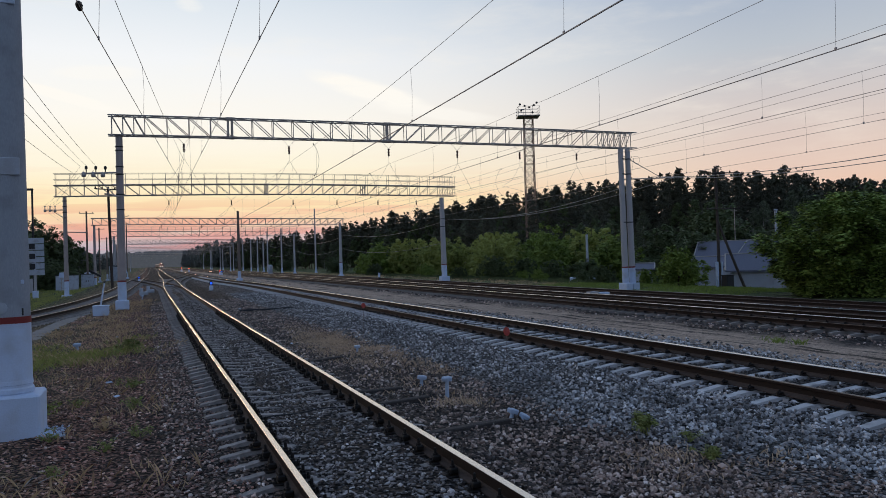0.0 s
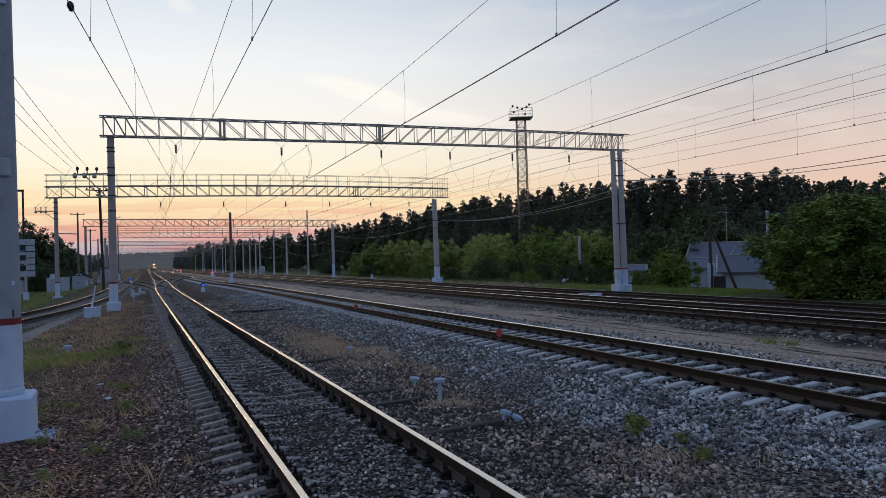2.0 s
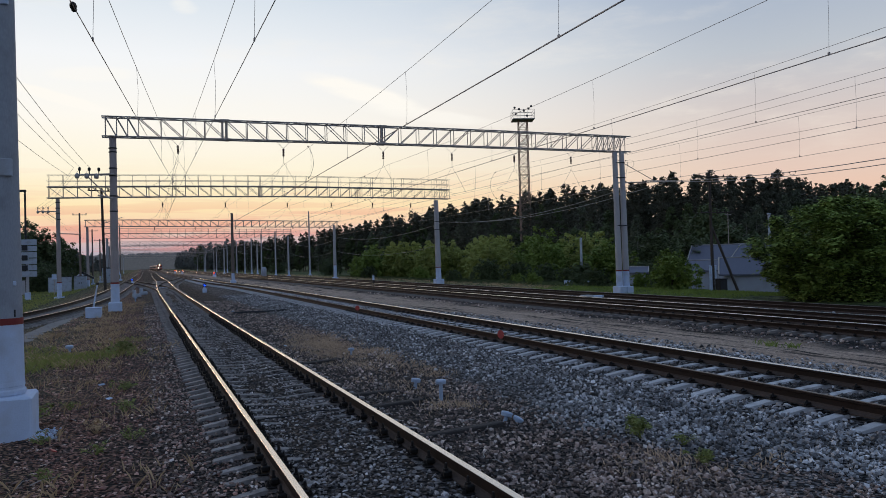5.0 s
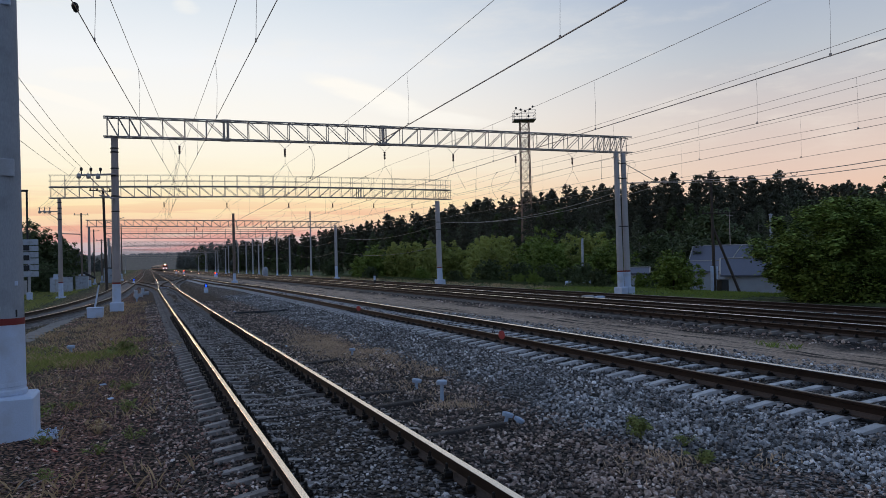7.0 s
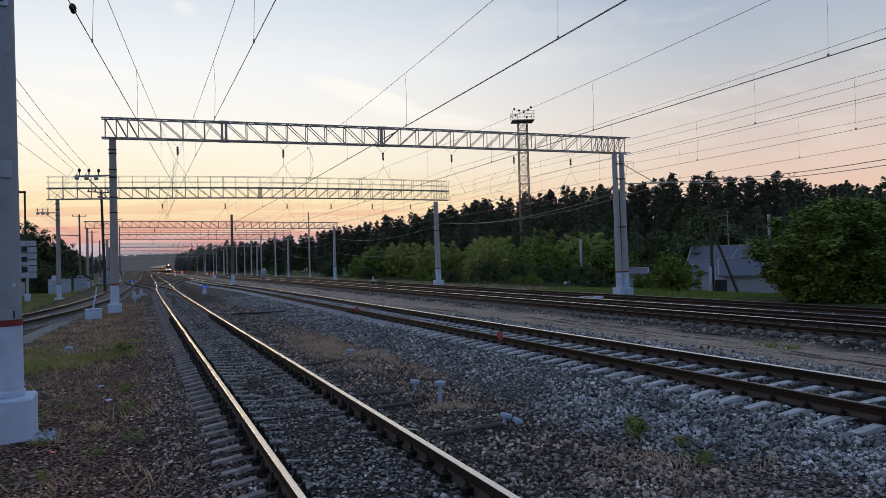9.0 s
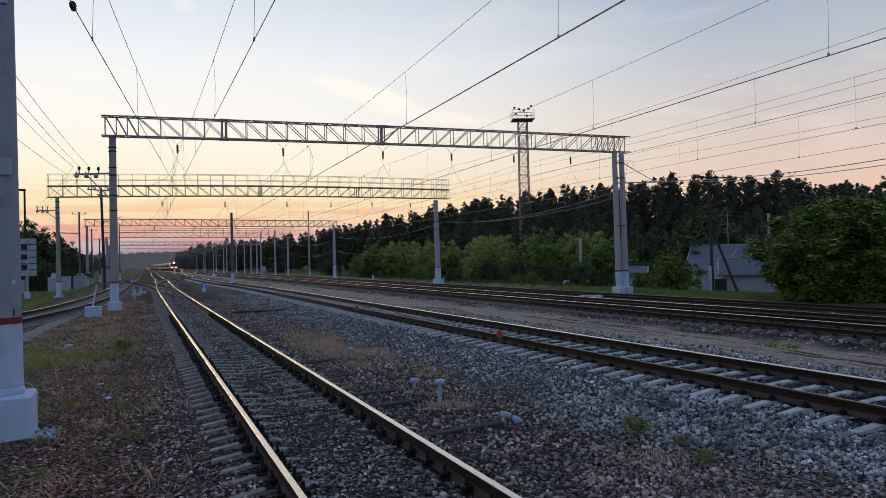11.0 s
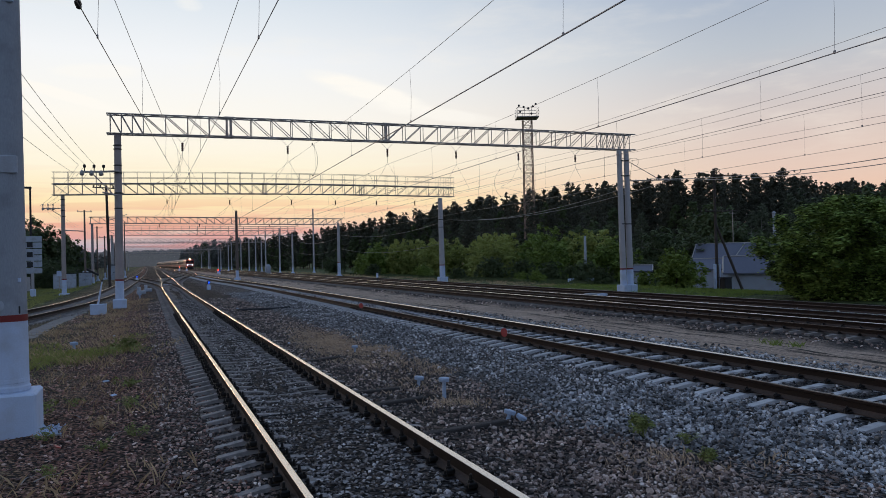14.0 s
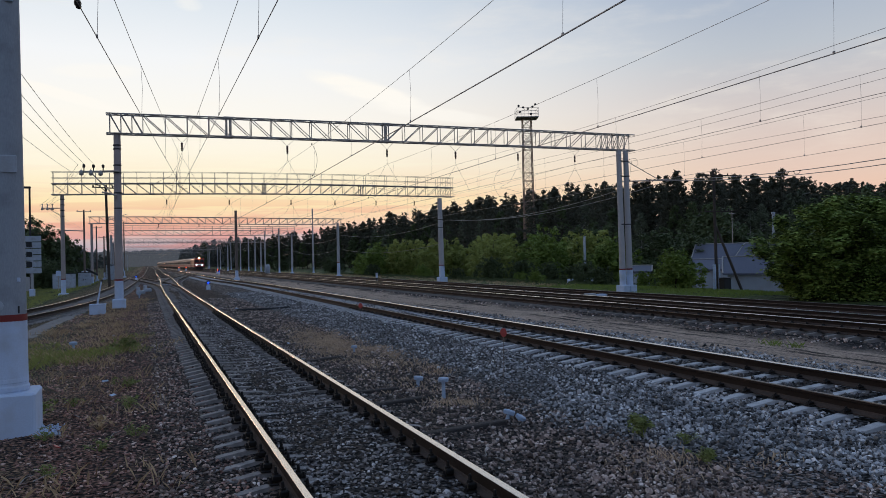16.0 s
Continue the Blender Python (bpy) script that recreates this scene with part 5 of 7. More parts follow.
def broad_clumps(rng, h, spread, low=0.1):
    """A tall uneven crown, widest below the middle, of many rounded masses."""
    c, r = [], []
    for i in range(int(110 + h * 5)):
        k = low + (1 - low) * rng.random()
        wide = spread * min(1.0, 0.55 + 2.2 * (k - low)) * min(1.0, 1.75 * (1.04 - k)) ** 0.75
        a, d = rng.uniform(0, 6.28), wide * rng.uniform(0.3, 1.0) ** 0.6
        c.append((math.cos(a) * d, math.sin(a) * d, h * k * 0.95))
        r.append(spread * rng.uniform(0.1, 0.22))
    return c, r


def bush_clumps(rng, h, spread):
    """Sprays on the outside of a bush, down to the ground, round a dense heart; a large one overhangs its foot."""
    c, r = [], []
    n = 130 if h < 7.5 else 190
    lobes = [(0.0, 0.0, 1.0, 0.8)] + [(rng.uniform(-0.6, 0.6), rng.uniform(-0.6, 0.6), rng.uniform(0.6, 1.0), rng.uniform(0.45, 0.75)) for _ in range(6)]
    for i in range(n):
        k = 0.02 + 0.98 * (i + rng.random()) / n
        wide = spread * (math.sin(math.pi * min(0.97, 0.22 + 0.72 * k)) ** 0.65)
        if n > 130:
            wide = spread * min(0.5 + 0.9 * k, 1.0) * min(1.0, 1.9 * (1.03 - k)) ** 0.6
        a = i * 2.4 + rng.uniform(-0.5, 0.5)
        d = wide * rng.uniform(0.7, 1.0) * min(1.0, 0.82 + 0.6 * k)
        ox, oy, tall, part_wide = lobes[i % 7] if n == 130 else (0.0, 0.0, 1.0, 1.0)
        c.append((ox * spread + math.cos(a) * d * part_wide, oy * spread + math.sin(a) * d * part_wide, (h * k * 0.9 + rng.uniform(-0.02, 0.05) * h) * tall))
        r.append(spread * rng.uniform(0.08, 0.17) * (1.0 if n == 130 else 0.85))
    for i in range(24):
        k = rng.uniform(0.05, 0.72)
        c.append((rng.uniform(-0.45, 0.45) * spread * (1.1 - k), rng.uniform(-0.45, 0.45) * spread * (1.1 - k), h * k))
        r.append(spread * 0.26)
    return c, r


def limbs(rng, h, spread, r, n=6, frm=0.35):
    g = []
    for _ in range(n):
        k = rng.uniform(frm, 0.85)
        a = rng.uniform(0, 6.28)
        e = spread * rng.uniform(0.5, 0.85)
        z = h * k
        g.append(tube([(0, 0, z), (math.cos(a) * e * 0.5, math.sin(a) * e * 0.5, z + e * 0.22), (math.cos(a) * e, math.sin(a) * e, z + e * 0.35)], r * (1.05 - k) * 0.7, r * 0.12, 5))
    return g


def make_tree(kind, h, spread, leaves, size, seed, material, bark=None, category="tree", name="tree"):
    """Meshes for one tree: a tapered trunk with limbs, and a crown of leaves."""
    rng = random.Random(seed)
    r = 0.05 + h * 0.011
    bend = rng.uniform(-0.02, 0.02) * h
    arms = limbs(rng, h, spread, r, 8, 0.4 if kind == "pine" else 0.18)
    trunk = merged(tube([(0, 0, -0.4), (0, 0, 0.3), (bend, bend * 0.5, h * 0.5), (bend * 0.5, 0, h * 0.93)], r, r * 0.15, 8), *(arms if category != "bush" else []))
    c, rad = pine_clumps(rng, h, spread) if kind == "pine" else bush_clumps(rng, h, spread) if category == "bush" else broad_clumps(rng, h, spread, 0.1)
    v, f = leaf_cloud(c, rad, leaves, size, seed, 0.6 if kind == "pine" else 0.85, tri=category == "tree" or h >= 7, up=0.45 if kind == "pine" else 0.8 if category == "tree" else 1.2 if h < 7.5 else 1.9, core=0.3, ragged=0.42 if kind == "pine" else 0.1)
    return data_of("trunk", trunk, bark or M_BARK), quick_mesh("crown", v, f, material), [data_of("limb", g, bark or M_BARK) for g in arms if category == "bush"]


def plant_tree(meshes, x, y, turn, k, label, category, group, name, z=None, ky=1.0):
    t = thing(name, Matrix.Translation((x, y, float(land(x, y)) if z is None else z)) @ Euler((0, 0, turn)).to_matrix().to_4x4() @ Matrix.Diagonal((k, k, k * ky, 1)), label, category, group)
    part("trunk", meshes[0], None, t)
    part("crown", meshes[1], None, t)
    for g in meshes[2]:
        part("limb", g, None, t)


rt = random.Random(5)
PINES = [make_tree("pine", 16, 3.5, 5800, 0.25, 40 + i, M_PINE) for i in range(5)]
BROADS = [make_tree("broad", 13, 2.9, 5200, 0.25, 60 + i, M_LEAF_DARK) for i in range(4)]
BIRCH = [make_tree("broad", 13, 2.6, 4800, 0.24, 70 + i, M_LEAF_GREY, M_BIRCH) for i in range(3)]
PINES_FAR = [make_tree("pine", 16, 3.5, 2000, 0.48, 40 + i, M_PINE) for i in range(5)]
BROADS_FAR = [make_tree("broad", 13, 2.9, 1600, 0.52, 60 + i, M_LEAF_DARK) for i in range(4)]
BIRCH_FAR = [make_tree("broad", 13, 2.6, 1500, 0.5, 70 + i, M_LEAF_GREY, M_BIRCH) for i in range(3)]


EDGE = [(215, 165), (165, 142), (132, 132), (108, 130), (103, 163), (98, 221), (88, 280), (74, 345), (50, 410), (42, 520), (40, 640), (38, 900)]
EDGE_S = np.concatenate([[0], np.cumsum([math.hypot(b[0] - a[0], b[1] - a[1]) for a, b in zip(EDGE, EDGE[1:])])])


def edge_at(s, off):
    """A point s metres along the edge of the wood and off metres into it."""
    x, y = float(np.interp(s, EDGE_S, [e[0] for e in EDGE])), float(np.interp(s, EDGE_S, [e[1] for e in EDGE]))
    r = math.hypot(x, y)
    return x * (1 + off / r), y * (1 + off / r)


def height_at(along):
    """How tall the trees of the wood grow along its edge."""
    return float(np.interp(along, [0, 70, 130, 190, 265, 331, 400, 460], [1.04, 1.13, 1.25, 1.31, 1.24, 1.1, 1.0, 0.98]))


for row, (off, n) in enumerate(((-5, 62), (2, 92), (9, 80))):
    for i in range(n):
        along = 460 * (i + rt.random() * 0.8) / n
        x, y = edge_at(along, off + rt.uniform(-3, 4))
        grow = height_at(along)
        pines, broads, birches = (PINES, BROADS, BIRCH) if along < 200 and row < 2 else (PINES_FAR, BROADS_FAR, BIRCH_FAR)
        if row and rt.random() < 0.85:
            plant_tree(pines[rt.randrange(5)], x, y, rt.uniform(0, 6.28), grow * rt.uniform(0.9, 1.05), "tall dark pine at the edge of the wood", "tree", "trees of the wood", "pine_tree", ky=rt.uniform(0.92, 1.04))
        elif rt.random() < 0.5:
            plant_tree(broads[rt.randrange(4)], x, y, rt.uniform(0, 6.28), grow * rt.uniform(0.65, 1.0), "dark leafy tree at the edge of the wood", "tree", "trees of the wood", "broadleaf_tree", ky=rt.uniform(0.9, 1.1))
        else:
            plant_tree(birches[rt.randrange(3)], x, y, rt.uniform(0, 6.28), grow * rt.uniform(0.6, 0.95), "slender grey-green birch at the edge of the wood", "tree", "trees of the wood", "birch_tree", ky=rt.uniform(0.9, 1.15))


for off, dist, k in ((-11, 136, 0.76), (-7.5, 131, 0.8), (-3.5, 138, 0.84), (0.5, 133, 0.8), (4, 139, 0.86), (8, 134, 0.85), (12, 138, 0.9), (-15, 134, 0.74)):
    plant_tree(PINES[rt.randrange(5)], 0.467 * dist + 0.884 * off, 0.884 * dist - 0.467 * off, rt.uniform(0, 6.28), k, "tall dark pine in front of the lighting tower", "tree", "trees of the wood", "pine_tree")


def far_wood(name, label, spots, h, seed, material=None, tall=(), leaves=340, size=1.0):
    """A far stand of trees as one mesh: tapered trunks hidden by crowns of leaf clumps."""
    rng = random.Random(seed)
    vs, fs, k = [], [], 0
    for j, (x, y) in enumerate(spots):
        hh = h * (rng.uniform(0.86, 1.02) * tall[j] if tall else rng.uniform(0.75, 1.15))
        c, r = pine_clumps(rng, hh, 3.0) if rng.random() < 0.6 else broad_clumps(rng, hh * 0.85, 3.6)
        v, f = leaf_cloud(c, r, leaves, size, seed + j, 0.7, tri=True, up=0.4, ragged=0.2)
        vs.append(v + np.array([x, y, float(land(x, y))]))
        fs.append(f + k)
        k += len(v)
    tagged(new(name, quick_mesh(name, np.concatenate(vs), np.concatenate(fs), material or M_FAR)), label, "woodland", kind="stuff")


far_wood("deep_wood", "depth of the dark wood behind its edge trees", [edge_at(480 * i / 190, rt.uniform(16, 34)) for i in range(190)], 17.6, 900, M_PINE, [height_at(480 * i / 190) for i in range(190)], 620, 0.62)
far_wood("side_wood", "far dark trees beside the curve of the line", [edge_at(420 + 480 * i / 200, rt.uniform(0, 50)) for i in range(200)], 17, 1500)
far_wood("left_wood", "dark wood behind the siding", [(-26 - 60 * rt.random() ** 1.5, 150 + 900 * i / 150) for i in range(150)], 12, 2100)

# a hazy wooded ridge, and hazy far trees before it, close the view along the line; their haze is glow colour
rng_r = np.random.default_rng(77)


def ridge(y, base, rough, step, material, label):
    """The jagged top line of woods so far off that only their outline is left."""
    rx = np.arange(-1500, 1500, step)
    rz = base + 2.0 * np.sin(rx / 310 + 0.6) + 1.2 * np.sin(rx / 83) + rough * rng_r.random(len(rx)) + 0.8 * rough * (rng_r.random(len(rx)) < 0.15)
    v = [(float(a), y, -30.0) for a in rx] + [(float(a), y, float(b)) for a, b in zip(rx, rz)]
    ob = new("backdrop", data_of("backdrop", (v, [(i, i + 1, len(rx) + i + 1, len(rx) + i) for i in range(len(rx) - 1)]), material))
    tagged(ob, label, "backdrop", kind="structure")


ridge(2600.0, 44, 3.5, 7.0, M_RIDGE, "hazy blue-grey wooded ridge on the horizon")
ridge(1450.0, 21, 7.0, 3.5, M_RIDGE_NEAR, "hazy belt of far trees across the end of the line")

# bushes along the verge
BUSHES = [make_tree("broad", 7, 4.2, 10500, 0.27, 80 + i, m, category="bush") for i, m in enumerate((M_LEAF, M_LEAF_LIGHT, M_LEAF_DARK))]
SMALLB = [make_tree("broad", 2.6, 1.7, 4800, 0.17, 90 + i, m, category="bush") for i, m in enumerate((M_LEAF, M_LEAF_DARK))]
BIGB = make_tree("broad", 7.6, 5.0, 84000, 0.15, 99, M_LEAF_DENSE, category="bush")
for x, y, k, ky, which in ((37.5, 128, 0.9, 1.0, 0), (42, 127, 0.95, 1.1, 1), (46.5, 122, 1.0, 1.05, 1), (49, 104, 1.0, 1.1, 1), (50, 90, 0.9, 1.0, 0), (46, 116, 1.0, 1.05, 1), (52, 112, 1.0, 1.1, 1), (46, 98, 0.85, 1.0, 1), (53, 96, 1.05, 1.12, 0), (58, 92, 1.0, 1.1, 1), (52, 78, 0.85, 1.0, 0), (60, 80, 1.0, 1.0, 2), (57, 68, 0.9, 0.9, 2), (64, 70, 1.0, 1.05, 2),
                        (60, 58, 0.9, 1.0, 2), (68, 60, 1.0, 1.1, 2), (62, 50, 0.8, 0.95, 2), (48, 66, 0.55, 0.7, 2), (46.2, 74.2, 0.4, 1.0, 2), (44.0, 79.0, 0.38, 1.0, 2), (45, 132, 0.7, 0.7, 0), (50, 140, 0.8, 0.9, 2), (58, 125, 1.1, 1.1, 2), (66, 105, 1.2, 1.1, 2),
                        (44, 160, 0.6, 0.7, 0), (52, 172, 0.8, 0.8, 2), (60, 190, 0.9, 1.0, 2), (48, 205, 0.7, 0.8, 2), (56, 240, 0.8, 0.9, 2), (46, 280, 0.8, 0.8, 2), (75, 85, 1.3, 1.2, 2), (78, 62, 1.3, 1.3, 2), (72, 48, 1.1, 1.2, 2)):
    plant_tree(BUSHES[which], x, y, rt.uniform(0, 6.28), k, ("leafy green", "yellow-green leafy", "dark leafy")[which] + " thicket beyond the tracks", "bush", "bushes of the verge", "thicket", ky=ky)
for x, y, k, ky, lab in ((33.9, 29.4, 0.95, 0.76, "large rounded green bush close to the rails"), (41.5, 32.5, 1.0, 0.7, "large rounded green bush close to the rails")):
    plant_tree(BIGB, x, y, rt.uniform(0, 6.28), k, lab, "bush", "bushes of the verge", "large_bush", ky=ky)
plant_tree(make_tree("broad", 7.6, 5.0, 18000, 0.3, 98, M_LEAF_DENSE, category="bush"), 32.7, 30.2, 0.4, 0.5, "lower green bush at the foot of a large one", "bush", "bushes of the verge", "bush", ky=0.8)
plant_tree(SMALLB[0], 36.6, 46.4, 0.3, 1.28, "rounded green bush beside the sheds", "bush", "bushes of the verge", "bush", ky=1.0)
for x, y, k, w in ((37.2, 80, 1.15, 1), (35.5, 66, 0.55, 0), (38, 62, 0.5, 1), (34.5, 84, 0.6, 1), (37, 57, 0.7, 1), (40, 55, 0.6, 0), (43, 84, 1.1, 1), (36, 100, 0.8, 0), (34, 118, 0.8, 1), (38, 74, 0.5, 0), (42, 70, 0.8, 1)):
    plant_tree(SMALLB[w], x, y, rt.uniform(0, 6.28), k, "small green bush in the verge grass", "bush", "bushes of the verge", "bush")
for x, y, k, ky in ((-15.5, 128, 1.15, 1.3), (-19.0, 134, 1.25, 1.35), (-13.6, 142, 1.0, 1.3), (-21, 120, 1.1, 1.15), (-17.2, 124, 1.1, 1.2)):
    plant_tree(BUSHES[2], x, y, rt.uniform(0, 6.28), k, "dark leafy tree behind the siding", "tree", "trees behind the siding", "broadleaf_tree", ky=ky)
for x, y, k in ((-11.6, 114, 0.5), (-10.2, 118, 0.42), (-12.8, 121, 0.62)):
    plant_tree(BUSHES[2], x, y, rt.uniform(0, 6.28), k, "dark leafy bush behind the relay cabinets", "bush", "bushes behind the siding", "bush")
for x, y, k in ((36, 520, 0.85),):
    plant_tree(BROADS[0], x, y, 1.0, 1.6 * k, "tall lone tree above the far wood", "tree", "trees of the wood", "broadleaf_tree")


def tufts(name, label, material, spots, blades, h, seed, spread=0.12):
    """Grass: thin bent blades in tufts."""
    rng = np.random.default_rng(seed)
    base = np.repeat(np.asarray(spots, float), blades, 0)
    n = len(base)
    r = rng.normal(0, spread, (n, 2))
    x, y = base[:, 0] + r[:, 0], base[:, 1] + r[:, 1]
    z = land(x, y) - 0.01
    a, lean = rng.uniform(0, 6.28, n), rng.uniform(0.1, 1.3, n)
    hh = h * rng.uniform(0.4, 1.2, n) * (base[:, 2] if base.shape[1] > 2 else 1)
    w = 0.004 + 0.006 * rng.random(n)
    dx, dy = np.cos(a), np.sin(a)
    p0 = np.stack([x - dy * w, y + dx * w, z], 1)
    p1 = np.stack([x + dy * w, y - dx * w, z], 1)
    p2 = np.stack([x + dx * lean * hh * 0.4 + dy * w * 0.7, y + dy * lean * hh * 0.4 - dx * w * 0.7, z + hh * 0.6], 1)
    p3 = np.stack([x + dx * lean * hh, y + dy * lean * hh, z + hh], 1)
    v = np.stack([p0, p1, p2, p3], 1).reshape(-1, 3)
    k = np.arange(n) * 4
    f = np.concatenate([np.stack([k, k + 1, k + 2], 1), np.stack([k, k + 2, k + 3], 1)])
    tagged(new(name, quick_mesh(name, v, f, material)), label, "grass", kind="stuff")


def strewn(n, x0, x1, y0, y1, p=1.0):
    return [(rt.uniform(x0, x1), y0 + (y1 - y0) * rt.random() ** p) for _ in range(n)]


tufts("verge_grass", "short green grass beside the siding", M_GRASS, [(cx + rt.gauss(0, 0.24), cy + rt.gauss(0, 0.5)) for cx, cy, q in ((-2.9, 18.7, 16), (-2.6, 19.6, 20), (-2.2, 20.6, 26), (-1.7, 21.2, 22), (-1.3, 21.6, 14), (-0.6, 22.3, 16), (-2.4, 22.8, 10), (-2.9, 24.0, 8), (-0.5, 25.5, 6)) for _ in range(q)] + strewn(1500, -16, -6.6, 50, 130), 15, 0.16, 1, 0.24)
tufts("dry_grass", "dry yellowish grass on the soil between mast and rails", M_DRY, [(-2.7 + 2.6 * k + rt.gauss(0, 0.6), 19.2 + 4.5 * k + rt.gauss(0, 1.6)) for k in (rt.random() for _ in range(60))] + [q for q in strewn(210, -3.9, -0.7, 25, 52) if abs(q[0] - (-3.75 + 0.04 * (q[1] - 27))) > 0.5] + strewn(60, -1.8, 0.2, 22, 55) + strewn(26, -1.7, 0.2, 8, 20), 16, 0.15, 2, 0.16)
tufts("trodden_grass", "flattened straw-coloured grass between the two running tracks", M_STRAW, [(4.55 + rt.gauss(0, 0.42) + 0.03 * (y - 20), y) for y in (20.3 + rt.gauss(0, 2.3) for _ in range(520))] + [(5.25 + rt.gauss(0, 0.16), y) for y in (rt.uniform(13.5, 18.8) for _ in range(90))] + [(4.26 + rt.gauss(0, 0.18), 10.75 + rt.gauss(0, 0.16)) for _ in range(26)] + [(4.3 + rt.gauss(0, 0.3), 12.6 + rt.gauss(0, 0.8)) for _ in range(30)]
      + [(5.25 + rt.gauss(0, 0.15), 6.7 + rt.gauss(0, 0.3)) for _ in range(18)]
      + [(cx + rt.gauss(0, 0.22), cy + rt.gauss(0, 0.2)) for cx, cy in ((4.75, 6.7), (5.9, 6.2), (4.9, 6.1)) for _ in range(5)], 12, 0.08, 7, 0.13)
tufts("far_verge_grass", "uneven green grass strip in front of the sheds", M_LEAF, strewn(1100, 29.6, 42, 34, 58, 1.2), 14, 0.2, 3, 0.3)
tufts("far_dry_grass", "thin straw-coloured grass along the outermost track", M_DRY, strewn(420, 29.4, 34, 56, 190, 1.3), 12, 0.22, 5, 0.35)
tufts("far_rank_grass", "rank dark grass at the foot of the thickets", M_LEAF_DARK, strewn(800, 33, 46, 56, 150, 1.2), 14, 0.4, 6, 0.4)
line = spline([(-4.6, 22), (-3.75, 27), (-3.55, 33), (-3.05, 42), (-2.75, 52)], 0.6)
gv, gq = [], []
for i, q in enumerate(line):
    for j in range(5):
        gx = q.x + (j - 2) * (0.21 + 0.03 * math.sin(i * 1.7 + j))
        gv.append((gx, q.y, float(land(gx, q.y)) + (0.012 if 0 < j < 4 else -0.02)))
    if i:
        gq += [((i - 1) * 5 + j, (i - 1) * 5 + j + 1, i * 5 + j + 1, i * 5 + j) for j in range(4)]
tagged(new("footpath", data_of("footpath", (gv, gq), M_FOOTPATH, True)), "narrow trodden grey footpath through dry grass", "footpath", kind="structure")
tufts("path_grass", "sparse dark grass on the dirt path", M_LEAF, [(15.06 + rt.gauss(0, 0.18), 15.1 + rt.gauss(0, 0.25)) for _ in range(6)], 16, 0.16, 4, 0.08)


def weed(x, y, h, n, label, seed, material=M_WEED):
    rng = np.random.default_rng(seed)
    z = float(land(x, y))
    c = [(rng.normal(0, h * 0.4), rng.normal(0, h * 0.4), h * rng.uniform(0.25, 0.9)) for _ in range(16)]
    v, f = leaf_cloud(c, [h * 0.28] * 16, n, h * 0.17, seed)
    t = thing("weed", Matrix.Translation((x, y, z)), label, "weed", "weeds in the ballast")
    for q in c[:9]:
        part("stem", tube([(0, 0, -0.02), (q[0] * 0.6, q[1] * 0.6, q[2] * 0.7), q], 0.006, 0.003, 4), material, t)
    part("leaves", quick_mesh("leaves", v, f, material), None, t)


weed(5.55, 7.7, 0.24, 420, "bushy green weed growing through the ballast", 1)
weed(5.45, 6.45, 0.16, 320, "low green weed growing through the ballast", 2)
weed(5.75, 7.2, 0.13, 160, "low green weed growing through the ballast", 3)
for i, (wx, wy, wh, wn, wl) in enumerate(((-0.32, 15.4, 0.22, 240, "yellowish weed in the brown gravel"), (-0.28, 13.0, 0.2, 160, "yellowish weed in the brown gravel"), (-0.15, 10.9, 0.18, 120, "sparse straw-green weed in the brown gravel"),
                                          (-1.1, 13.7, 0.15, 120, "low green weed in the brown gravel"), (-1.55, 12.9, 0.3, 200, "dark green weed at the foot of the mast"), (-0.55, 10.25, 0.16, 120, "low green weed in the brown gravel"),
                                          (-0.55, 22.0, 0.34, 360, "bushy yellowish weed beside the rails"), (-1.25, 11.2, 0.16, 140, "dark green weed at the foot of the mast"), (-1.0, 9.2, 0.14, 120, "low green weed in the brown gravel"))):
    weed(wx, wy, wh, wn, wl, 20 + i)
weed(-2.95, 18.1, 0.42, 300, "withered red-brown dock plant beside the mast", 40, M_DOCK)
weed(-0.62, 11.6, 0.2, 160, "withered brown weed in the brown gravel", 41, M_DRY)


# ---------------------------------------------------------------- trackside things
def cap_marker(x, y, h, label, tilt=(0, 0), k=1.0):
    """A cable marker: a short post under a wide domed cap."""
    t = thing("cable_marker", Matrix.Translation((x, y, float(land(x, y)) - 0.03)) @ Euler((tilt[0], tilt[1], 0.4)).to_matrix().to_4x4() @ Matrix.Diagonal((k, k, k, 1)), label, "cable marker", "cable markers in the ballast")
    part("post", tube([(0, 0, -0.08), (0, 0, h)], 0.034, 0.028, 10), M_CAP, t, "", True)
    part("cap", lathe([(0.05, -0.05), (0.078, -0.045), (0.086, 0.0), (0.075, 0.018), (0.02, 0.026)], 16, (0, 0, h + 0.02)), M_CAP, t, "pale domed cap")


cap_marker(4.34, 11.2, 0.33, "pale blue post with a flat domed cap in the ballast")
cap_marker(4.36, 12.5, 0.17, "squat pale blue capped post in the ballast", (0.05, 0.12))
cap_marker(4.53, 9.35, 0.14, "tilted pale blue capped post leaning in the stones", (0.1, 0.3), 0.95)
cap_marker(4.66, 9.27, 0.08, "low pale blue cap tilted against its neighbour", (0.35, 0.4), 0.9)
cap_marker(4.6, 17.7, 0.2, "squat pale capped post in dry grass", k=0.9)
cap_marker(4.1, 38.0, 0.03, "low white cap between the tracks")
cap_marker(-1.87, 23.3, 0.14, "low white cap in the grass", k=1.25)
cap_marker(-0.4, 56, 0.2, "small pale capped post beside the rails", k=1.3)
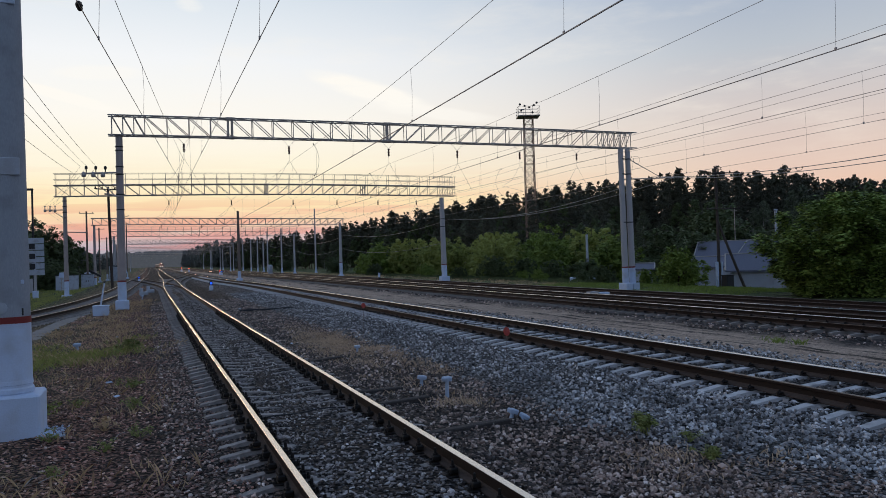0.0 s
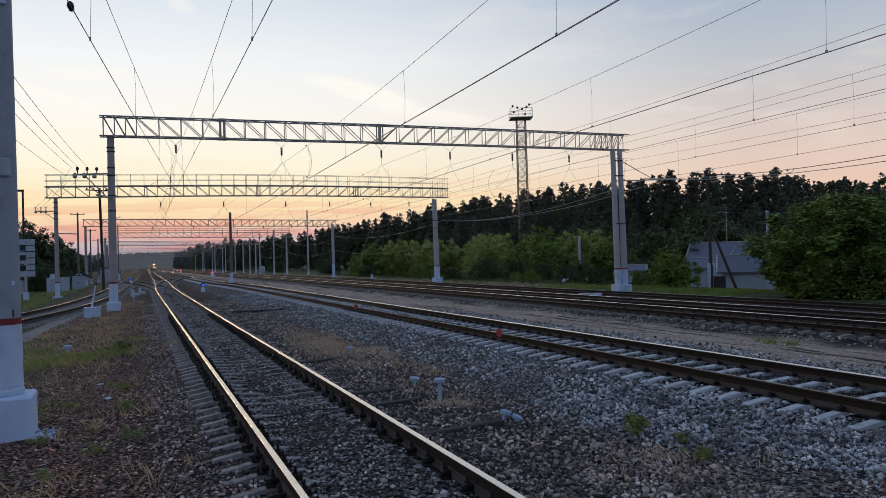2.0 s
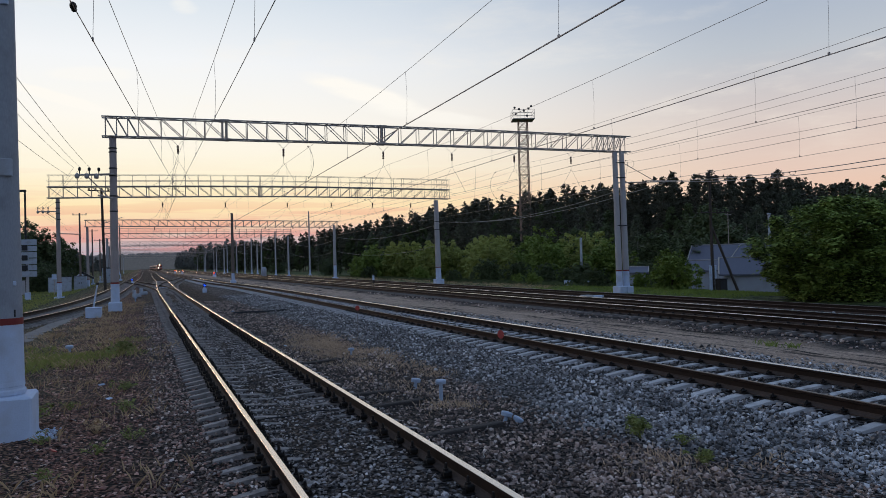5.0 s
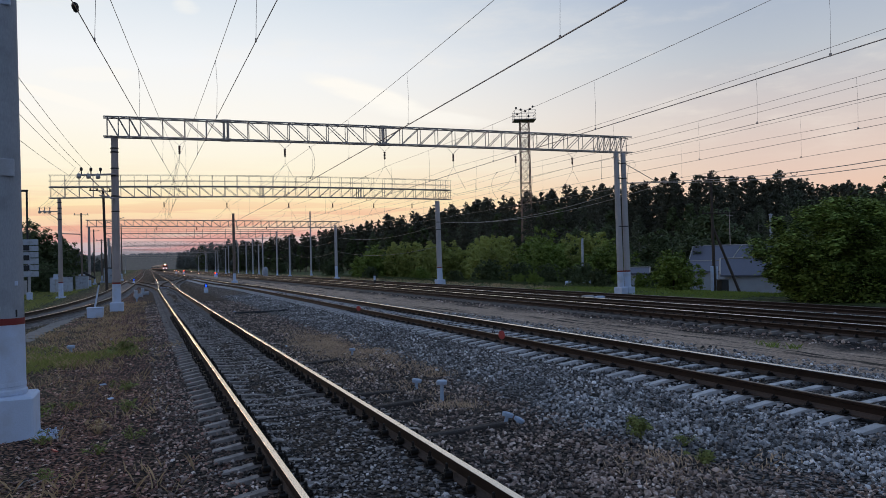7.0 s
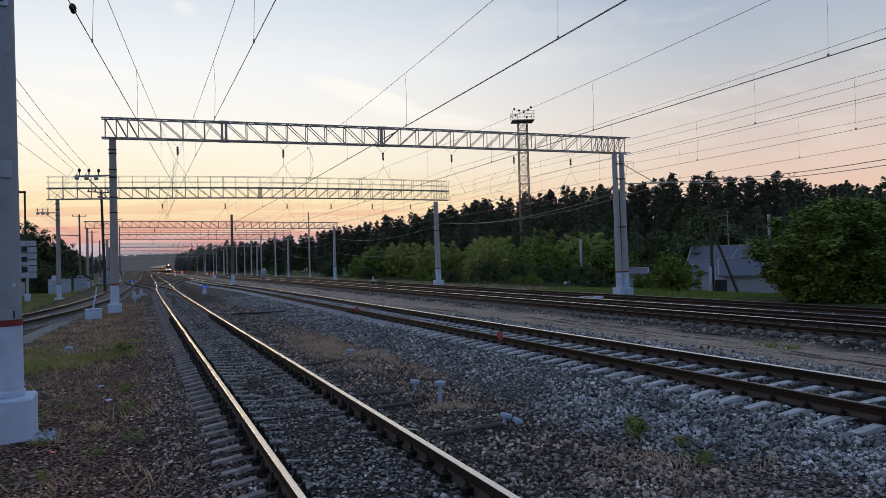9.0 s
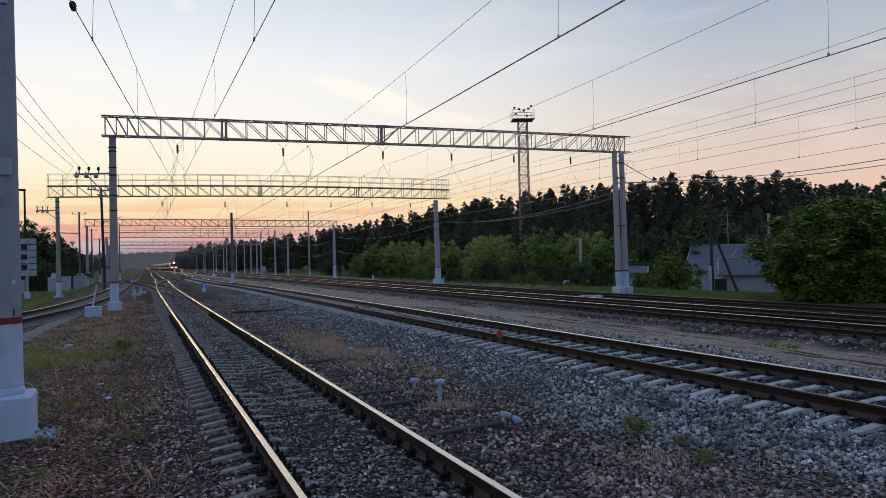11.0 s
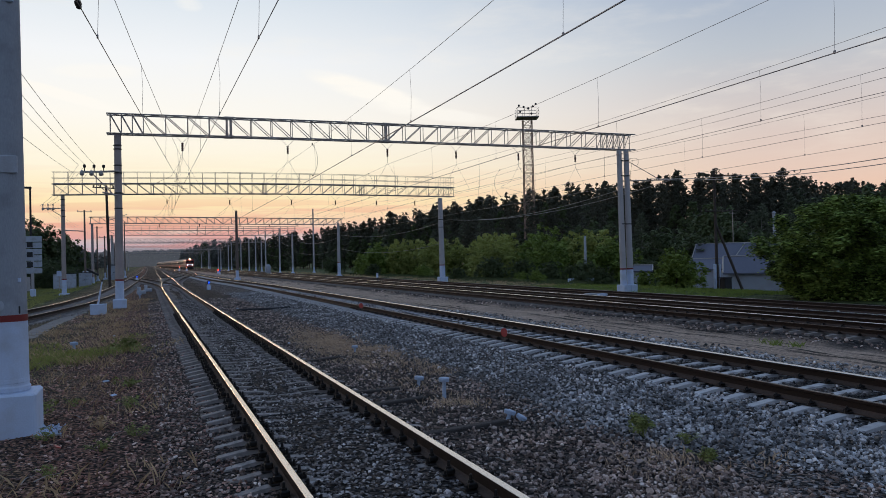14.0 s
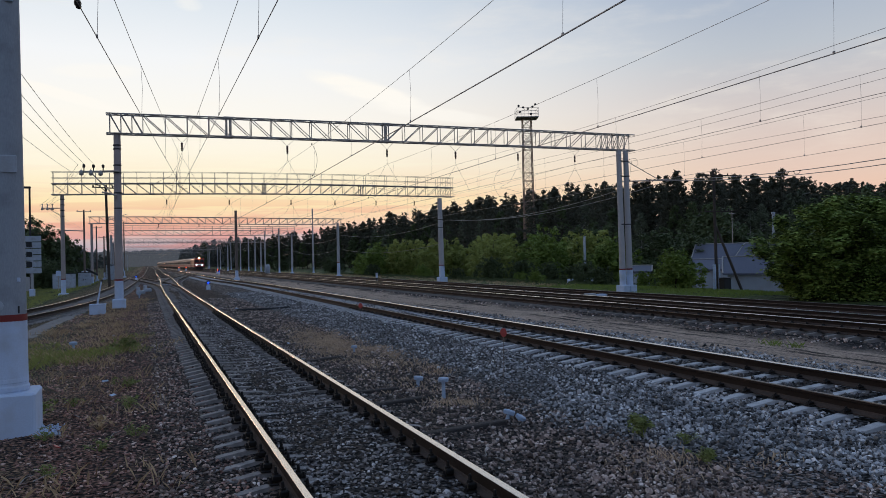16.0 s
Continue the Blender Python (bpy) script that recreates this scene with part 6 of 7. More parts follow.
for x, y, h, lab in ((5.07, 10.55, 1.05, "red disc on a thin rod stuck in the ballast"), (5.27, 19.6, 1.0, "red disc on a thin rod beside the track")):
    zz = float(land(x, y))
    t = thing("disc_marker", Matrix.Translation((x, y, zz)), lab, "track marker", "red track markers")
    part("rod", tube([(0, 0, -0.1), (0.02, 0, h - 0.06)], 0.0035, n=6), M_POLE, t)
    part("disc", moved(lathe([(0.02, -0.008), (0.066, -0.006), (0.068, 0.006), (0.02, 0.009)], 18), Matrix.Translation((0.02, 0, h)) @ pose(0, 0, 0, 82, 0, 22)), M_REDDISC, t, "faded red round disc")
for x0, y0, x1, y1, lab in ((2.95, 8.86, 4.4, 9.16, "weathered timber lying in the ballast"), (2.95, 11.0, 4.05, 11.27, "short weathered timber lying in the ballast"), (2.95, 12.2, 3.95, 12.3, "short weathered timber lying in the ballast"), (2.95, 16.5, 4.1, 17.0, "short weathered timber lying in the ballast")):
    L, a = math.hypot(x1 - x0, y1 - y0), math.atan2(y1 - y0, x1 - x0)
    xm, ym = (x0 + x1) / 2, (y0 + y1) / 2
    t = thing("timber", Matrix.Translation((xm, ym, float(land(xm, ym)) - 0.01)) @ Euler((0, 0, a)).to_matrix().to_4x4(), lab, "timber", "old timbers in the ballast")
    part("plank", box(0, 0, 0.0, L, 0.14, 0.13, 0.015), M_TIMBER, t)

t = thing("bond_cable", Matrix.Identity(4), "thin black bonding cable lying across the straight track", "cable")
part("cable_run", tube([(1.3 + 0.13 * i, 10.62 + 0.05 * math.sin(i * 1.1) + 0.02 * i, float(land(1.3 + 0.13 * i, 10.6)) + 0.045) for i in range(11)], 0.011, n=6), M_DARK, t)
t = thing("bond_cable", Matrix.Identity(4), "black cable trough running across the ballast between the tracks", "cable")
part("cable_run", tube([(3.9 + 0.3 * i, 36.0 + 0.12 * math.sin(i), float(land(3.9 + 0.3 * i, 36.0)) + 0.05) for i in range(9)], 0.05, n=6), M_DARK, t)
for x, y, a, m, lab in ((-0.75, 16.2, 0.4, M_CAP, "scrap of pale blue plastic on the brown gravel"), (-1.05, 10.6, 1.9, M_REDDISC, "scrap of red wrapper on the brown gravel"), (-0.55, 14.4, 0.9, M_WHITE, "scrap of white paper on the brown gravel"), (-1.0, 26.5, 0.2, M_WHITE, "scrap of white paper in dry grass"), (3.55, 20.6, 1.2, M_WHITE, "scrap of white paper beside the rail")):
    t = thing("litter_scrap", Matrix.Translation((x, y, float(land(x, y)) + 0.03)) @ Euler((0.2, -0.15, a)).to_matrix().to_4x4(), lab, "litter", "litter on the ground")
    part("scrap", moved(box(0, 0, 0, 0.12, 0.06, 0.012, 0.004), pose(0, 0, 0, 8, 6, 0)), m, t)
rs = random.Random(31)
for i in range(9):
    x, y, a, L = (rs.uniform(-1.2, 0.3), rs.uniform(8.5, 14), rs.uniform(0, 3.1), rs.uniform(0.15, 0.4)) if i < 4 else (rs.uniform(3.3, 4.2), rs.uniform(6.8, 9.5), rs.uniform(0, 3.1), rs.uniform(0.1, 0.25))
    t = thing("dry_twig", Matrix.Translation((x, y, float(land(x, y)) + 0.035)) @ Euler((0, 0, a)).to_matrix().to_4x4(), "thin pale dry stalk lying on the stones", "twig", "stalks on the ground")
    part("stalk", tube([(-L / 2, 0, 0.0), (0, 0.02, 0.02), (L / 2, 0, 0.005)], 0.006, 0.003, 5), M_BIRCH, t)

# white box with the inclined switch lever behind it
t = thing("equipment_box", Matrix.Translation((-2.1, 39.4, float(land(-2.1, 39.4)))), "low white painted equipment box in dry grass", "equipment box")
part("box_body", box(0, 0, 0.2, 0.7, 0.5, 0.5, 0.02), M_WHITE, t)
part("box_lid", box(0, 0, 0.465, 0.74, 0.54, 0.04, 0.015), M_WHITE, t)
t = thing("inclined_post", Matrix.Translation((-2.35, 43.6, -0.3)), "whitewashed post leaning beside the siding", "post")
part("shaft", tube([(-0.05, 0, -0.1), (0.22, 0, 1.45)], 0.055, 0.035, 10), M_WHITE, t, "", True)
part("post_head", box(0.23, 0, 1.48, 0.12, 0.12, 0.1, 0.02), M_DARK, t, "small dark cap")


def dwarf_signal(x, y, lens, label, k=1.0):
    z = float(land(x, y))
    t = thing("dwarf_signal", Matrix.Translation((x, y, z)) @ Matrix.Diagonal((k, k, k, 1)), label, "railway signal", "dwarf signals of the yard")
    part("pedestal", box(0, 0, 0.26, 0.5, 0.5, 0.56, 0.05), M_WHITE, t, "whitewashed pedestal")
    part("neck", box(0, 0, 0.62, 0.34, 0.3, 0.2, 0.02), M_CABINET, t)
    h = part("signal_head", box(0, 0.06, 0.92, 0.42, 0.26, 0.5, 0.08), M_DARK, t, "black signal head")
    part("lens", moved(lathe([(0.02, -0.02), (0.12, -0.015), (0.12, 0.02), (0.02, 0.03)], 16), Matrix.Translation((0, -0.1, 0.92)) @ pose(0, 0, 0, 90, 0, 0)), lens, h, "lit signal lens")
    part("visor", moved(tube([(0, 0, 0), (0, 0, 0.16)], 0.14, 0.14, 14, False), Matrix.Translation((0, -0.05, 0.93)) @ pose(0, 0, 0, 90, 0, 0)), M_DARK, h)


dwarf_signal(4.95, 67.3, M_BLUE, "dwarf signal with a glowing blue lens on a white pedestal", 0.66)
dwarf_signal(-1.2, 118, M_BLUE, "small dwarf signal with a blue lens by the siding", 0.7)
dwarf_signal(15.2, 175, M_BLUE, "dwarf signal with a blue lens between the tracks", 0.8)
dwarf_signal(10.3, 265, M_REDGLOW, "distant signal with a red lens", 1.2)
dwarf_signal(12.6, 265, M_REDGLOW, "distant signal with a red lens", 1.2)
dwarf_signal(15.3, 180, M_REDGLOW, "dwarf signal with a red lens", 1.0)
t = thing("striped_post", Matrix.Translation((24.2, 82.5, -0.6)), "small black and white striped marker post", "marker post")
part("lower", tube([(0, 0, -0.1), (0, 0, 0.55)], 0.12, n=10), M_DARK, t)
part("upper", tube([(0, 0, 0.55), (0, 0, 1.05)], 0.12, n=10), M_WHITE, t)
part("cap", lathe([(0.13, 0), (0.13, 0.08), (0.03, 0.14)], 10, (0, 0, 1.05)), M_DARK, t)
for x, y, a in ((-0.35, 64, 0.2), (0.15, 69, 0.1)):
    t = thing("point_machine", Matrix.Translation((x, y, float(land(x, y)))) @ Euler((0, 0, a)).to_matrix().to_4x4() @ Matrix.Diagonal((0.7, 0.7, 0.7, 1)), "grey point machine with pale cover beside the turnout", "point machine", "point machines")
    part("casing", box(0, 0, 0.2, 0.9, 0.55, 0.4, 0.06), M_CABINET, t)
    part("motor_cover", lathe([(0.2, 0), (0.2, 0.35), (0.12, 0.45)], 12, (-0.25, 0, 0.38)), M_CABINET, t)
t = thing("crossing_boards", Matrix.Translation((2.25, 84.0, -0.14)), "white-ended boards lying between the rails", "boards")
for i in range(4):
    part("board", box(-0.5 + 0.33 * i, 0, 0, 0.2, 0.5, 0.06, 0.01), M_WHITE, t)
t = thing("slab_pair", Matrix.Translation((24.95, 39.0, -0.52)), "two pale concrete blocks lying beside the rail", "concrete block")
part("slab", box(-0.32, 0.15, 0.08, 0.6, 0.5, 0.2, 0.03), M_CONC, t)
part("slab", box(0.42, -0.12, 0.06, 0.82, 0.5, 0.16, 0.03), M_WHITE, t)

# route board, cabinets and concrete fence on the siding's verge
t = thing("route_board", Matrix.Translation((-10.9, 84, -1.0)), "pale slatted route board on a post, three dark openings", "sign board")
part("post", tube([(0.6, 0.1, -0.1), (0.6, 0.1, 4.6)], 0.14, 0.12, 12), M_CONC, t, "concrete post", True)
part("post_foot", box(0.6, 0.1, 0.35, 0.5, 0.5, 1.0, 0.05), M_WHITE, t)
for i in range(6):
    part("slat", box(-0.2, 0, 2.65 + 0.62 * i, 3.3, 0.08, 0.54, 0.015), M_CABINET, t)
for i in range(3):
    part("opening", box(0.4, -0.06, 3.25 + 0.98 * i, 0.5, 0.06, 0.5, 0.01), M_DARK, t, "dark square opening")
for x, y, w, h, lab in ((-9.6, 108, 2.6, 1.9, "pale blue-grey relay cabinet with double doors"), (-7.3, 109, 1.5, 1.7, "pale blue-grey relay cabinet"), (-5.9, 150, 1.2, 2.6, "tall pale relay cabinet"), (-4.9, 138, 1.0, 2.3, "tall pale relay cabinet")):
    t = thing("relay_cabinet", Matrix.Translation((x, y, float(land(x, y)))), lab, "cabinet", "relay cabinets")
    part("body", box(0, 0, h / 2 - 0.05, w, 0.8, h + 0.1, 0.03), M_CABINET, t)
    for s in (-0.25, 0.25):
        d = part("door", box(s * w, -0.41, h / 2, w * 0.44, 0.04, h * 0.82, 0.01), M_CABINET, t)
        part("handle", box(s * w * 0.3, -0.45, h / 2, 0.05, 0.05, 0.2, 0.01), M_DARK, d)
    part("roof", box(0, 0, h + 0.05, w + 0.15, 0.95, 0.08, 0.02), M_DARK, t)
t = thing("fallen_frame", Matrix.Translation((-6.3, 107, -0.9)), "dark slanting sheet leaning on the cabinets", "sheet")
part("sheet", moved(box(0, 0, 0, 1.6, 0.5, 0.25, 0.03), pose(0, 0, 2.1, 0, 30, 0)), M_DARK, t)
t = thing("lamp_post", Matrix.Translation((-11.75, 95, float(land(-11.75, 95)))), "dark square lamp post behind the route board", "lamp post")
part("shaft", tube([(0, 0, -0.3), (0, 0, 11.6)], 0.12, 0.1, 8), M_DARK, t)
part("lamp_arm", box(-0.35, 0, 11.7, 0.95, 0.35, 0.22, 0.03), M_DARK, t, "flat dark lamp head")
t = thing("white_sign", Matrix.Translation((-9.3, 98, -1.0)), "small white square sign on a thin post", "sign")
part("post", tube([(0, 0, -0.1), (0, 0, 2.3)], 0.04, n=8), M_STEEL, t)
part("panel", box(0, -0.05, 2.2, 0.5, 0.04, 0.6, 0.01), M_WHITE, t)
t = thing("concrete_fence", Matrix.Translation((0, 0, 0)), "pale concrete panel fence in front of dark trees", "fence")
for i in range(6):
    x, y = -20.5 + 1.35 * i, 104 + 0.4 * i
    part("panel", box(x, y, float(land(x, y)) + 0.85, 1.28, 0.1, 1.9 - 0.06 * (i % 3), 0.02), M_CONC, t)
    part("post", box(x + 0.67, y, float(land(x, y)) + 0.9, 0.14, 0.16, 2.0, 0.02), M_CONC, t)
for x, y in ((24.3, 165), (-7.9, 118)):
    t = thing("silo_cabinet", Matrix.Translation((x, y, float(land(x, y)))) @ Matrix.Diagonal((0.7, 0.7, 0.8, 1)), "round-topped pale grey cabinet beside the line", "cabinet")
    part("drum", lathe([(0.75, -0.1), (0.75, 2.1), (0.6, 2.4), (0.2, 2.55)], 18), M_CABINET, t, "", True)
    part("base", box(0, 0, 0.05, 1.7, 1.7, 0.3, 0.04), M_CONC, t)


for x, y, w, h in ((41.0, 68.3, 1.1, 0.55), (42.6, 69.8, 0.9, 0.8), (44.6, 71.5, 1.4, 0.6)):
    t = thing("pale_block", Matrix.Translation((x, y, float(land(x, y)))), "pale block lying in the verge grass", "concrete block", "blocks in the grass")
    part("block", box(0, 0, h / 2 - 0.05, w, 0.6, h + 0.1, 0.05), M_WHITE, t)


# ---------------------------------------------------------------- sheds, poles and the lighting tower
def shed(x, y, turn, w, d, wall_h, roof_h, label, hip=(0.0, 0.0)):
    t = thing("shed", Matrix.Translation((x, y, float(land(x, y)))) @ Euler((0, 0, turn)).to_matrix().to_4x4(), label, "shed", "sheds beyond the tracks")
    th = 0.2
    part("front_wall", box(0, -d / 2, wall_h / 2 - 0.2, w, th, wall_h + 0.4), M_WALLP, t)
    part("back_wall", box(0, d / 2, wall_h / 2 - 0.2, w, th, wall_h + 0.4), M_WALLP, t)
    for s in (-1, 1):
        part("side_wall", box(s * (w / 2 - th / 2), 0, wall_h / 2 - 0.2, th, d - th - 0.01, wall_h + 0.4), M_WALLP, t)
    o, (i, k) = 0.35, hip
    top = wall_h + roof_h
    v = [(-w / 2 - o, -d / 2 - o, wall_h), (w / 2 + o, -d / 2 - o, wall_h), (w / 2 + o, d / 2 + o, wall_h), (-w / 2 - o, d / 2 + o, wall_h), (-w / 2 - o + i, 0, top), (w / 2 + o - k, 0, top)]
    v += [(a, b, c - 0.12) for a, b, c in v]
    f = [(0, 1, 5, 4), (2, 3, 4, 5), (0, 4, 3), (1, 2, 5), (7, 6, 10, 11), (9, 8, 11, 10), (9, 10, 6), (8, 7, 11), (0, 6, 7, 1), (1, 7, 8, 2), (2, 8, 9, 3), (3, 9, 6, 0)]
    part("roof", (v, f), M_ROOF, t, "slate grey sheet roof")
    part("ridge", tube([(-w / 2 - o + i, 0, top + 0.02), (w / 2 + o - k, 0, top + 0.02)], 0.06, n=6), M_CABLE, t, "pale ridge strip")
    for c in ((-w / 2 - o, -d / 2 - o), (w / 2 + o, -d / 2 - o)):
        part("verge_strip", tube([(c[0], c[1], wall_h + 0.02), (-w / 2 - o + i if c[0] < 0 else w / 2 + o - k, 0, top + 0.02)], 0.06, n=6), M_CABLE, t)
    part("door", box(w * 0.3, -d / 2 - 0.12, 0.75, 0.8, 0.08, 1.5, 0.01), M_WALLP, t, "pale plank door")


shed(57.9, 64.0, -0.735, 7.6, 5.5, 2.4, 1.85, "low pale shed with a slate grey hipped roof", (0.45, 2.3))
shed(59.4, 61.6, -0.735, 5.0, 5.5, 2.4, 1.82, "pale shed wing with a slate grey hipped roof", (1.3, 0.6))
shed(46.0, 48.2, -0.74, 4.4, 3.6, 1.55, 1.3, "small pale shed with a slate grey pitched roof")
shed(48.6, 56.4, -0.74, 3.4, 3.2, 1.75, 0.9, "low lean-to between the two pale sheds")
shed(43.5, 60.3, -0.66, 1.5, 1.7, 1.5, 0.5, "small garden shed among the bushes")
t = thing("aerial_mast", Matrix.Translation((60.2, 66.5, float(land(60.2, 66.5)))), "thin pale aerial mast behind the shed roof", "aerial")
part("shaft", tube([(0, 0, -0.3), (0, 0, 8.0)], 0.05, 0.035, 8), M_STEEL, t, "", True)
part("aerial_arm", tube([(-0.45, 0, 7.6), (0.45, 0, 7.6)], 0.025, n=5), M_STEEL, t)
t = thing("utility_pole", Matrix.Translation((40.3, 46.3, float(land(40.3, 46.3)))), "dark wooden pole with a slanting brace and two crossarms", "pole")
part("shaft", tube([(0, 0, -0.5), (-0.05, 0, 9.2)], 0.13, 0.09, 12), M_WOODPOLE, t, "", True)
part("brace", tube([(1.7, -0.9, -0.3), (0.05, 0, 4.9)], 0.11, 0.09, 10), M_WOODPOLE, t, "slanting brace", True)
part("footing", merged(box(-0.2, 0, 0.9, 0.14, 0.24, 2.2, 0.02), box(0.2, 0, 0.9, 0.14, 0.24, 2.2, 0.02)), M_WHITE, t, "pale concrete stub posts")
for z in (8.7, 6.0):
    part("crossarm", merged(tube([(-1.0, 0, z), (1.6, -0.6, z)], 0.05, n=6), *[insulator_geo((-0.9 + 0.6 * i, -0.15 * i, z), 2, 0.06) for i in range(4)]), M_WOODPOLE, t)
t = thing("rubbish_bin", Matrix.Translation((40.2, 45.3, float(land(40.2, 45.3)))), "dark square rubbish container in the grass", "container")
part("body", box(0, 0, 0.45, 0.66, 0.6, 1.0, 0.04), M_DARK, t)
part("lid", box(0, 0, 0.98, 0.72, 0.66, 0.07, 0.02), M_DARK, t)
t = thing("street_pole", Matrix.Translation((61.6, 62, float(land(61.6, 62)))), "pale concrete street pole behind the bush", "pole")
part("shaft", tube([(0, 0, -0.3), (0, 0, 7.4)], 0.18, 0.14, 12), M_CABINET, t, "", True)
part("pole_cap", lathe([(0.13, 0), (0.2, 0.05), (0.2, 0.16), (0.08, 0.2)], 10, (0, 0, 7.3)), M_CABINET, t)
t = thing("street_pole", Matrix.Translation((48.5, 78, float(land(48.5, 78)))), "pale short pole among the bushes", "pole")
part("shaft", tube([(0, 0, -0.3), (0, 0, 5.5)], 0.16, 0.14, 12), M_CABINET, t, "", True)

tw = thing("lighting_tower", Matrix.Translation((70.5, 133.5, float(land(70.5, 133.5)))) @ Euler((0, 0, -0.35)).to_matrix().to_4x4(), "tall lattice lighting tower with a railed lamp platform", "lighting tower")
TH = 30.6


def leg(i, z):
    w = 0.98 - 0.12 * z / TH
    return (w if i in (0, 3) else -w, w if i < 2 else -w, z)


for i in range(4):
    part("leg", tube([leg(i, -0.5), leg(i, TH)], 0.085, n=6), M_TOWER, tw)
for j in range(20):
    z0, z1 = TH * j / 20, TH * (j + 1) / 20
    for i in range(4):
        part("tower_brace", merged(tube([leg(i, z0), leg((i + 1) % 4, z1)], 0.045, n=5), tube([leg((i + 1) % 4, z0), leg(i, z1)], 0.045, n=5), tube([leg(i, z1), leg((i + 1) % 4, z1)], 0.05, n=5)), M_TOWER, tw)
part("platform", box(0, 0, TH + 0.1, 4.3, 3.6, 0.2, 0.03), M_STEEL, tw, "steel lamp platform")
part("platform_railing", merged(*[tube([(x, y, TH), (x, y, TH + 1.9)], 0.035, n=5) for x in (-2.1, -0.7, 0.7, 2.1) for y in (-1.75, 1.75)], *[tube([(-2.1, y, TH + z), (2.1, y, TH + z)], 0.03, n=5) for y in (-1.75, 1.75) for z in (0.7, 1.3, 1.9)],
                                *[tube([(x, -1.75, TH + z), (x, 1.75, TH + z)], 0.03, n=5) for x in (-2.1, 2.1) for z in (0.7, 1.3, 1.9)]), M_CABLE, tw, "thin pale railing")
for x, y, z in ((-1.8, -1.7, 2.2), (-0.9, -1.7, 1.9), (0.0, -1.7, 1.6), (0.9, -1.7, 2.0), (1.5, -1.5, 2.5), (-1.6, -1.7, 1.0), (0.6, -1.7, 0.6)):
    fl = part("floodlight", moved(lathe([(0.08, -0.14), (0.2, 0.0), (0.23, 0.18), (0.21, 0.2)], 12), Matrix.Translation((x, y, TH + z)) @ pose(0, 0, 0, 70, 0, 20)), M_DARK, tw, "dark round floodlight", True)


# ---------------------------------------------------------------- the train
def car_ends(L):
    return merged(box(0, -L / 2 - 0.15, 1.05, 2.2, 0.3, 0.4, 0.04), box(0, L / 2 + 0.15, 1.05, 2.2, 0.3, 0.4, 0.04))


def body_section(w, z0, z1, roof):
    """Cross-section of a car: straight sides, rounded shoulders, arched roof."""
    h = w / 2
    return [(-h, z0), (h, z0), (h, z1), (h * 0.93, z1 + roof * 0.45), (h * 0.68, z1 + roof * 0.8), (h * 0.3, z1 + roof), (-h * 0.3, z1 + roof), (-h * 0.68, z1 + roof * 0.8), (-h * 0.93, z1 + roof * 0.45), (-h, z1)]


def bogie(t, y):
    b = part("bogie", merged(box(0, y, 0.62, 2.3, 3.4, 0.35, 0.06), *[moved(lathe([(0.5, -0.07), (0.48, 0.07)], 18), Matrix.Translation((s * 0.79, y + e, 0.49)) @ pose(0, 0, 0, 0, 90, 0)) for s in (-1, 1) for e in (-1.2, 1.2)]), M_DARK, t)
    return b


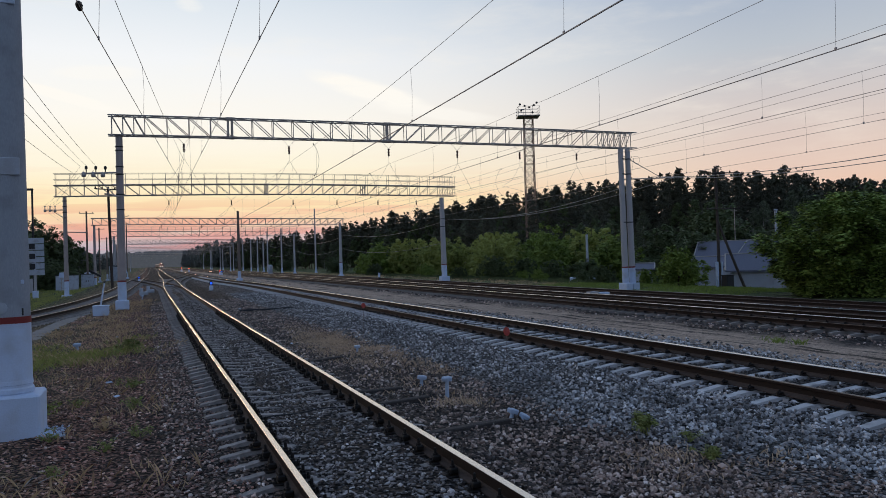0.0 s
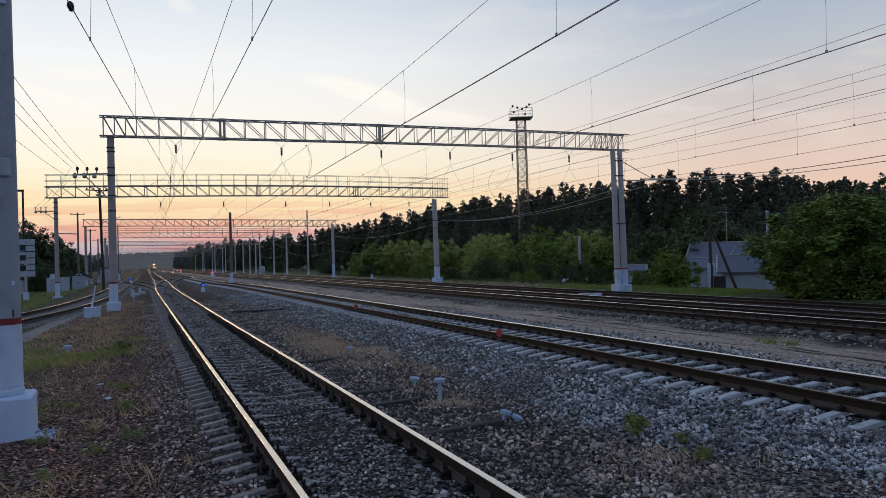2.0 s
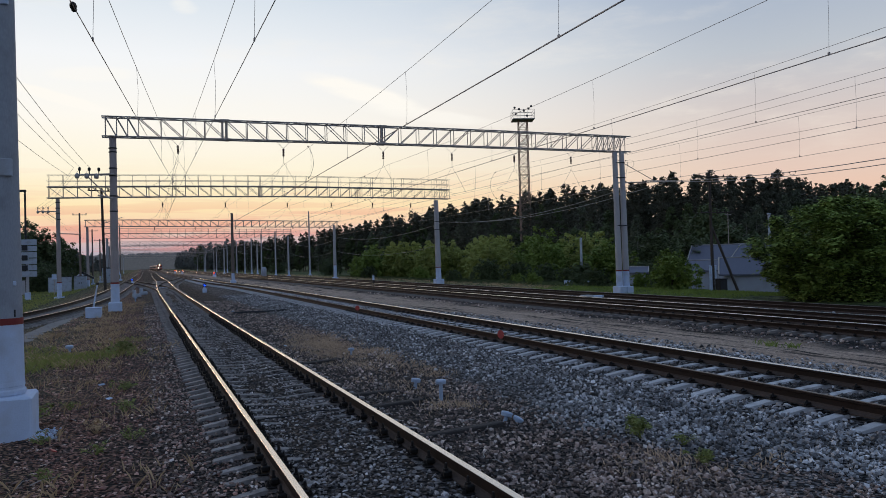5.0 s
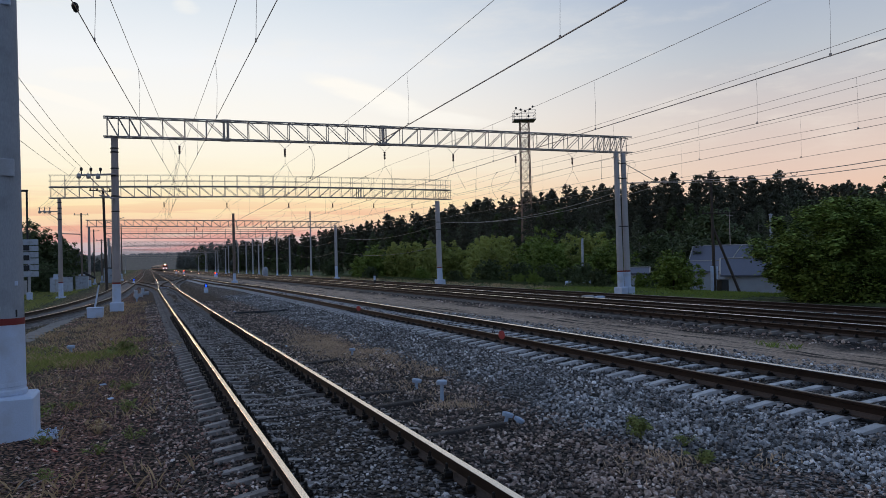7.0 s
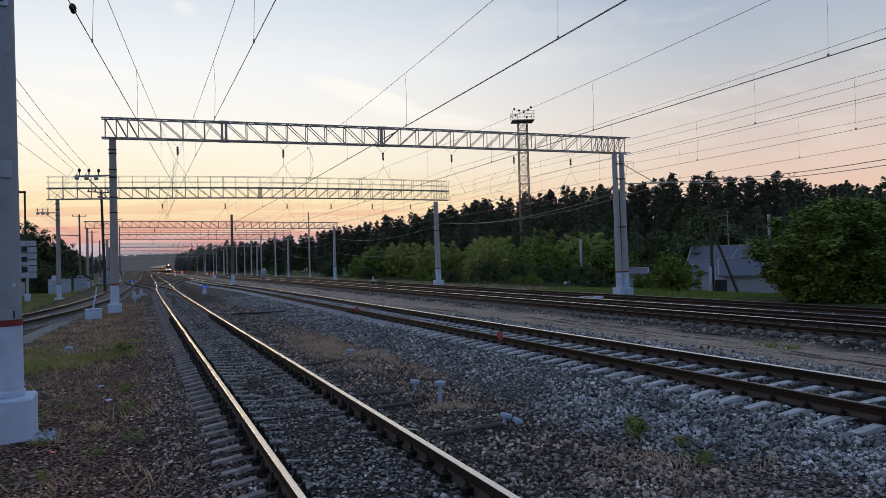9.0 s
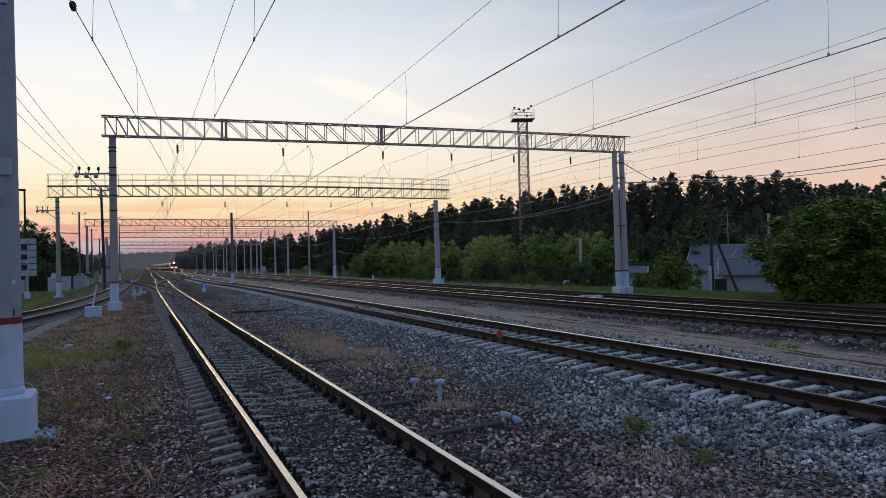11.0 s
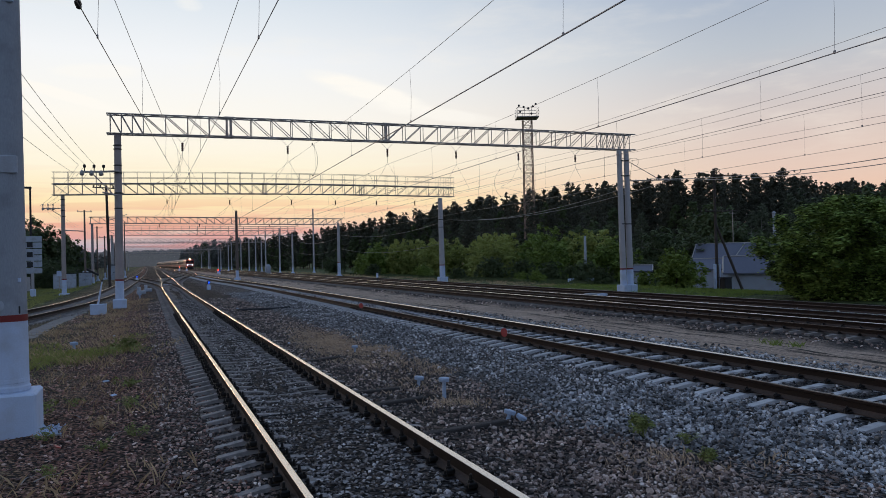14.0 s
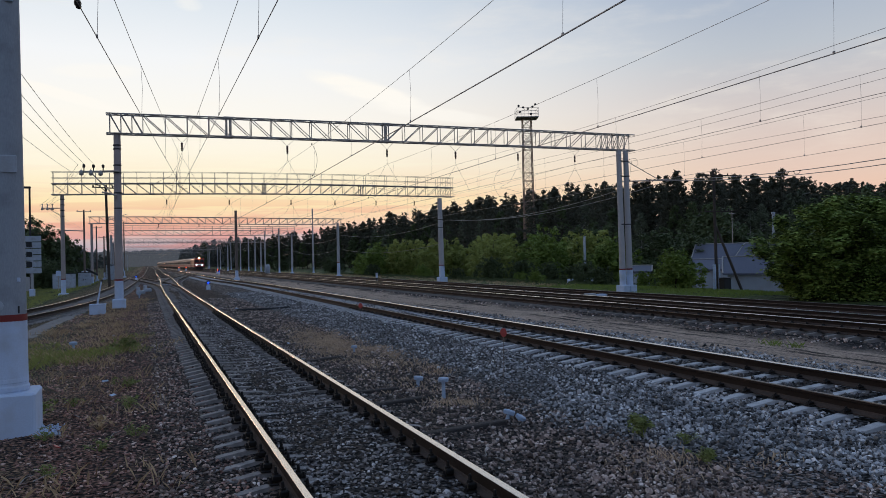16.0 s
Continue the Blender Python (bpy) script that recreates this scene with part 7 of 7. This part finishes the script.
def locomotive():
    t = thing("locomotive", Matrix.Identity(4), "red electric locomotive with a lit headlamp and raised pantograph", "locomotive")
    L = 19.0
    part("body", sweep(body_section(3.1, 1.15, 3.5, 0.55), [(0, -L / 2 + 0.5, 0), (0, L / 2, 0)]), M_LOCO, t, "red body")
    part("cab_nose", merged(moved(sweep(body_section(3.1, 1.15, 2.3, 0.1), [(0, -L / 2 - 0.1, 0), (0, -L / 2 + 0.55, 0)]), Matrix.Identity(4)), box(0, -L / 2 + 0.35, 3.25, 2.9, 0.5, 1.5, 0.1)), M_LOCO, t, "sloping red cab front")
    part("white_band", box(0, -L / 2 - 0.12, 1.95, 2.5, 0.06, 0.28, 0.02), M_WHITE, t, "pale front stripe")
    for s in (-0.72, 0.72):
        part("windscreen", box(s, -L / 2 + 0.09, 3.05, 1.2, 0.06, 0.75, 0.02), M_WINDOW, t, "dark windscreen pane")
        lamp = part("buffer_lamp", moved(lathe([(0.05, 0), (0.15, 0.02), (0.15, 0.12), (0.05, 0.13)], 14), Matrix.Translation((s * 1.35, -L / 2 - 0.1, 1.75)) @ pose(0, 0, 0, 90, 0, 0)), M_LOWLAMP, t, "lit white buffer lamp")
    part("headlamp", moved(lathe([(0.06, 0), (0.22, 0.03), (0.22, 0.2), (0.06, 0.22)], 16), Matrix.Translation((0, -L / 2 + 0.1, 4.05)) @ pose(0, 0, 0, 90, 0, 0)), M_HEADLAMP, t, "bright amber headlamp")
    part("roof_gear", merged(box(0, 1, 4.2, 1.6, 8, 0.35, 0.08), box(0, -5, 4.15, 1.2, 2, 0.3, 0.06), *[insulator_geo((x, y, 4.1), 3, 0.12) for x in (-0.7, 0.7) for y in (-6.5, -3.2, 5.5, 7.5)]), M_DARK, t)
    part("pantograph", merged(tube([(-0.6, 6.2, 4.4), (-0.2, 4.4, 5.3), (0.0, 6.0, 6.1)], 0.04, n=6), tube([(0.6, 6.2, 4.4), (0.2, 4.4, 5.3), (0.0, 6.0, 6.1)], 0.04, n=6), box(0, 6.0, 6.14, 1.9, 0.3, 0.06, 0.02)), M_DARK, t, "raised pantograph")
    part("underframe", box(0, 0, 0.95, 2.6, L - 1.5, 0.4, 0.05), M_DARK, t)
    part("plough", box(0, -L / 2 + 0.2, 0.55, 2.5, 0.3, 0.6, 0.08), M_DARK, t, "dark snow plough")
    part("side_stripe", merged(*[box(s * 1.56, 0.5, 2.0, 0.03, L - 2.5, 0.4) for s in (-1, 1)]), M_COACH, t, "grey side stripe")
    for y in (-5.5, 5.5):
        bogie(t, y)
    return t


def coach():
    t = thing("passenger_coach", Matrix.Identity(4), "grey passenger coach with a row of dark windows", "passenger coach", "coaches of the train")
    L = 24.0
    part("body", sweep(body_section(3.1, 1.05, 3.35, 0.15), [(0, -L / 2, 0), (0, L / 2, 0)]), M_COACH, t, "pale grey sides catching the evening light")
    part("roof", sweep([(-1.54, 3.36), (1.54, 3.36), (1.46, 3.75), (1.1, 4.05), (0.5, 4.22), (-0.5, 4.22), (-1.1, 4.05), (-1.46, 3.75)], [(0, -L / 2 + 0.05, 0), (0, L / 2 - 0.05, 0)]), M_COACHROOF, t, "rounded dull roof")
    for s in (-1, 1):
        part("red_stripe", box(s * 1.56, 0, 1.45, 0.03, L - 0.3, 0.5), M_LOCO, t, "red lower stripe")
        for i in range(10):
            part("window", box(s * 1.555, -9.45 + 2.1 * i, 2.55, 0.03, 1.25, 0.85, 0.01), M_WINDOW, t)
        for e in (-1, 1):
            part("door", box(s * 1.56, e * 11.2, 2.1, 0.03, 0.8, 2.0, 0.01), M_COACHROOF, t)
    part("gangway", car_ends(L), M_DARK, t)
    part("underframe", box(0, 0, 0.9, 2.4, L - 8, 0.45, 0.05), M_DARK, t)
    for y in (-8.5, 8.5):
        bogie(t, y)
    return t


LOCO = locomotive()
COACHES = [coach()]
for i in range(15):
    COACHES.append(copy_thing(COACHES[0], Matrix.Translation((11, 760 + 25 * i, -0.2))))

T3_LINE = spline(T3, 4.0)
T3_Y = np.array([p.y for p in T3_LINE])
T3_X = np.array([p.x for p in T3_LINE])


def on_line(y):
    x = float(np.interp(y, T3_Y, T3_X))
    dx = float(np.interp(y - 8, T3_Y, T3_X) - np.interp(y + 8, T3_Y, T3_X)) / -16
    return Matrix.Translation((x, y, -0.2)) @ Euler((0, 0, math.atan2(-dx, 1.0))).to_matrix().to_4x4()


def motions():
    """The train comes along the through track at an even pace."""
    front = {0: 703.0, 16: 258.0}
    for i, car in enumerate([LOCO] + COACHES):
        back = 10.0 if i == 0 else 20.6 + 12.3 + 24.9 * (i - 1)
        rows = []
        for k in range(17):
            y = front[0] + (front[16] - front[0]) * k / 16 + back
            rows.append((float(k), on_line(y)))
        walk(car, rows)


motions()
